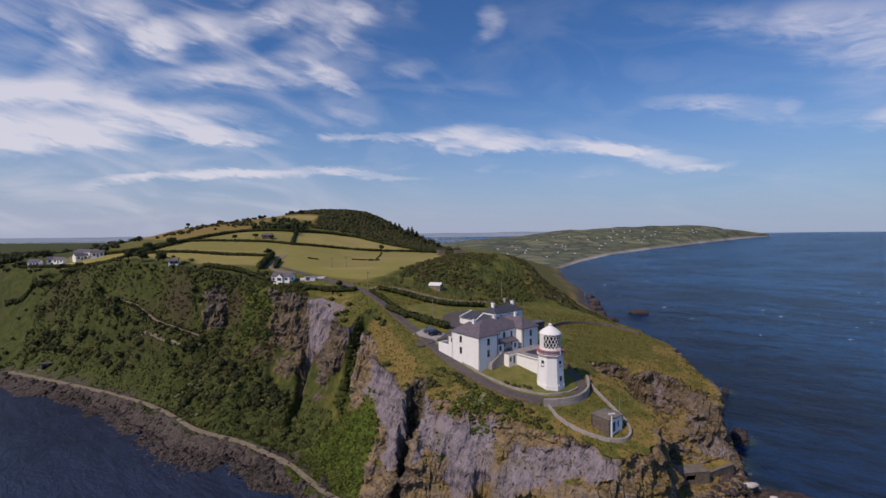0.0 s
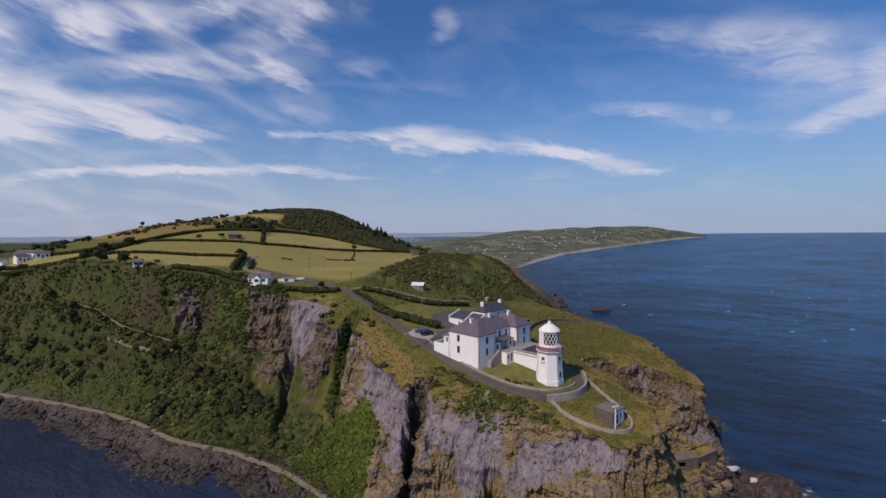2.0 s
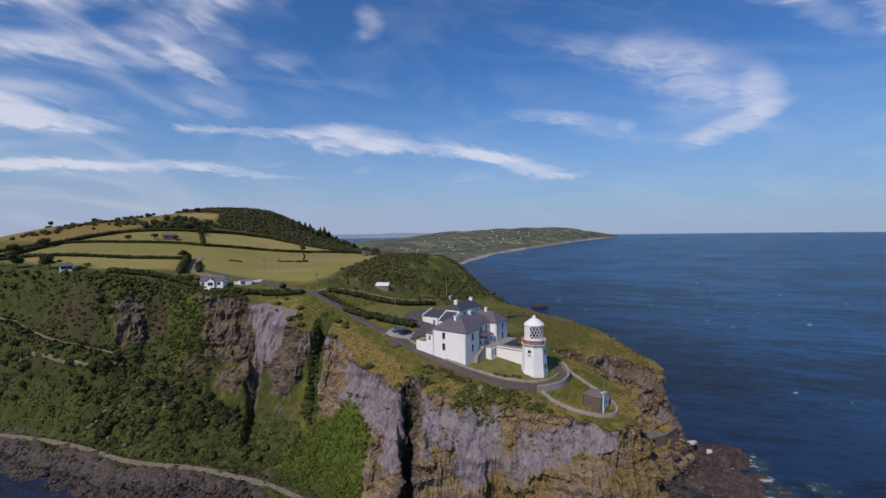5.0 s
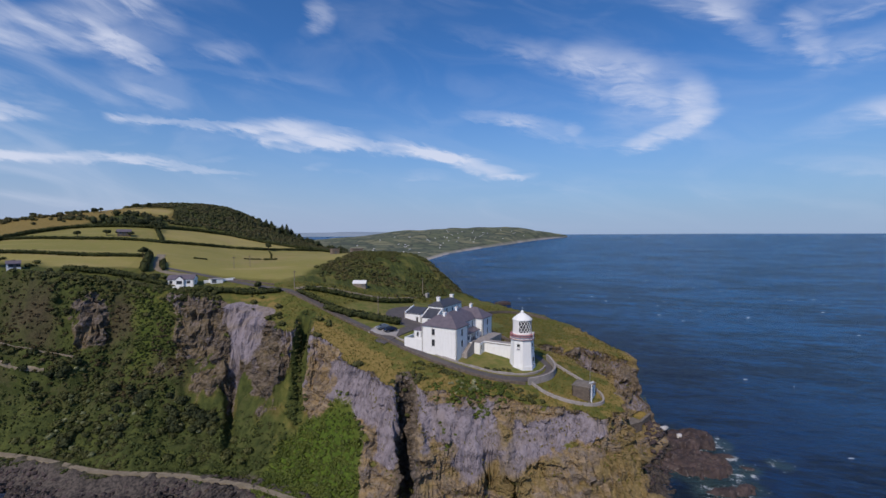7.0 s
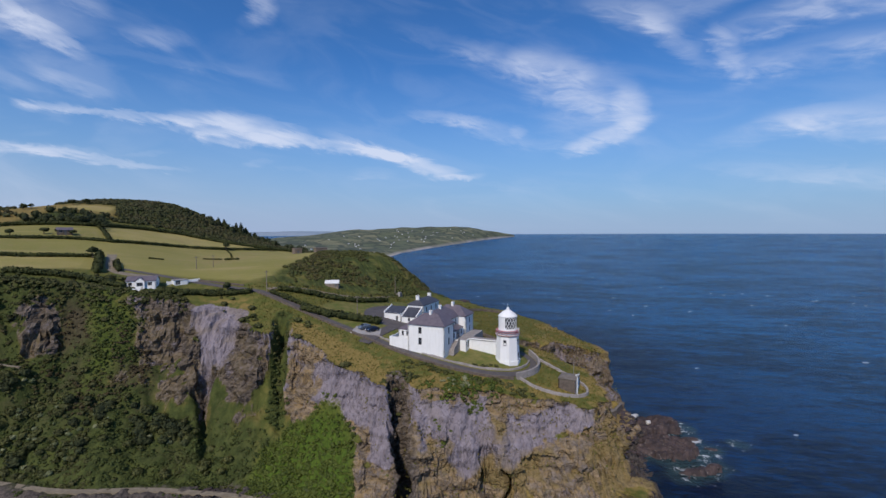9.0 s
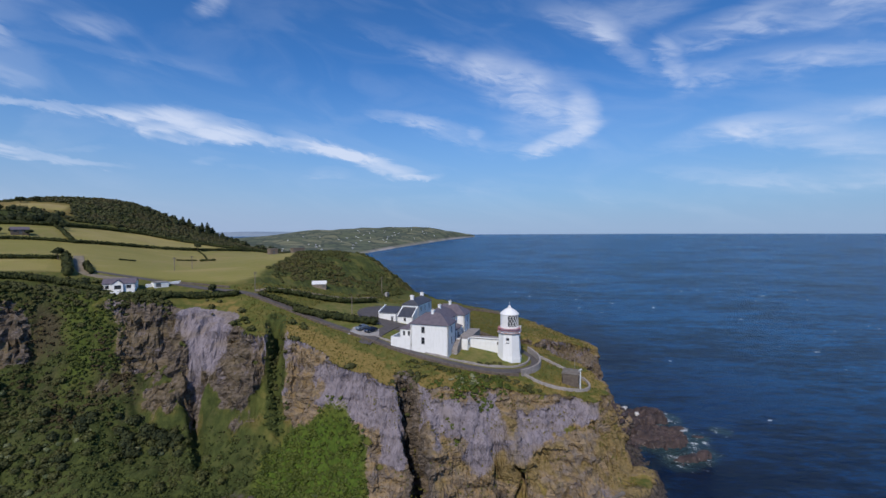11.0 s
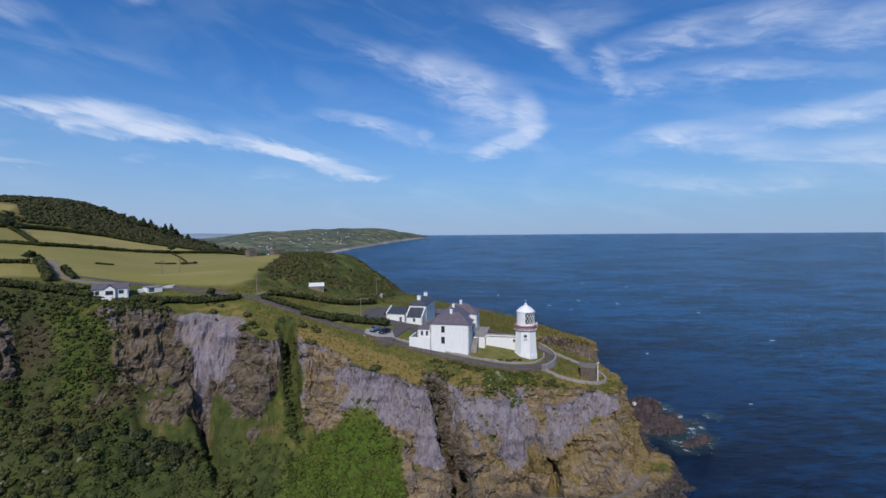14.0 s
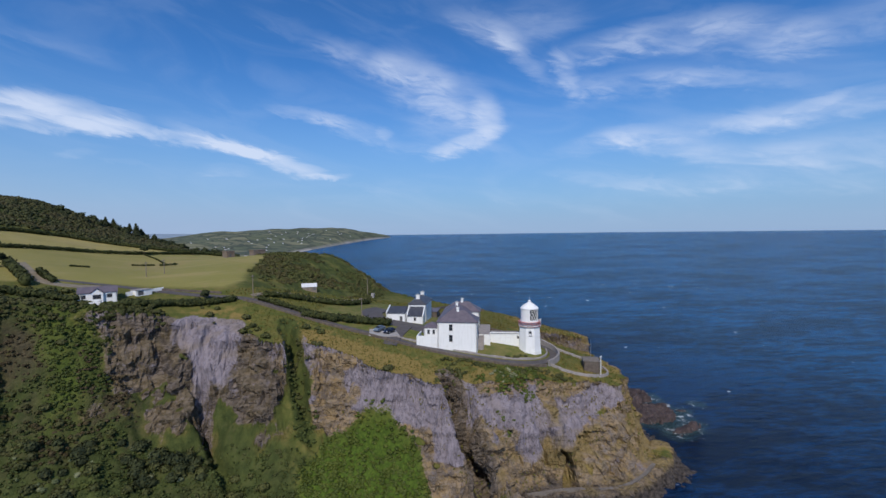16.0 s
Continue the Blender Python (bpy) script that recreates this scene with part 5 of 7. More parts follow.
# ---- the lighthouse ----
def lighthouse():
    base = 22.4
    h = thing("lighthouse", pose(26.4, 109.4, base, 0, 0, 0), "white octagonal lighthouse with red gallery and lattice lantern", "lighthouse")
    t8 = math.pi / 8 + radians(AXIS)
    part("tower", lathe([(3.45, -1.5), (3.42, 0.0), (3.05, 6.6), (3.05, 6.8)], 8, t8), M_WHITE, h)
    part("plinth", lathe([(3.55, -1.4), (3.55, 0.25)], 8, t8), M_WHITE, h)
    part("gallery", lathe([(3.0, 6.75), (3.4, 7.2), (3.5, 7.25), (3.5, 7.42), (2.5, 7.44)], 8, t8), M_WHITE, h)
    part("gallery_edge", lathe([(3.5, 7.28), (3.53, 7.29), (3.53, 7.39), (3.5, 7.40)], 8, t8), M_RED, h, "dark red painted gallery edge")
    for k in range(16):
        a = 2 * math.pi * k / 16
        part("rail_post", boxes((-0.025, 0.025, -0.025, 0.025, 7.4, 8.5)), M_PINK, h).matrix_local = pose(3.3 * math.cos(a), 3.3 * math.sin(a), 0)
    for z in (8.0, 8.5):
        ring = lathe([(3.28, z), (3.33, z), (3.33, z + 0.05), (3.28, z + 0.05)], 32)
        part("rail", ring, M_PINK, h)
    part("lantern_wall", lathe([(2.62, 7.5), (2.62, 9.0), (2.3, 9.05)], 32), M_WHITE, h, smooth_shade=False)
    part("lantern_glass", lathe([(2.36, 9.05), (2.36, 12.3)], 32), M_GLASS, h, "dark lantern glazing")
    # diagonal astragals
    bars = bmesh.new()
    n, rows, r = 18, 4, 2.45
    for k in range(n):
        for j in range(rows):
            for sgn in (1, -1):
                a0, a1 = 2 * math.pi * (k + 0.5 * (j % 2)) / n, 2 * math.pi * (k + 0.5 * (j % 2) + 0.5 * sgn) / n
                z0, z1 = 9.05 + 3.25 * j / rows, 9.05 + 3.25 * (j + 1) / rows
                p0, p1 = Vector((r * math.cos(a0), r * math.sin(a0), z0)), Vector((r * math.cos(a1), r * math.sin(a1), z1))
                side = Vector((math.sin(a0), -math.cos(a0), 0)) * 0.075
                out = Vector((math.cos(a0), math.sin(a0), 0)) * 0.05
                vs = [bars.verts.new(q) for q in (p0 - side - out, p0 + side - out, p0 + side + out, p0 - side + out, p1 - side - out, p1 + side - out, p1 + side + out, p1 - side + out)]
                for q in ((0, 1, 5, 4), (1, 2, 6, 5), (2, 3, 7, 6), (3, 0, 4, 7)):
                    bars.faces.new([vs[i] for i in q])
    part("lattice", bars, M_FRAME, h, "white diagonal lantern lattice")
    # blank landward panels
    blank = bmesh.new()
    a0, a1, steps = radians(118), radians(215), 12
    rows_ = []
    for k in range(steps + 1):
        a = a0 + (a1 - a0) * k / steps
        rows_.append([blank.verts.new((rr * math.cos(a), rr * math.sin(a), z)) for rr, z in ((2.55, 9.05), (2.55, 12.3), (2.39, 12.3), (2.39, 9.05))])
    for p, q in zip(rows_, rows_[1:]):
        for k in range(4):
            blank.faces.new((p[k], q[k], q[(k + 1) % 4], p[(k + 1) % 4]))
    blank.faces.new(rows_[0])
    blank.faces.new(rows_[-1][::-1])
    part("blank_panel", blank, M_WHITE, h, "white blank lantern panels")
    part("lens", lathe([(0.5, 9.2), (0.95, 9.8), (1.05, 10.6), (0.95, 11.4), (0.5, 12.0)], 20), M_LAMP, h, "pale lighthouse lens")
    part("lantern_roof", lathe([(2.66, 12.25), (2.72, 12.35), (2.62, 12.5), (2.1, 13.05), (1.35, 13.6), (0.7, 14.0), (0.42, 14.15)], 28), M_WHITE, h, "white domed lantern roof", True)
    part("ventilator", lathe([(0.42, 14.1), (0.44, 14.45), (0.3, 14.65), (0.12, 14.8)], 16), M_WHITE, h, smooth_shade=True)
    part("finial", lathe([(0.06, 14.75), (0.05, 15.7), (0.015, 15.9)], 8), M_METAL, h)
    # windows in the tower faces
    for face, z in ((180, 4.7), (270, 4.7), (270, 0.4), (0, 4.7)):
        a = face + AXIS
        rr = 3.05 * math.cos(math.pi / 8) + 0.37 * math.cos(math.pi / 8) * (6.6 - z - 0.7) / 6.6
        win = window(h, pose(rr * math.cos(radians(a)), rr * math.sin(radians(a)), z, 0, 0, a + 90) @ pose(-0.42, -0.165, 0), 0.84, 1.35 if z > 0.7 else 2.0)
    for a in (300, 60):
        lampbox = part("gallery_lamp", boxes((-0.15, 0.15, -0.15, 0.15, 7.5, 8.9), (-0.2, 0.2, -0.2, 0.2, 8.9, 9.25)), M_FRAME, h)
        lampbox.matrix_local = pose(3.15 * math.cos(radians(a)), 3.15 * math.sin(radians(a)), 0)
    return h


lighthouse()


# ---- fog-signal hut and its post ----
def signal_hut():
    x, y = 34.3, 94.0
    z = gz(x, y)
    h = thing("signal_hut", pose(x, y, z, 0, 0, AXIS - 4), "small grey stone hut with a white front and blue door", "hut")
    wall(h, -2.4, 2.2, -90, 4.4, 2.9, thick=0.3, low=-2, material=M_STONE)
    wall(h, -2.4, -2.2, 0, 4.8, 2.9, [(2.9, 3.4, 0.9, 2.0)], thick=0.3, low=-2)
    d = part("door", boxes((-1.2, -0.4, -2.26, -2.2, 0.05, 2.0)), M_BLUE, h, "blue painted door")
    wall(h, 2.4, -2.2, 90, 4.4, 2.9, thick=0.3, low=-2, material=M_STONE)
    wall(h, 2.4, 2.2, 180, 4.8, 2.9, thick=0.3, low=-2, material=M_STONE)
    part("roof", hip_roof(-2.4, 2.4, -2.2, 2.2, 2.9, 0.45, 0.12), M_OLD, h, "low weathered brown-grey roof")
    p = thing("radar_post", pose(34.0, 90.9, gz(34.0, 90.9), 0, 0, 10), "white steel post with a T-shaped radar head", "post")
    part("post", lathe([(0.16, -1.0), (0.14, 4.7)], 12), M_FRAME, p)
    part("head", boxes((-0.75, 0.75, -0.15, 0.15, 4.75, 5.05), bevel=0.03), M_FRAME, p)
    part("bracket", boxes((-0.12, 0.12, -0.2, 0.2, 4.55, 4.8)), M_METAL, p)
    a = thing("whip_aerial", pose(37.6, 95.5, gz(37.6, 95.5)), "thin grey whip aerial on a short mast", "aerial")
    part("mast", lathe([(0.06, -0.5), (0.05, 5.0)], 8), M_METAL, a)
    part("whip", lathe([(0.025, 5.0), (0.015, 7.6)], 6), M_METAL, a)


signal_hut()


# ---- roads, paths and walls laid over the ground ----
def resampled(line, step):
    pts = [Vector(p) for p in line]
    # round the corners
    for _ in range(2):
        out = [pts[0]]
        for a, b in zip(pts, pts[1:]):
            out += [a.lerp(b, 0.25), a.lerp(b, 0.75)]
        pts = out + [pts[-1]]
    res, carry = [pts[0]], 0.0
    for a, b in zip(pts, pts[1:]):
        d = (b - a).length
        k = step - carry
        while k < d:
            res.append(a.lerp(b, k / d))
            k += step
        carry = d - (k - step)
    return res + [pts[-1]]


def frames_of(line, step):
    pts = resampled(line, step)
    res = []
    for k, p in enumerate(pts):
        d = (pts[min(k + 1, len(pts) - 1)] - pts[max(k - 1, 0)]).normalized()
        res.append((p, Vector((-d.y, d.x))))
    return res


def heights(points, reach=0.0):
    xs, ys = np.array([p[0] for p in points]), np.array([p[1] for p in points])
    return ground_height(xs, ys)


def strip(name, line, width, material, label, category, lift=0.08, step=0.9, lanes=4, edge=0.5, even=0):
    """A road or path that follows the ground, with a skirt at both edges."""
    fr = frames_of(line, step)
    places = [(p + n * width * (j / lanes - 0.5)) for p, n in fr for j in range(lanes + 1)]
    zs = heights(places).reshape(len(fr), lanes + 1)
    mid = zs.mean(axis=1, keepdims=True)
    if even:
        pad = np.pad(mid[:, 0], even, mode="edge")
        mid = np.convolve(pad, np.ones(2 * even + 1) / (2 * even + 1), "valid")[:, None]
        zs = mid + (zs - zs.mean(axis=1, keepdims=True)) * 0.2
    zs = np.maximum(mid + (zs - mid) * 0.35, zs - 0.02)
    bm = bmesh.new()
    rows = []
    for i in range(len(fr)):
        row = []
        for j in range(lanes + 1):
            q = places[i * (lanes + 1) + j]
            row.append(bm.verts.new((q.x, q.y, zs[i, j] + lift)))
        a, b = row[0].co, row[-1].co
        rows.append([bm.verts.new((a.x, a.y, a.z - edge))] + row + [bm.verts.new((b.x, b.y, b.z - edge))])
    for a, b in zip(rows, rows[1:]):
        for k in range(len(a) - 1):
            bm.faces.new((a[k], a[k + 1], b[k + 1], b[k]))
    return tagged(part(name, bm, material), label, category, kind="structure")


def stone_wall(name, line, height, width, material, label, step=0.8, sink=0.8, rough=0.06, stepped=0.0, cap=None):
    """A free-standing wall along a line, uneven as rubble walls are."""
    fr = frames_of(line, step)
    zs = heights([p for p, _ in fr])
    bm = bmesh.new()
    rows = []
    rng = random.Random(len(line) * 7 + int(height * 10))
    for k, ((p, n), z) in enumerate(zip(fr, zs)):
        w, top = width / 2, z + height + rng.uniform(-rough, rough)
        if stepped:
            top = z + height if int(k * step / stepped) % 2 else z + height * 0.72
        prof = [(-w * 1.15, z - sink), (-w, top - 0.05), (-w * 0.7, top), (w * 0.7, top), (w, top - 0.05), (w * 1.15, z - sink)]
        rows.append([bm.verts.new((p.x + n.x * o, p.y + n.y * o, h)) for o, h in prof])
    for a, b in zip(rows, rows[1:]):
        for k in range(len(a)):
            bm.faces.new((a[k], a[(k + 1) % len(a)], b[(k + 1) % len(a)], b[k]))
    bm.faces.new(rows[0])
    bm.faces.new(rows[-1][::-1])
    return tagged(part(name, bm, material), label, "wall", kind="structure")


ROAD = [(-70, 205), (-55, 196), (-40, 186), (-28, 177), (-18, 164.5), (-8.5, 147), (-3.2, 136), (2, 124.5), (8, 114), (15, 106.2), (22.5, 102.6), (29, 102.6), (33.5, 106), (34.6, 112), (33.5, 117)]
strip("road", ROAD, 2.0, M_ASPHALT, "narrow dark asphalt lane down to the lighthouse", "road")


def beside(line, off):
    pts = resampled(line, 4.0)
    res = []
    for k, p in enumerate(pts):
        d = (pts[min(k + 1, len(pts) - 1)] - pts[max(k - 1, 0)]).normalized()
        res.append((p.x - d.y * off, p.y + d.x * off))
    return res


stone_wall("wall_outer", beside(ROAD[3:11], -1.75), 0.65, 0.5, M_STONE, "dark rubble stone wall along the cliff lane")
stone_wall("wall_parapet", beside(ROAD[10:14], -1.8), 1.7, 0.55, M_PALE, "pale rendered curved parapet wall round the tower", rough=0.02, step=0.6, sink=1.6)
stone_wall("kerb_wall", beside(ROAD[6:13], 1.75), 0.55, 0.4, M_PALE, "low pale stepped kerb wall beside the lawn", stepped=4.0, rough=0.0)
stone_wall("wall_hut", [(23.5, 100.6), (24.5, 96.5), (28, 92.3), (32.5, 89.6), (36.4, 89.5), (38.8, 92), (39.2, 96), (38, 101), (36.6, 107), (36.5, 112)], 0.7, 0.5, M_PALE, "low pale stone wall curving round the hut")
stone_wall("wall_field", [(34, 118), (32, 130), (31.5, 141), (36.3, 154), (45, 167), (52.3, 172.4), (62, 174.8), (70, 171.4), (76, 165)], 1.1, 0.5, M_STONE, "rubble field wall across the headland grass")
strip("yard", [at_house(u, v) for u, v in ((12, 12.5), (14, 17), (15.5, 22), (16.5, 28), (19, 35), (27, 38), (38, 36))], 7.0, M_ASPHALT, "dark asphalt yard behind the house", "yard", lift=0.05, lanes=8)
strip("drive", [at_house(u, v) for u, v in ((14, 23), (6, 24), (-2.5, 24.5))], 4.0, M_ASPHALT, "asphalt drive to the lane", "drive", lift=0.065)
strip("track", [(-26, 178), (-18, 180), (-8, 179), (4, 177), (14, 179), (24, 185), (30, 192)], 2.0, M_PATH, "pale gravel track below the scrub mound", "track")
strip("field_lane", [(-61, 196.5), (-69, 198.5), (-73, 203), (-74.4, 214), (-75.5, 230)], 3.0, M_PATH, "pale farm lane between hedges", "track")
SLOPE_PATH = [(x, y) for x, y, z in BENCH]
strip("shore_walk", [(x, y) for x, y, z in WALKWAY[:6]], 0.8, M_OLD, "pale concrete walkway along the foot of the cliff", "path", lift=0.3, even=2, edge=1.0)
strip("cliff_path", SLOPE_PATH, 0.8, M_PATH, "trodden path across the wooded slope", "path", lift=0.25, even=2, edge=1.2)
strip("cliff_path", [(-121.3, 186.5), (-116, 181.5), (-110.6, 177.9), (-103.2, 175.1), (-97, 173)], 0.6, M_PATH, "faint trodden path across the wooded slope", "path", lift=0.3, even=5, edge=1.0)
SHORE_PATH = [(x, y) for x, y, z in SHORE_BENCH]
strip("shore_path", SHORE_PATH, 1.4, M_PATH, "pale coastal path above the shore rocks", "path", lift=0.5, even=3, edge=1.5)
strip("garden_path", [(-196, 211), (-186, 208), (-178, 205.5), (-172, 203)], 1.0, M_PATH, "pale path round a shelter by the shore", "path", lift=0.3, even=4)


# ---- parked cars ----
def car(m, paint, label):
    c = thing("car", m, label, "car", "cars parked beside the house")
    prof = [(-2.1, 0.35), (-2.12, 0.75), (-2.0, 0.98), (-1.1, 1.02), (-0.45, 1.45), (0.9, 1.47), (1.65, 1.05), (2.05, 0.95), (2.1, 0.4)]
    verts = [(x, s * (0.86 if z < 1.1 else 0.66), z) for s in (-1, 1) for x, z in prof]
    n = len(prof)
    faces = [tuple(range(n)), tuple(range(2 * n - 1, n - 1, -1))] + [(k, k + n, (k + 1) % n + n, (k + 1) % n) for k in range(n)]
    bm = polyhedron(verts, faces)
    bmesh.ops.recalc_face_normals(bm, faces=bm.faces)
    bmesh.ops.bevel(bm, geom=bm.edges[:], offset=0.05, segments=2, affect="EDGES")
    part("body", bm, paint, c)
    part("windscreen", polyhedron([(-1.08, -0.68, 1.06), (-1.08, 0.68, 1.06), (-0.5, 0.6, 1.44), (-0.5, -0.6, 1.44), (-1.12, -0.68, 1.08), (-1.12, 0.68, 1.08), (-0.54, 0.6, 1.46), (-0.54, -0.6, 1.46)],
                                  [(0, 1, 2, 3), (7, 6, 5, 4), (0, 4, 5, 1), (1, 5, 6, 2), (2, 6, 7, 3), (3, 7, 4, 0)]), M_GLASS, c)
    for s in (-1, 1):
        part("side_window", polyhedron([(-0.75, s * 0.74, 1.1), (1.3, s * 0.74, 1.1), (0.85, s * 0.685, 1.4), (-0.4, s * 0.685, 1.4), (-0.75, s * 0.8, 1.1), (1.3, s * 0.8, 1.1), (0.85, s * 0.71, 1.4), (-0.4, s * 0.71, 1.4)],
                                       [(0, 1, 2, 3), (7, 6, 5, 4), (0, 4, 5, 1), (1, 5, 6, 2), (2, 6, 7, 3), (3, 7, 4, 0)]), M_GLASS, c)
        part("headlight", boxes((-2.16, -2.08, s * 0.62 - 0.16, s * 0.62 + 0.16, 0.66, 0.8)), M_LAMP, c)
        for x in (-1.3, 1.3):
            w = part("wheel", lathe([(0.31, -0.1), (0.33, -0.06), (0.33, 0.06), (0.31, 0.1)], 16), M_BLACK, c, "black rubber tyre")
            w.matrix_local = pose(x, s * 0.82, 0.33, 90)
            part("rim", lathe([(0.2, -0.115), (0.2, 0.115)], 10), M_METAL, w, "grey wheel rim")
    return c


slab = strip("parking_slab", [(-6.6, 143.6), (-4, 141.4), (0.5, 139)], 5.4, M_CONCRETE, "pale concrete parking slab beside the lane", "slab", lift=0.1)
for x, y, a, paint, label in ((-3.2, 143.0, 15, M_CAR_GREY, "silver-blue hatchback parked on the concrete slab"), (-1.6, 140.4, 15, M_CAR_DARK, "dark blue hatchback parked on the concrete slab")):
    car(pose(x, y, gz(x, y) + 0.12, 0, 0, a), paint, label)


# ---- poles ----
def utility_pole(x, y, tall, label, arms=True, kind="utility_pole"):
    p = thing(kind, pose(x, y, gz(x, y), 0, 0, 30), label, "pole", "poles by the lane")
    part("pole", lathe([(0.15, -1.0), (0.11, tall)], 10), M_WOOD, p)
    if arms:
        part("cross_arm", boxes((-0.9, 0.9, -0.06, 0.06, tall - 0.6, tall - 0.45)), M_WOOD, p)
        for k in (-0.7, 0.0, 0.7):
            part("insulator", lathe([(0.05, tall - 0.45), (0.06, tall - 0.3), (0.03, tall - 0.22)], 8), M_FRAME, p)
    return p


utility_pole(-26.6, 175.5, 7.6, "weathered wooden pole with a cross arm at the lane")
utility_pole(-1.8, 153.5, 7.2, "weathered wooden pole on the lawn by the hedge")
utility_pole(28.2, 189.5, 7.8, "wooden pole with a small box below the mound")
utility_pole(-47, 208, 5.0, "thin wooden pole in the pasture")
utility_pole(-41, 211, 5.0, "thin wooden pole in the pasture")
x, y = 29.5, 187.5
cab = thing("cabinet", pose(x, y, gz(x, y), 0, 0, 30), "small grey equipment cabinet by the track", "cabinet")
part("body", boxes((-0.8, 0.8, -0.6, 0.6, -0.3, 1.9), bevel=0.04), M_CONCRETE, cab)
part("door", boxes((-0.5, 0.5, -0.64, -0.6, 0.1, 1.7)), M_GREYFRAME, cab)


# ---- cottage, shed and bunkers inland ----
def cottage():
    x, y = -63.0, 188.4
    z = gz(x, y) - 0.5
    h = thing("bungalow", pose(x, y, z, 0, 0, -11) @ Matrix.Scale(0.74, 4), "white bungalow with a grey slate roof and front gable", "house")
    wall(h, -5.6, -3.2, 0, 11.2, 2.9, [(0.9, 2.2, 0.9, 2.2), (8.2, 9.8, 0.9, 2.2)], low=-2.5)
    wall(h, 5.6, -3.2, 90, 6.4, 2.9, [(2.4, 3.6, 0.9, 2.1)], low=-2.5)
    wall(h, 5.6, 3.2, 180, 11.2, 2.9, low=-2.5)
    wall(h, -5.6, 3.2, -90, 6.4, 2.9, low=-2.5)
    part("roof", gable_roof(-5.6, 5.6, -3.2, 3.2, 2.9, 1.9, 0.3), M_SLATE, h)
    for u in (-5.6, 5.2):
        part("gable", polyhedron([(u, -3.2, 2.9), (u, 3.2, 2.9), (u, 0, 4.7), (u + 0.4, -3.2, 2.9), (u + 0.4, 3.2, 2.9), (u + 0.4, 0, 4.7)], [(0, 1, 2), (5, 4, 3), (0, 3, 4, 1), (1, 4, 5, 2), (2, 5, 3, 0)]), M_WHITE, h)
    wall(h, -2.0, -4.2, 0, 3.6, 2.7, [(0.6, 3.0, 0.7, 2.2)], low=-2.5, name="bay_wall")
    part("bay_gable", polyhedron([(-2, -4.2, 2.7), (1.6, -4.2, 2.7), (-0.2, -4.2, 4.2), (-2, -3.2, 2.7), (1.6, -3.2, 2.7), (-0.2, -0.5, 4.2)], [(0, 1, 2), (0, 2, 5, 3), (1, 4, 5, 2), (0, 3, 4, 1)]), M_WHITE, h)
    part("bay_roof", polyhedron([(-2.4, -4.5, 2.6), (-0.2, -4.5, 4.45), (2.0, -4.5, 2.6), (-2.4, -2.0, 2.6), (-0.2, -0.4, 4.45), (2.0, -2.0, 2.6)], [(0, 1, 4, 3), (1, 2, 5, 4)]), M_SLATE, h)
    part("terrace", boxes((-4.2, 1.6, -6.6, -4.3, -2.5, -0.6), (-4.2, 1.6, -6.6, -6.4, -0.6, -0.1)), M_WHITE, h)
    g = thing("garage", pose(-52.6, 190.4, gz(-52.6, 190.4) - 0.3, 0, 0, 14) @ Matrix.Scale(0.62, 4), "low white garage with a flat roof", "garage")
    wall(g, -3.4, -2.5, 0, 6.8, 2.4, low=-2, doors=[(0.8, 3.2, 0, 2.1)])
    part("side_wall", boxes((-3.4, -3.1, -2.1, 2.5, -2, 2.4), (3.1, 3.4, -2.1, 2.5, -2, 2.4), (-3.1, 3.1, 2.2, 2.5, -2, 2.4)), M_WHITE, g)
    part("roof", boxes((-3.6, 3.6, -2.7, 2.7, 2.4, 2.6)), M_PALE, g)
    stone_wall("wall_lane", [(-47, 192), (-40, 188.5), (-33, 183.5)], 0.6, 0.4, M_STONE, "rubble garden wall along the lane")
    stone_wall("wall_garden", [(-56.5, 189.4), (-50, 191.2), (-46.5, 192)], 0.9, 0.3, M_WHITE, "low white garden wall beside the garage", rough=0.01)


cottage()


def barn():
    x, y = 0.2, 188.3
    b = thing("field_shed", pose(x, y, gz(x, y), 0, 0, -25), "dark field shed with a white sheet-metal roof", "shed")
    part("wall", boxes((-2.6, 2.6, -1.7, 1.7, -1.0, 1.3)), M_WOOD, b)
    part("roof", gable_roof(-2.7, 2.7, -1.8, 1.8, 1.35, 1.2, 0.1, 0.08), surface("white_sheet_roof", mottled((0.78, 0.78, 0.77), (0.7, 0.7, 0.69), 1.0), 0.5), b)
    part("door", boxes((1.2, 2.2, -1.76, -1.7, 0.0, 1.2)), M_GREYFRAME, b)


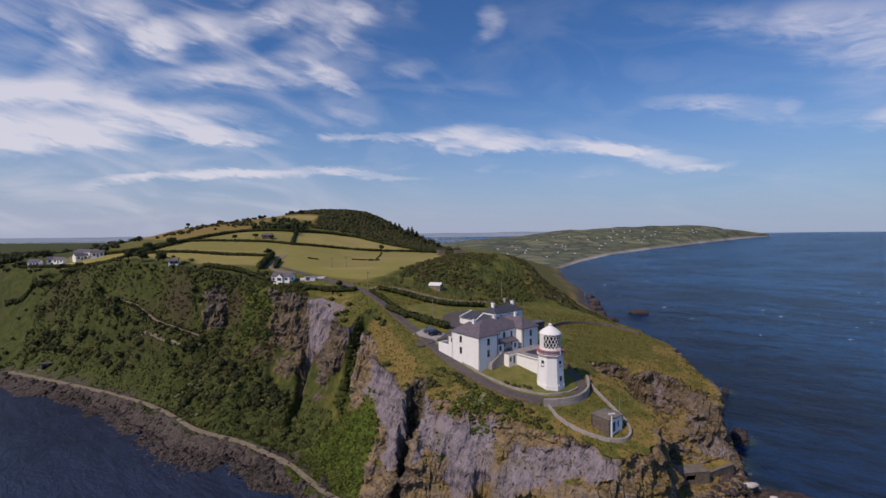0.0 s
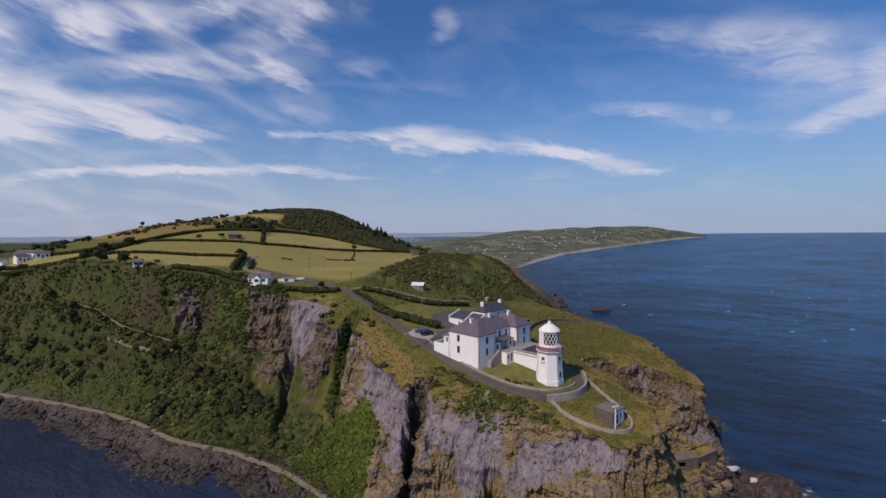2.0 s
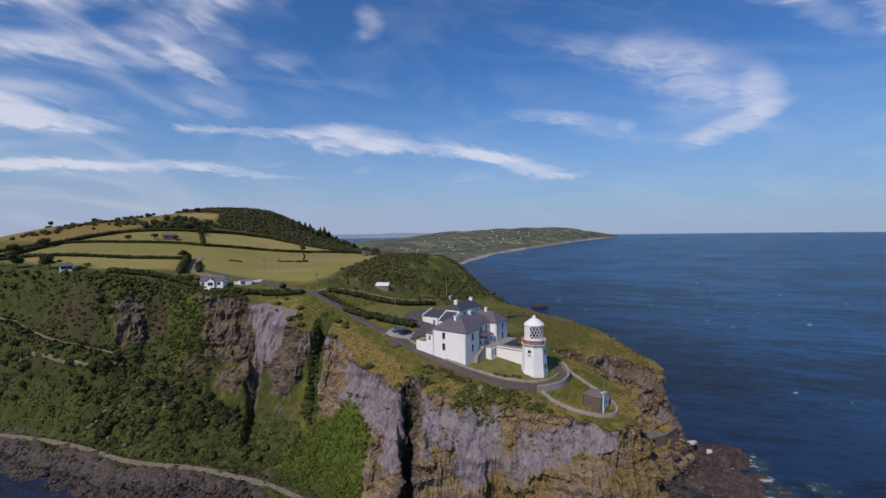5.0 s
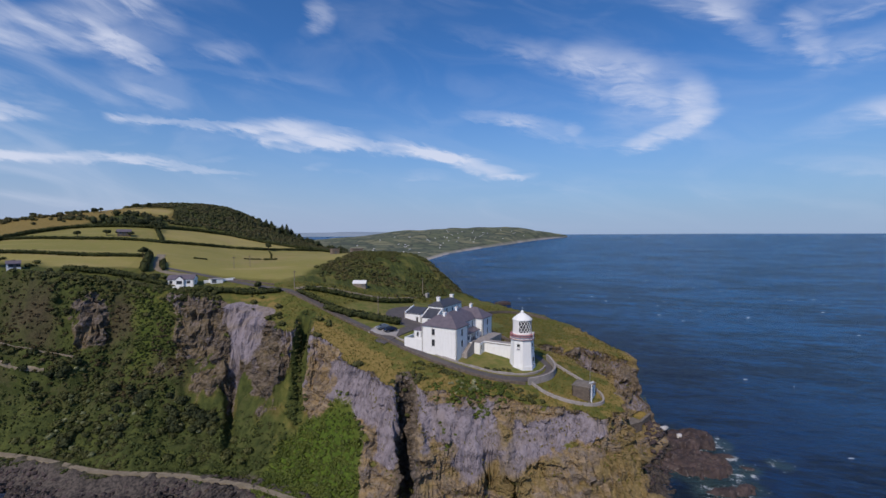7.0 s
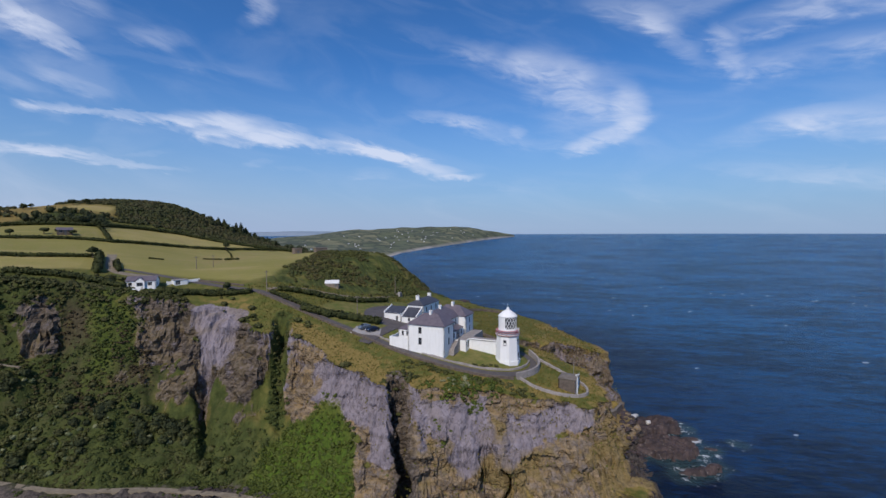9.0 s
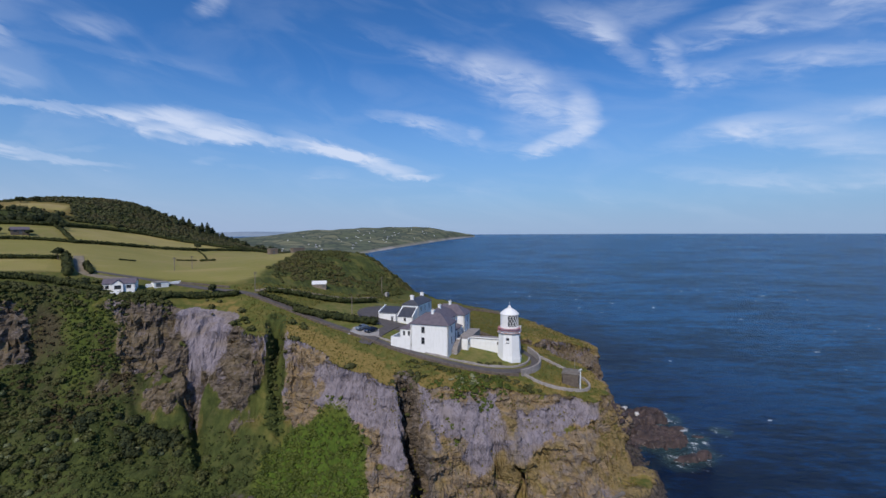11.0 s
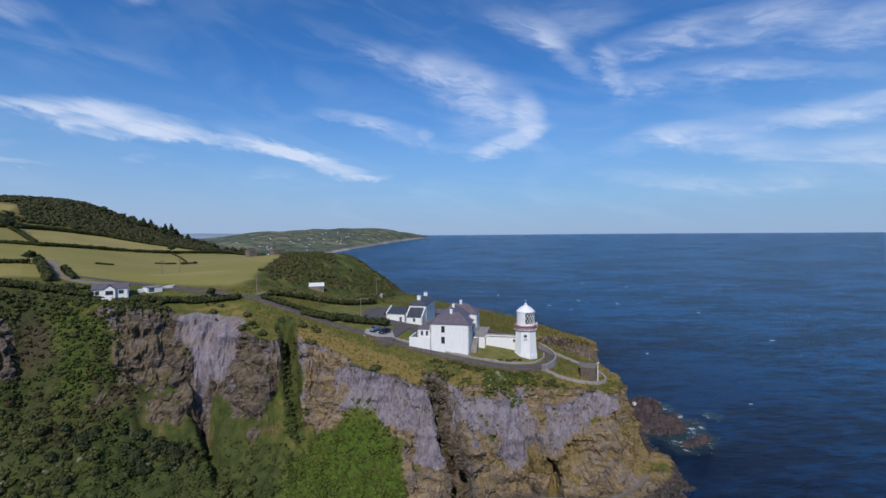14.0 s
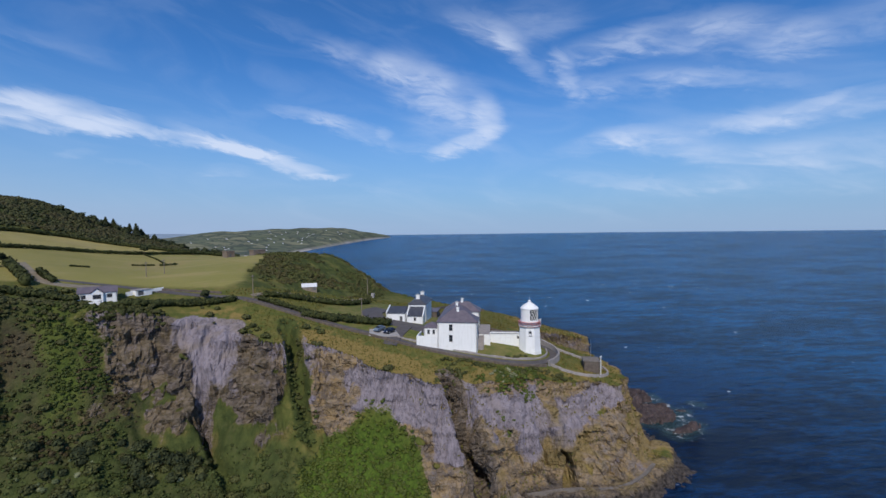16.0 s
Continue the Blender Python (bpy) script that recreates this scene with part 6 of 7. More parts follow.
barn()
M_BRICKY = surface("weathered_brick_concrete", mottled((0.17, 0.13, 0.10), (0.24, 0.19, 0.15), 0.8, 5.0, (0.1, 0.08, 0.06)), 0.95, 0.03, 4)
for x, y, w, d, a in ((5.5, 275, 4.2, 4.0, 10), (16.5, 266, 6.4, 4.2, 5)):
    b = thing("bunker", pose(x, y, gz(x, y), 0, 0, a), "square brown wartime bunker with a dark opening", "bunker", "bunkers on the ridge")
    wall(b, -w / 2, -d / 2, 0, w, 3.0, low=-1.5, material=M_BRICKY, doors=[(w / 2 - 0.6, w / 2 + 0.6, 0.2, 2.0)])
    part("side_wall", boxes((-w / 2, -w / 2 + 0.4, -d / 2 + 0.4, d / 2, -1.5, 3.0), (w / 2 - 0.4, w / 2, -d / 2 + 0.4, d / 2, -1.5, 3.0), (-w / 2 + 0.4, w / 2 - 0.4, d / 2 - 0.4, d / 2, -1.5, 3.0)), M_BRICKY, b)
    part("roof", boxes((-w / 2 - 0.2, w / 2 + 0.2, -d / 2 - 0.2, d / 2 + 0.2, 3.0, 3.35)), M_BRICKY, b)


def small_house(x, y, a, w, d, e, r, label, z=None, stone=False, group="houses of the village"):
    h = thing("house", pose(x, y, gz(x, y) if z is None else z, 0, 0, a), label, "house", group)
    m = M_STONE if stone else M_WHITE
    wall(h, -w / 2, -d / 2, 0, w, e, [(w * 0.15, w * 0.15 + 1.1, 0.9, 2.1), (w * 0.7, w * 0.7 + 1.1, 0.9, 2.1)], material=m, doors=[(w * 0.45, w * 0.45 + 0.9, 0, 2.0)])
    part("side_wall", boxes((-w / 2, -w / 2 + 0.4, -d / 2 + 0.4, d / 2, -2, e), (w / 2 - 0.4, w / 2, -d / 2 + 0.4, d / 2, -2, e), (-w / 2 + 0.4, w / 2 - 0.4, d / 2 - 0.4, d / 2, -2, e)), m, h)
    for u in (-w / 2, w / 2 - 0.4):
        part("gable", polyhedron([(u, -d / 2, e), (u, d / 2, e), (u, 0, e + r), (u + 0.4, -d / 2, e), (u + 0.4, d / 2, e), (u + 0.4, 0, e + r)], [(0, 1, 2), (5, 4, 3), (0, 3, 4, 1), (1, 4, 5, 2), (2, 5, 3, 0)]), m, h)
    part("roof", gable_roof(-w / 2, w / 2, -d / 2, d / 2, e, r, 0.2), M_SLATE, h)
    return h


b = thing("picnic_shelter", pose(-172, 204.5, gz(-172, 204.5), 0, 0, 25), "small grey shelter on the grass above the shore", "shelter")
part("wall", boxes((-2.2, 2.2, 0.9, 1.2, -1, 1.8), (-2.2, -1.9, -1.0, 0.9, -1, 1.8), (1.9, 2.2, -1.0, 0.9, -1, 1.8)), M_CONCRETE, b)
part("roof", boxes((-2.4, 2.4, -1.2, 1.4, 1.8, 2.0)), M_SLATE, b)
small_house(-112, 197, 20, 3.4, 2.8, 2.0, 1.0, "tiny pale rendered hut at the field edge", group="")
small_house(-96, 266, 10, 5.5, 3.2, 2.0, 1.1, "grey stone farmhouse under the hill", stone=True, group="")
for k, (x, y, a, w, e) in enumerate(((-224, 262, 15, 5.5, 2.8), (-217, 265, 40, 5, 2.6), (-210, 262, -10, 7, 2.2), (-204, 268, 20, 5, 3.4), (-200, 263, 60, 6, 2.6), (-196, 267, 0, 7, 3.0), (-191, 264, 30, 6, 2.6), (-207, 274, 0, 5, 3.0))):
    small_house(x, y, a, w, 3.6, e, 1.4, "white village house with a slate roof among trees")


# ---- rocks ----
def cube_sphere(n):
    """Unit sphere from a cube with n by n quads a side."""
    pts, quads, index = [], [], {}
    for ax in range(3):
        for sgn in (-1, 1):
            for i in range(n + 1):
                for j in range(n + 1):
                    p = [0, 0, 0]
                    p[ax], p[(ax + 1) % 3], p[(ax + 2) % 3] = sgn, 2 * i / n - 1, 2 * j / n - 1
                    key = tuple(round(v * n) for v in p)
                    if key not in index:
                        index[key] = len(pts)
                        pts.append(np.array(p) / np.linalg.norm(p))
            for i in range(n):
                for j in range(n):
                    q = []
                    for di, dj in ((0, 0), (1, 0), (1, 1), (0, 1)):
                        p = [0, 0, 0]
                        p[ax], p[(ax + 1) % 3], p[(ax + 2) % 3] = sgn, 2 * (i + di) / n - 1, 2 * (j + dj) / n - 1
                        q.append(index[tuple(round(v * n) for v in p)])
                    quads.append(q if sgn > 0 else q[::-1])
    return np.array(pts), np.array(quads)


def rock(x, y, z, sx, sy, sz, a, seed, label, material=None, n=34):
    p, q = cube_sphere(n)
    r = 0.62 + 0.75 * fbm(p[:, 0] * 1.7 + seed, p[:, 1] * 1.7, p[:, 2] * 1.7, 4, seed)
    r = r + 0.42 * (fbm(p[:, 0] * 5, p[:, 1] * 5, p[:, 2] * 12 + seed, 4, seed + 9) - 0.5)
    p = p * r[:, None] * np.array([sx, sy, sz])
    me = bpy.data.meshes.new("sea_rock")
    fill(me, p, q)
    me.materials.append(material or M_SEAROCK)
    ob = tagged(new("sea_rock", me), label, "rock", "rocks off the point")
    ob.matrix_world = pose(x, y, z, 0, 0, a)
    return ob


wet = "low dark wet rock awash in the sea"
def reef(ring, top, seed, label):
    """A wave-cut platform: tilted beds that break off in steps at the edge."""
    ring_x, ring_y = np.array(ring).T
    cx, cy = ring_x.mean(), ring_y.mean()
    xs, ys = np.arange(ring_x.min() - 2.5, ring_x.max() + 2.5, 0.28), np.arange(ring_y.min() - 2.5, ring_y.max() + 2.5, 0.28)
    x, y = np.meshgrid(xs, ys)
    coarse, small = fbm(x * 0.22, y * 0.22, x * 0 + seed, 4, seed), fbm(x * 0.8, y * 0.8, x * 0 + seed, 4, seed + 5)
    mask = soft_ring(x + (coarse - 0.5) * 5 + (small - 0.5) * 2, y + (small - 0.5) * 3, ring, 0.9)
    tilt = (x - cx) * 0.10 - (y - cy) * 0.16
    bed = np.floor((coarse * 7 + tilt + small * 1.2) * 1.6) / 1.6 - coarse * 3.5
    joint = smooth(0.06, 0.0, np.abs(fbm(x * 0.35 + y * 0.3, y * 0.1, x * 0 + seed, 3, seed + 8) - 0.5))
    z = -1.6 + mask * (1.6 + top * (0.35 + 0.75 * coarse) + 0.36 * bed + 1.5 * (small - 0.5) - 0.8 * joint)
    me = grid_mesh("reef", xs - cx, ys - cy, np.c_[(x - cx).ravel(), (y - cy).ravel(), z.ravel()])
    me.materials.append(M_SEAROCK)
    ob = tagged(new("reef", me), label, "rock", "rocks off the point")
    ob.matrix_world = pose(cx, cy, SEA)


def whitecaps(count=120, seed=31):
    """Short frayed flecks of foam on the crests of the open water."""
    rng = np.random.default_rng(seed)
    x, y = rng.uniform(70, 620, count * 3), rng.uniform(-120, 620, count * 3)
    far = (line_distance(x, y, FOOT) > 25) & ~inside(x, y, FOOT) & (fbm(x * 0.012, y * 0.012, x * 0, 3, seed) > 0.47)
    x, y = x[far][:count], y[far][:count]
    pts, quads = [], []
    for px, py, size in zip(x, y, rng.uniform(0.35, 0.95, len(x)) ** 1.8):
        a = radians(-40) + rng.normal(0, 0.25)
        z = float(sea_level(px, py))
        wide = rng.uniform(0.35, 1.0, 5) * np.array([0.35, 0.9, 1.0, 0.8, 0.3]) * size * 0.34
        for k in range(5):
            u, bow = (k / 2 - 1) * size * 1.3, rng.normal(0, 0.08)
            for v in (bow - wide[k], bow + wide[k]):
                pts.append((px + u * math.cos(a) - v * math.sin(a), py + u * math.sin(a) + v * math.cos(a), z + 0.05 + 0.12 * (v > bow)))
        n0 = len(pts) - 10
        quads += [(n0 + 2 * k, n0 + 2 * k + 2, n0 + 2 * k + 3, n0 + 2 * k + 1) for k in range(4)]
    me = bpy.data.meshes.new("whitecaps")
    fill(me, pts, np.array(quads))
    me.materials.append(M_FOAM)
    return tagged(new("whitecaps", me), "small white flecks of foam on the choppy sea", "foam", kind="stuff")


whitecaps()
platform = "dark brown layered rock platform at the foot of the cliff"
reef([(60, 103), (66, 98), (76, 94.5), (81.5, 92.7), (85.5, 95.5), (87, 99), (85, 102.5), (79, 106.5), (70, 110), (62, 112)], 1.3, 3, platform)
reef([(58, 99), (58.5, 91), (62, 84.6), (68, 82), (74, 82), (77.8, 86), (76, 91), (72, 96.5), (64, 99)], 0.9, 7, platform)
reef([(56.5, 79.4), (58.5, 76.4), (66.8, 74.2), (71.5, 74.4), (70, 76.8), (65, 77.8), (61, 79.8)], 0.5, 11, wet)
for k, (x, y, sx, sy, sz, a) in enumerate(((80.2, 88.6, 2.2, 1.1, 0.9, -40), (79.3, 82, 1.9, 0.9, 0.5, -55), (116, 174.5, 2.2, 1.3, 1.5, 60), (92.5, 134, 5.0, 2.4, 2.9, 60))):
    rock(x, y, SEA - 0.2, sx, sy, sz, a, 100 + k, wet)
for k, (x, y) in enumerate(((72.7, 102.9), (76.4, 100.2))):
    rock(x, y, max(gz(x, y), SEA + 1.5) + 0.35, 2.2 - k, 0.9 - 0.2 * k, 0.55, 20 * k, 130 + k, "white lichen-stained boulder on the rock platform", M_GUANO, 8)
for k, (x, y) in enumerate(((140, 372), (146, 392), (133, 345), (152, 410), (164, 346), (128, 318), (160, 440))):
    rock(x, y, SEA, 6 + k % 3, 4, 3, 40 * k, 150 + k, "dark rock at the far shore", None, 10)


def ruined_shelter():
    x, y = 57.0, 101.6
    s = thing("ruined_shelter", pose(x, y, 1.6, 0, 0, 4), "ruined concrete shelter with two dark openings", "ruin")
    # front wall takes the darker stone, which puts its shade into the colour
    part("wall", wall_panel(8.0, 2.2, [(0.8, 1.6, 0.2, 1.5), (2.2, 4.6, 0.3, 1.6)], 0.4, -6.0), M_STONE, s).matrix_local = pose(-4, -1.6, 0)
    part("back_wall", boxes((-4, 4, 1.2, 1.6, -4, 2.2), (-4, -3.6, -1.2, 1.2, -6, 2.2), (3.6, 4, -1.2, 1.2, -6, 2.2)), M_OLD, s)
    part("roof", boxes((-4.1, 4.1, -1.7, 1.7, 2.2, 2.4), bevel=0.04), M_OLD, s)
    w = thing("terrace_wall", pose(66.4, 104.2, 1.0, 0, 0, 22), "low weathered concrete retaining wall beside the shelter", "wall")
    part("wall", boxes((-4.4, 4.5, -0.3, 0.3, -8, 1.4), bevel=0.06), M_STONE, w)
    part("coping", boxes((-4.4, 4.6, -0.4, 0.4, 1.4, 1.6), bevel=0.03), M_OLD, w)


ruined_shelter()


# ---- many small pieces in one mesh ----
def scatter(x0, x1, y0, y1, count, keep, seed):
    """Random places in a rectangle where keep(x, y) holds."""
    rng = np.random.default_rng(seed)
    x, y = rng.uniform(x0, x1, count), rng.uniform(y0, y1, count)
    ok = keep(x, y, rng)
    return x[ok], y[ok], rng


CORE_P, CORE_Q = cube_sphere(2)


def leaf_mesh(name, centres, radii, leaves, leaf, seed, flat=0.8, core=0.78):
    """Bushes: a rough heart and a shell of small leaf clumps."""
    rng = np.random.default_rng(seed)
    c, r = np.asarray(centres, float), np.asarray(radii, float)
    n = len(c)
    rr = np.c_[r, r, r * flat]
    jit = 1 + rng.uniform(-0.22, 0.22, (n, len(CORE_P), 1))
    cv = (CORE_P[None] * jit * rr[:, None] * core + c[:, None]).reshape(-1, 3)
    cq = (CORE_Q[None] + (np.arange(n) * len(CORE_P))[:, None, None]).reshape(-1, 4)
    per = np.maximum(6, (leaves * (r / r.mean()) ** 2).astype(int))
    own = np.repeat(np.arange(n), per)
    m = len(own)
    d = rng.normal(size=(m, 3))
    d[:, 2] = np.abs(d[:, 2]) * 0.9 - 0.15
    d /= np.linalg.norm(d, axis=1)[:, None]
    p = c[own] + d * rr[own] * rng.uniform(0.72, 1.12, (m, 1))
    a = np.cross(d, rng.normal(size=(m, 3)))
    a /= np.linalg.norm(a, axis=1)[:, None] + 1e-9
    b = np.cross(d + 0.5 * rng.normal(size=(m, 3)), a)
    b /= np.linalg.norm(b, axis=1)[:, None] + 1e-9
    size = leaf * rng.uniform(0.6, 1.4, (m, 1))
    lv = np.stack([p - a * size, p - b * size * 0.7, p + a * size, p + b * size * 0.7], 1).reshape(-1, 3)
    lq = np.arange(4 * m).reshape(-1, 4) + len(cv)
    me = bpy.data.meshes.new(name)
    fill(me, np.r_[cv, lv], np.r_[cq, lq])
    return me


def stuff(name, me, material, label, category):
    me.materials.append(material)
    return tagged(new(name, me), label, category, kind="stuff")


def bushes(name, xy, radii, leaves, leaf, material, label, category, seed, flat=0.8, sink=0.3):
    x, y = xy
    z = ground_height(x, y) + radii * (flat - sink)
    return stuff(name, leaf_mesh(name, np.c_[x, y, z], radii, leaves, leaf, seed, flat), material, label, category)


def in_zone(x, y, rings, edge=2.0):
    return np.maximum.reduce([soft_ring(x, y, r, edge) for r in rings])


def slope_keep(x, y, rng):
    s, dc, df, in_c, in_f = coast_share(x, y)
    clear = (line_distance(x, y, SLOPE_PATH) > 1.7) & (df > 6) & (line_distance(x, y, SHORE_PATH) > 2.5)
    thick = 0.10 + 0.55 * in_zone(x, y, THICKETS, 3.0)
    bare = in_zone(x, y, [COVE, OUTCROP, *HEATHER], 1.5) > 0.4
    return in_f & ~in_c & (s > 0.2) & clear & ~bare & ((x < -64) | (s < 0.62)) & (rng.uniform(0, 1, len(x)) < thick)


def cover_keep(x, y, rng):
    s, dc, df, in_c, in_f = coast_share(x, y)
    bare = in_zone(x, y, [COVE, OUTCROP, IVY, *HEATHER], 1.0) > 0.5
    return in_f & ~in_c & (s > 0.12) & (df > 4) & ~bare & ((x < -62) | (s < 0.64) | (line_distance(x, y, RAVINE) < 2.4)) & (line_distance(x, y, SLOPE_PATH) > 0.9) & (line_distance(x, y, SHORE_PATH) > 1.2) & (soft_ring(x, y, BRAMBLE, 1.0) < 0.3)


x, y, rng = scatter(-210, -40, 120, 260, 9000, slope_keep, 1)
bushes("scrub", (x, y), rng.uniform(0.45, 1.3, len(x)) * rng.uniform(0.8, 1.3, len(x)), 60, 0.26, M_SHRUB, "dense dark green scrub on the bay slope", "scrub", 2)
x, y, rng = scatter(-200, -48, 130, 250, 5200, lambda x, y, rng: slope_keep(x, y, rng) & (in_zone(x, y, THICKETS, 2.0) > 0.5) & (fbm(x * 0.09, y * 0.09, x * 0, 3, 78) > 0.5), 53)
bushes("thicket", (x, y), rng.uniform(1.0, 1.9, len(x)), 90, 0.32, M_WOODS, "tall dark thickets on the bay slope", "scrub", 54, 0.85)
x, y, rng = scatter(-200, -30, 112, 250, 52000, cover_keep, 3)
bushes("bracken", (x, y), rng.uniform(0.2, 0.46, len(x)), 9, 0.22, M_BRACKEN, "low green bracken and brambles on the bay slope", "scrub", 4, 0.6)
x, y, rng = scatter(-190, -56, 150, 240, 9000, lambda x, y, rng: cover_keep(x, y, rng) & (coast_share(x, y)[0] > 0.5 + 0.3 * fbm(x * 0.1, y * 0.1, x * 0, 3, 69) - 0.1) & (rng.uniform(0, 1, len(x)) < 0.75), 71)
bushes("gorse", (x, y), rng.uniform(0.3, 0.8, len(x)), 22, 0.22, M_GORSE, "dark olive gorse on the upper slope", "gorse", 72, 0.7)
x, y, rng = scatter(-112, -50, 174, 198, 2600, lambda x, y, rng: line_distance(x, y, [(-108, 192), (-92, 188.5), (-75, 184.5), (-60, 181.2), (-52, 178.5)]) < 1.6 + rng.uniform(-0.8, 1.0, len(x)), 81)
bushes("scrub", (x, y), rng.uniform(0.4, 0.9, len(x)), 34, 0.24, M_SHRUB, "dark scrub overhanging the top of the bay slope", "scrub", 82, 0.7)
x, y, rng = scatter(-114, -58, 162, 196, 3400, lambda x, y, rng: in_zone(x, y, HEATHER, 2.0) > rng.uniform(0.2, 0.8, len(x)), 65)
bushes("heather", (x, y), rng.uniform(0.25, 0.6, len(x)), 14, 0.2, M_HEATHER, "brown heather and dead bracken on the upper slope", "heather", 66, 0.6)
x, y, rng = scatter(-80, -60, 164, 190, 1500, lambda x, y, rng: soft_ring(x, y, IVY, 2.0) > rng.uniform(0.2, 0.8, len(x)), 67)
bushes("brambles", (x, y), rng.uniform(0.28, 0.6, len(x)), 26, 0.2, M_IVY, "bright green ivy and brambles between the crags", "brambles", 68, 0.6)
x, y, rng = scatter(-42, -15, 103, 144, 3400, lambda x, y, rng: soft_ring(x, y, BRAMBLE, 1.5) > rng.uniform(0.2, 0.8, len(x)), 5)
bushes("brambles", (x, y), rng.uniform(0.28, 0.6, len(x)), 26, 0.2, M_BRAMBLE, "bright green bramble thicket under the buttress", "brambles", 6, 0.6)
x, y, rng = scatter(-36, -18, 134, 155, 520, lambda x, y, rng: line_distance(x, y, RAVINE) < 2.6 + rng.uniform(-1, 1, len(x)), 51)
bushes("brambles", (x, y), rng.uniform(0.35, 0.8, len(x)), 26, 0.22, M_BRACKEN, "green scrub filling the ravine between the buttresses", "scrub", 52, 0.6)
x, y, rng = scatter(-15, 128, 180, 330, 14000, lambda x, y, rng: ((soft_ring(x, y, MOUND, 3.0) > rng.uniform(0.2, 0.9, len(x))) & (fbm(x * 0.08, y * 0.08, x * 0, 3, 57) + rng.uniform(-0.08, 0.08, len(x)) > 0.42)) & (np.hypot(x - 0.2, y - 186.5) > 4.5) & inside(x, y, FOOT), 7)
bushes("gorse", (x, y), rng.uniform(0.35, 0.75, len(x)) * rng.uniform(0.8, 1.6, len(x)), 20, 0.3, M_MOUND, "dark green gorse and heather covering the mound", "gorse", 8, 0.6)
x, y, rng = scatter(44, 128, 182, 330, 7000, lambda x, y, rng: inside(x, y, FOOT) & ~inside(x, y, CREST) & (line_distance(x, y, FOOT) > 6) & (soft_ring(x, y, MOUND, 3.0) < 0.6), 45)
bushes("bracken", (x, y), rng.uniform(0.25, 0.7, len(x)), 9, 0.3, M_BRACKEN, "low green bracken on the slope above the sea", "scrub", 46, 0.6)
x, y, rng = scatter(-420, -170, 236, 520, 2200, lambda x, y, rng: inside(x, y, CREST) & ((x < -232) | (y > 280)) & (soft_ring(x, y, HILLSIDE, 3.0) < 0.3) & (rng.uniform(0, 1, len(x)) < smooth(0.45, 0.55, fbm(x * 0.03, y * 0.03, x * 0, 3, 58))), 47)
bushes("woodland", (x, y), rng.uniform(1.2, 2.6, len(x)), 26, 0.6, M_WOODS, "scattered dark trees round the village", "woods", 48, 1.0, 0.2)
x, y, rng = scatter(-130, 45, 295, 455, 12000, lambda x, y, rng: soft_ring(x, y, WOODS, 4.0) > rng.uniform(0.2, 0.8, len(x)), 9)
bushes("woodland", (x, y), rng.uniform(0.6, 1.2, len(x)) * rng.uniform(0.8, 1.3, len(x)), 14, 0.45, M_HILLWOOD, "close dark green woodland and heath over the hill top", "woods", 10, 0.75, 0.35)
x, y, rng = scatter(-126, 36, 295, 385, 620, lambda x, y, rng: ((line_distance(x, y, [(-45, 372), (-20, 364), (8, 352), (24, 330)]) < 9) | (soft_ring(x, y, COPSE, 3.0) > 0.5)) & (rng.uniform(0, 1, len(x)) < 0.75), 59)
bushes("woodland", (x, y), rng.uniform(1.3, 2.4, len(x)), 44, 0.5, M_WOODS, "taller dark trees along the edge of the hill wood", "woods", 60, 1.0, 0.2)
x, y, rng = scatter(-178, -118, 290, 345, 500, lambda x, y, rng: (soft_ring(x, y, HILLSIDE, 3.0) > 0.5) & (fbm(x * 0.06, y * 0.06, x * 0, 3, 62) > 0.56), 63)
bushes("hillside_scrub", (x, y), rng.uniform(0.6, 1.4, len(x)), 24, 0.4, M_HILLWOOD, "scattered thorn scrub on the bracken hillside", "scrub", 64, 0.8, 0.3)


def crest_keep(x, y, rng):
    s, dc, df, in_c, in_f = coast_share(x, y)
    road = line_distance(x, y, ROAD) > 3.5
    return in_c & (dc < 13) & road & (rng.uniform(0, 1, len(x)) < smooth(0.42, 0.6, fbm(x * 0.12, y * 0.12, x * 0, 3, 91))) & (line_distance(x, y, [(-70, 186), (-45, 190)]) > 6)


x, y, rng = scatter(-240, -14, 112, 290, 3600, crest_keep, 11)
bushes("clifftop_scrub", (x, y), rng.uniform(0.45, 1.3, len(x)), 44, 0.28, M_SHRUB, "low scrub along the cliff top", "scrub", 12, 0.7)


def rim_keep(x, y, rng):
    s, dc, df, in_c, in_f = coast_share(x, y)
    return in_c & (dc < 12) & (line_distance(x, y, ROAD) > 2.6) & (rng.uniform(0, 1, len(x)) < smooth(0.45, 0.62, fbm(x * 0.16, y * 0.16, x * 0, 3, 95)))


x, y, rng = scatter(-12, 22, 92, 122, 900, rim_keep, 13)
bushes("rim_scrub", (x, y), rng.uniform(0.25, 0.75, len(x)), 30, 0.2, M_SHRUB, "small green bushes on the cliff brow", "scrub", 14, 0.7)
x, y, rng = scatter(-2, 16, 97.5, 108, 420, lambda x, y, rng: (line_distance(x, y, ROAD) > 2.6) & (fbm(x * 0.25, y * 0.25, x * 0, 2, 61) > 0.42), 49)
bushes("brambles", (x, y), rng.uniform(0.3, 0.6, len(x)), 24, 0.2, M_BRAMBLE, "green bramble patch below the lane wall", "brambles", 50, 0.6)
x, y, rng = scatter(3, 10, 101, 107, 16, lambda x, y, rng: line_distance(x, y, ROAD) > 3.0, 15)
bushes("elder", (x, y), rng.uniform(0.4, 0.7, len(x)), 36, 0.13, M_BLOSSOM, "white-flowering elder below the lane wall", "shrub", 16)
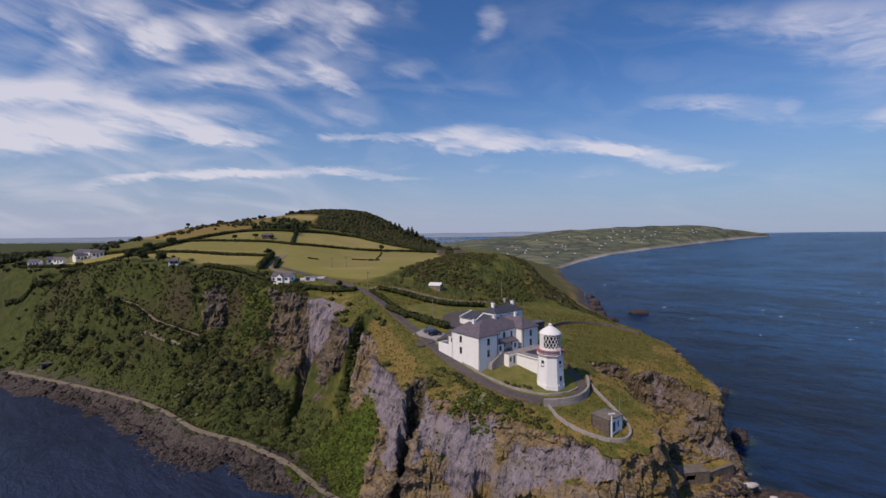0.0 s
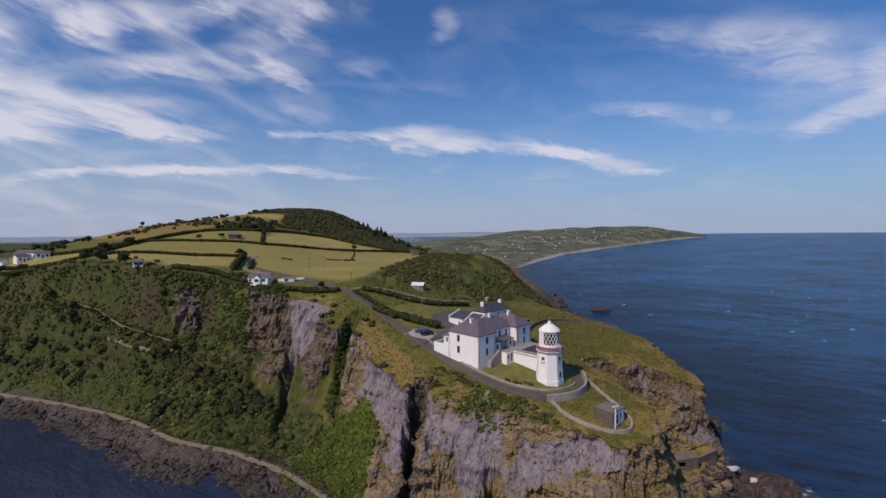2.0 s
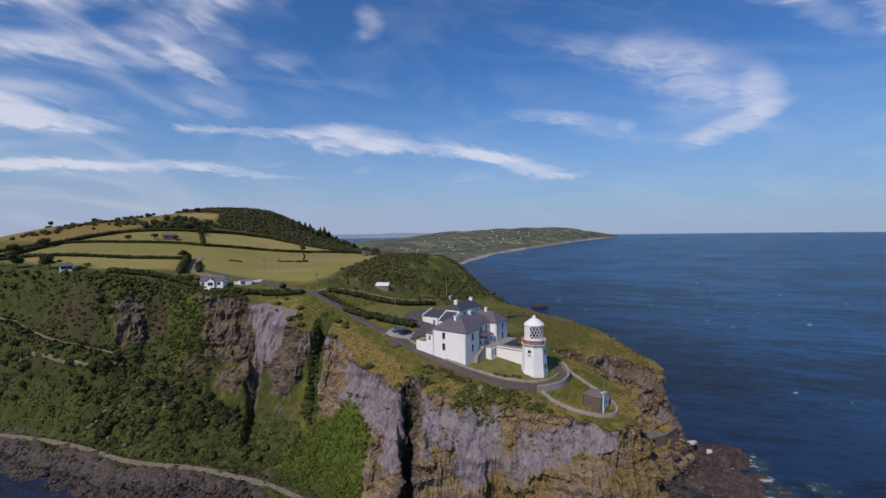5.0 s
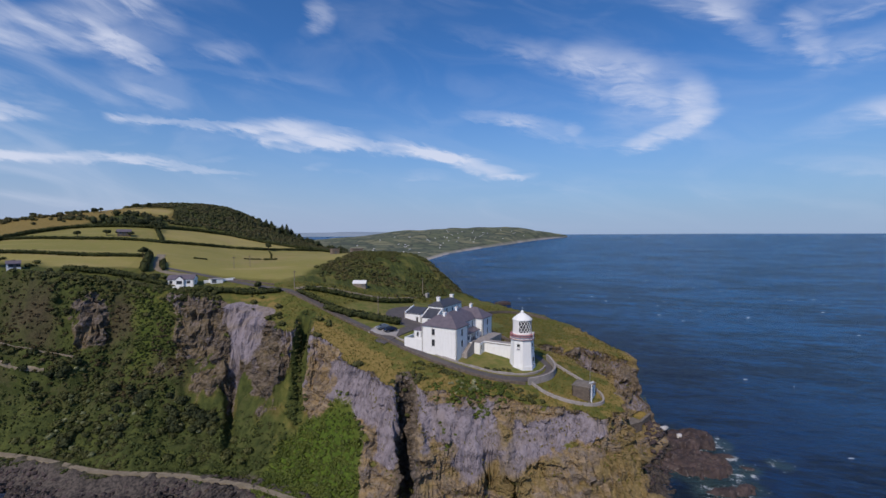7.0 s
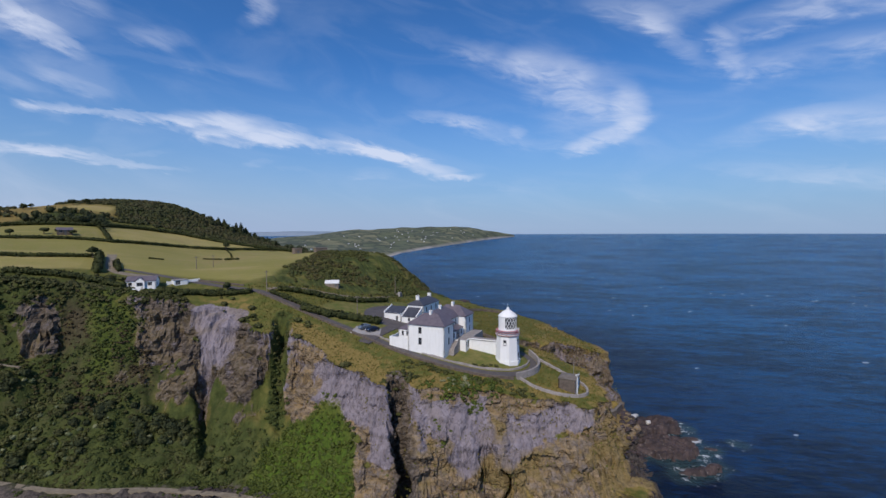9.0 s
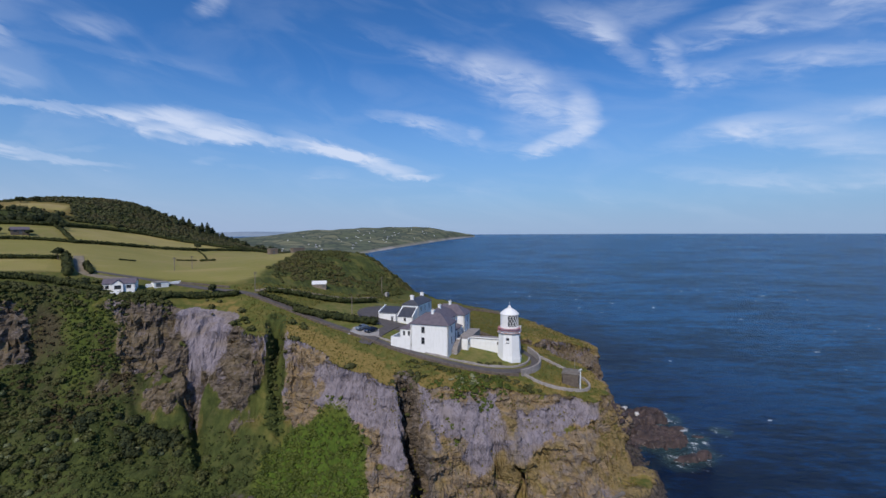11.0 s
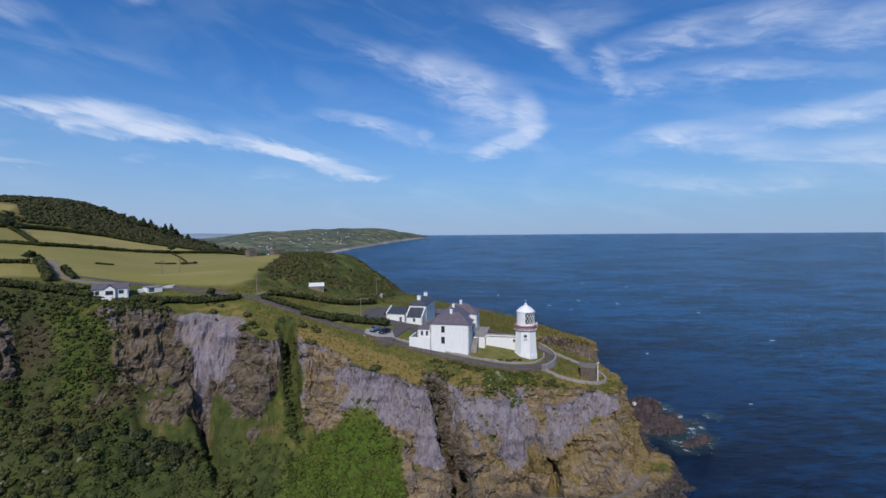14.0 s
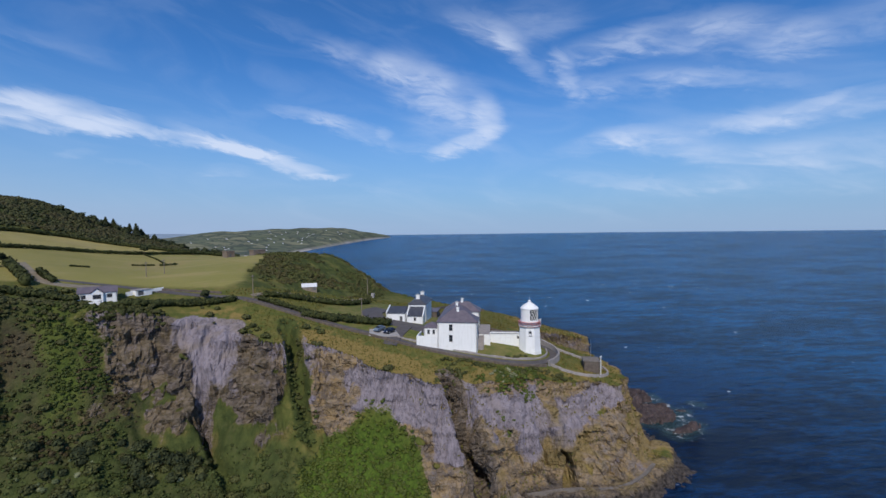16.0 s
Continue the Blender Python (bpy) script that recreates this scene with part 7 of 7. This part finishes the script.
x, y, rng = scatter(-120, -45, 124, 172, 520, lambda x, y, rng: slope_keep(x, y, rng) & (in_zone(x, y, THICKETS[:3], 2.0) > 0.5), 17)
bushes("flowering_elder", (x, y), rng.uniform(0.5, 1.1, len(x)), 60, 0.12, M_ELDER, "pale-flowering elder among the slope scrub", "shrub", 18)


def hedge(line, wide, tall, seed, label, material=None, step=0.8):
    fr = frames_of(line, step)
    rng = np.random.default_rng(seed)
    x = np.array([p.x + n.x * rng.uniform(-0.2, 0.2) for p, n in fr])
    y = np.array([p.y + n.y * rng.uniform(-0.2, 0.2) for p, n in fr])
    r = wide * rng.uniform(0.8, 1.25, len(x))
    z = ground_height(x, y) + tall * 0.45
    me = leaf_mesh("hedge", np.c_[x, y, z], r, 36, 0.3 * wide ** 0.5, seed, tall / wide * 0.55)
    me.materials.append(material or M_HEDGE)
    return tagged(new("hedge", me), label, "hedge", "hedges", kind="stuff")


hedge([(-17.5, 161), (-10, 155.5), (-4, 150.5), (2.8, 145.6)], 1.4, 2.4, 31, "tall dark clipped hedge beside the lawn")
hedge([(-25, 174), (-20, 168.5), (-15.5, 163), (-11, 155)], 1.0, 1.6, 32, "dark hedge along the lane")
hedge([(-22, 176.5), (-12, 174), (0, 170), (8, 171.5), (18, 176)], 1.2, 1.9, 33, "overgrown hedge below the gravel track")
hedge([(-58, 183), (-48, 181.5), (-40, 179), (-32, 177)], 1.3, 2.0, 34, "dark hedge in front of the bungalow")
hedge([(-98, 196), (-88, 194.5), (-80, 192), (-74, 188.8), (-68.5, 185.6)], 1.3, 2.0, 55, "dark hedge beside the bungalow garden")
low = "dark hedgerow between pastures"
hedge([(-170, 233), (-150, 226), (-134, 222), (-119, 222), (-100, 222), (-81, 222)], 0.8, 1.5, 35, low)
hedge([(-137, 255), (-109, 255.5), (-92, 255), (-78, 253)], 0.8, 1.4, 36, low)
hedge([(-78, 253), (-56, 266), (-36, 276), (-16, 287), (2, 298)], 0.8, 1.5, 37, low)
hedge([(-138, 262), (-134, 276), (-124, 292), (-105, 293), (-88, 292), (-79, 311), (-62, 319), (-48, 324), (-23, 306), (2, 299), (12, 290)], 1.1, 1.9, 38, low)
hedge([(-87, 292), (-83, 275), (-79, 256)], 0.9, 1.6, 39, low)
hedge([(-150, 226), (-145, 240), (-137, 256)], 1.3, 2.2, 40, low)
hedge([(-76.2, 199), (-77.2, 210), (-78.5, 222)], 1.3, 3.0, 41, "tall hedge along the farm lane")
hedge([(-70.6, 201.5), (-71.8, 207), (-72.4, 214)], 1.0, 1.8, 42, "low hedge along the farm lane")
hedge([(-232, 262), (-205, 252), (-185, 243), (-168, 233)], 1.0, 1.8, 43, low)
hedge([(-226, 246), (-206, 239), (-186, 235), (-172, 230)], 1.2, 2.2, 44, low)
hedge([(-200, 272), (-178, 262), (-158, 258), (-146, 262)], 1.0, 1.8, 49, low)
hedge([(-34, 240.5), (-31.5, 240.5), (-29, 239.5)], 0.7, 0.9, 45, "patch of dark scrub in the pasture")
hedge([(-63, 229.5), (-58.5, 229.7)], 0.5, 0.6, 46, "patch of dark scrub in the pasture")
hedge([(-43, 242.5), (-36, 243.2)], 0.45, 0.6, 47, "patch of dark scrub in the pasture")
hedge([(-31, 276), (-30, 262), (-31, 248)], 0.3, 0.6, 48, "thin line of thorn bushes across the pasture")


# ---- single trees ----
def tree(x, y, tall, spread, seed, label, conifer=False):
    rng = random.Random(seed)
    t = thing("tree", pose(x, y, gz(x, y), 0, 0, rng.uniform(0, 360)), label, "tree", "trees on the hill")
    bm = lathe([(0.22, -0.5), (0.16, tall * 0.4), (0.07, tall * 0.85)], 8)
    for k in range(5):
        a, z = rng.uniform(0, 6.28), tall * rng.uniform(0.35, 0.65)
        d = Vector((math.cos(a), math.sin(a), 0.8)).normalized()
        p0, p1 = Vector((0, 0, z)), Vector((0, 0, z)) + d * spread * 0.8
        side = Vector((-d.y, d.x, 0)) * 0.05
        vs = [bm.verts.new(q) for q in (p0 - side, p0 + side, p0 + Vector((0, 0, 0.1)), p1)]
        for q in ((0, 1, 3), (1, 2, 3), (2, 0, 3)):
            bm.faces.new([vs[i] for i in q])
    part("trunk", bm, M_BARK, t)
    if conifer:
        cs = [(0, 0, tall * f) for f in (0.3, 0.45, 0.6, 0.75, 0.88, 0.97)]
        rs = [spread * f for f in (1.0, 0.9, 0.72, 0.54, 0.36, 0.2)]
    else:
        cs = [(rng.uniform(-0.5, 0.5) * spread, rng.uniform(-0.5, 0.5) * spread, tall * rng.uniform(0.5, 0.85)) for _ in range(9)]
        rs = [spread * rng.uniform(0.4, 0.65) for _ in range(9)]
    me = leaf_mesh("crown", cs, rs, 70, 0.32, seed, 0.75, 0.62)
    me.materials.append(M_WOODS)
    c = new("crown", me)
    c.parent = t
    return t


for k, (x, y, h, w) in enumerate(((-14.5, 362, 8.5, 2.2), (-17.5, 364, 7, 1.8), (-25, 366, 6.5, 1.8), (-28.5, 368, 6, 1.6), (-11, 366, 6, 2.2), (-6, 358, 5, 2.0))):
    tree(x, y, h, w, 200 + k, "dark conifer at the edge of the hill wood", True)
for k, (x, y, h, w) in enumerate(((-80.5, 221, 4, 1.8), (-87, 291, 4.6, 2.0), (-84, 284, 4, 1.8), (-93, 264, 2.6, 1.4), (-98, 266, 2.8, 1.5), (-103, 266, 2.6, 1.6), (-113, 262, 2.6, 1.4), (-31, 277, 4.6, 1.8), (-7, 288, 3.4, 1.4),
                                  (-147, 238, 4.5, 2.4), (-141, 248, 4.5, 2.4), (-150, 230, 4, 2.0), (-130, 205, 5, 2.6), (-118, 200, 5, 2.6), (-139, 210, 4.5, 2.4), (-194, 241, 3.6, 2.6), (-184, 241, 3.0, 1.8), (-226, 272, 7, 4.0),
                                  (-172, 326, 3.4, 1.5), (-125, 334, 3.0, 1.8), (-122, 336, 2.6, 1.5), (-152, 330, 2.0, 1.4), (-107, 352, 3.4, 2.0), (-101, 356, 3.2, 2.0), (-38.5, 181, 3.2, 1.5))):
    tree(x, y, h, w, 230 + k, "small broad-leaved tree standing in a hedgerow")


# ---- stones along the shore, grass tufts on the brow ----
def shore_keep(x, y, rng):
    s, dc, df, in_c, in_f = coast_share(x, y)
    return np.where(in_f, df < 4, df < (2 + 7 * smooth(-125, -100, x) * smooth(-50, -66, x)) * smooth(0.35, 0.65, fbm(x * 0.07, y * 0.07, x * 0, 3, 99))) & (line_distance(x, y, SHORE_PATH) > 1.7)


def stones(name, xy, sizes, material, label, seed):
    x, y = xy
    rng = np.random.default_rng(seed)
    n = len(x)
    z = np.maximum(ground_height(x, y), SEA - 0.3)
    jit = 1 + rng.uniform(-0.35, 0.35, (n, len(CORE_P), 1))
    scale = sizes[:, None] * np.c_[rng.uniform(0.7, 1.3, n), rng.uniform(0.7, 1.3, n), rng.uniform(0.4, 0.8, n)]
    v = (CORE_P[None] * jit * scale[:, None] + np.c_[x, y, z][:, None]).reshape(-1, 3)
    q = (CORE_Q[None] + (np.arange(n) * len(CORE_P))[:, None, None]).reshape(-1, 4)
    me = bpy.data.meshes.new(name)
    fill(me, v, q)
    return stuff(name, me, material, label, "stones")


x, y, rng = scatter(-200, -20, 84, 215, 30000, shore_keep, 21)
stones("shore_boulders", (x, y), rng.uniform(0.2, 0.6, len(x)) * rng.uniform(0.5, 1.7, len(x)), M_SEAROCK, "dark boulders and shingle along the bay shore", 22)
x, y, rng = scatter(40, 130, 70, 300, 12000, lambda x, y, rng: (np.abs(coast_share(x, y)[2]) < 3.5), 23)
stones("point_boulders", (x, y), rng.uniform(0.25, 0.9, len(x)), M_SEAROCK, "dark boulders at the foot of the point", 24)


def tufts():
    def keep(x, y, rng):
        s, dc, df, in_c, in_f = coast_share(x, y)
        return ((in_c & (soft_ring(x, y, LAWN, 0.8) < 0.2)) | (in_f & ~in_c & (s > 0.25) & (x > -14))) & (line_distance(x, y, ROAD) > 1.8)
    x, y, rng = scatter(-32, 80, 72, 185, 30000, keep, 25)
    n = len(x)
    z = ground_height(x, y)
    a = rng.uniform(0, 6.283, n)
    w, h = rng.uniform(0.12, 0.3, n), rng.uniform(0.15, 0.5, n)
    base = np.c_[x, y, z - 0.1]
    dx, dy = np.c_[np.cos(a) * w, np.sin(a) * w, 0 * a], np.c_[-np.sin(a) * w, np.cos(a) * w, h]
    lean = np.c_[rng.uniform(-0.2, 0.2, (n, 2)), h]
    v = np.stack([base - dx, base + dx, base + dx * 0.5 + lean, base - dx * 0.6 + lean * 1.1], 1).reshape(-1, 3)
    me = bpy.data.meshes.new("grass_tufts")
    fill(me, v, np.arange(4 * n).reshape(-1, 4))
    stuff("grass_tufts", me, M_TUFT, "dry grass tufts on the headland", "grass")


tufts()


# ---- the far headland across the bay ----
def far_headland():
    coast = np.array([(225, 760), (330, 930), (480, 1130), (680, 1310), (900, 1490), (1150, 1690), (1400, 1870), (1600, 2015)], float)
    ridge = np.array([6, 12, 21, 34, 48, 58, 53, 14], float)
    na, nb = 180, 90
    a = np.linspace(0, len(coast) - 1, na)
    cx, cy, rr = (np.interp(a, range(len(coast)), v) for v in (coast[:, 0], coast[:, 1], ridge))
    t = np.linspace(0, 1, nb)
    wide = np.interp(a, range(len(coast)), (500, 560, 620, 640, 600, 480, 300, 60))
    A, T = np.meshgrid(np.arange(na), t)
    px = cx[A] - 0.77 * wide[A] * T
    py = cy[A] + 0.63 * wide[A] * T
    bumps = fbm(px * 0.006, py * 0.006, px * 0, 4, 201) - 0.5
    prof = 0.28 * smooth(0.0, 0.05, T) + 0.72 * smooth(0.03, 0.55, T) - 0.5 * smooth(0.75, 1.0, T)
    cliff = np.interp(a, range(len(coast)), (0.3, 0.25, 0.3, 0.45, 0.7, 1.0, 1.0, 1.0))[A]
    prof = prof * (1 - cliff * 0.35) + cliff * 0.35 * smooth(0.0, 0.16, T)
    pz = sea_level(px, py) - 2 + (rr[A] * (prof + 0.35 * bumps * smooth(0, 0.2, T))) + 3 * smooth(0, 0.02, T)
    me = grid_mesh("far_headland", range(na), range(nb), np.c_[px.ravel(), py.ravel(), pz.ravel()])
    set_mask(me, "beach", smooth(0.035, 0.012, T) * (0.5 + 0.5 * smooth(0.4, 0.6, fbm(px * 0.01, py * 0.01, px * 0, 2, 203))))

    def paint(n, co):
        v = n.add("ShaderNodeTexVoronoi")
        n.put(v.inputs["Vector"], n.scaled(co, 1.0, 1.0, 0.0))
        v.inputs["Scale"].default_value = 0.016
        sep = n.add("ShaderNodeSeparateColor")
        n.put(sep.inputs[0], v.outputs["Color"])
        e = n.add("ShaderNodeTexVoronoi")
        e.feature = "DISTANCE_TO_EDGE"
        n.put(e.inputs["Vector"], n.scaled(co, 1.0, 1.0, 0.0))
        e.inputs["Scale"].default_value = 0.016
        # field and hedge colours are paled to put distance haze into them
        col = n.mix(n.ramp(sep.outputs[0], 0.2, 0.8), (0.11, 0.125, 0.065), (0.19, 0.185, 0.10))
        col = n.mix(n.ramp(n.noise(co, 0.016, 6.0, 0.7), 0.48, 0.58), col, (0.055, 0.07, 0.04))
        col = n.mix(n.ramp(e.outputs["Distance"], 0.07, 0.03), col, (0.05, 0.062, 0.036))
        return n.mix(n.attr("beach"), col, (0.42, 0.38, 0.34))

    me.materials.append(surface("hazed_farmland", paint, 0.95))
    me.polygons.foreach_set("use_smooth", np.ones(len(me.polygons), bool))
    tagged(new("far_headland", me), "distant farmed headland with hedged fields across the water", "headland", kind="structure")
    rng = random.Random(5)
    first = None
    for k in range(54):
        i, j = int(na * rng.uniform(0.12, 0.72)), int(nb * rng.choice((0.12, 0.2, 0.28, 0.36, 0.46)) + rng.uniform(-4, 4))
        m = pose(px[j, i], py[j, i], pz[j, i] - 0.3, 0, 0, rng.uniform(0, 180))
        if first is None:
            first = thing("far_house", m, "small pale house on the distant headland", "house", "houses on the far headland")
            part("wall", boxes((-2.4, 2.4, -1.6, 1.6, -2, 1.7)), M_WHITE, first)
            part("roof", gable_roof(-2.4, 2.4, -1.6, 1.6, 1.7, 1.1, 0.15), M_SLATE, first)
        else:
            copy_thing(first, m)


far_headland()


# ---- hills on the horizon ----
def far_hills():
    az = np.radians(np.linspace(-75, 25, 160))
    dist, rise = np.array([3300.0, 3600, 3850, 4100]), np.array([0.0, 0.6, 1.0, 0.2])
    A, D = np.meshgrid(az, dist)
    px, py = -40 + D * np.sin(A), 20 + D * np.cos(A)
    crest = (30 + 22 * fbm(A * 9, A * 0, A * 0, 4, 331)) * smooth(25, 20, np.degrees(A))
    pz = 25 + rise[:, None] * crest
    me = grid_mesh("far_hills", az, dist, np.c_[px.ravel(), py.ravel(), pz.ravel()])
    # distance haze is put into the base colour as pale blue-grey
    me.materials.append(surface("hazed_hills", mottled((0.26, 0.33, 0.40), (0.30, 0.36, 0.42), 0.004, 0.02), 1.0, spec=0.0))
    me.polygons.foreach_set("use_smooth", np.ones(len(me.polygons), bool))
    tagged(new("far_hills", me), "far horizon hills with haze painted into their blue-grey colour", "hills", kind="structure")


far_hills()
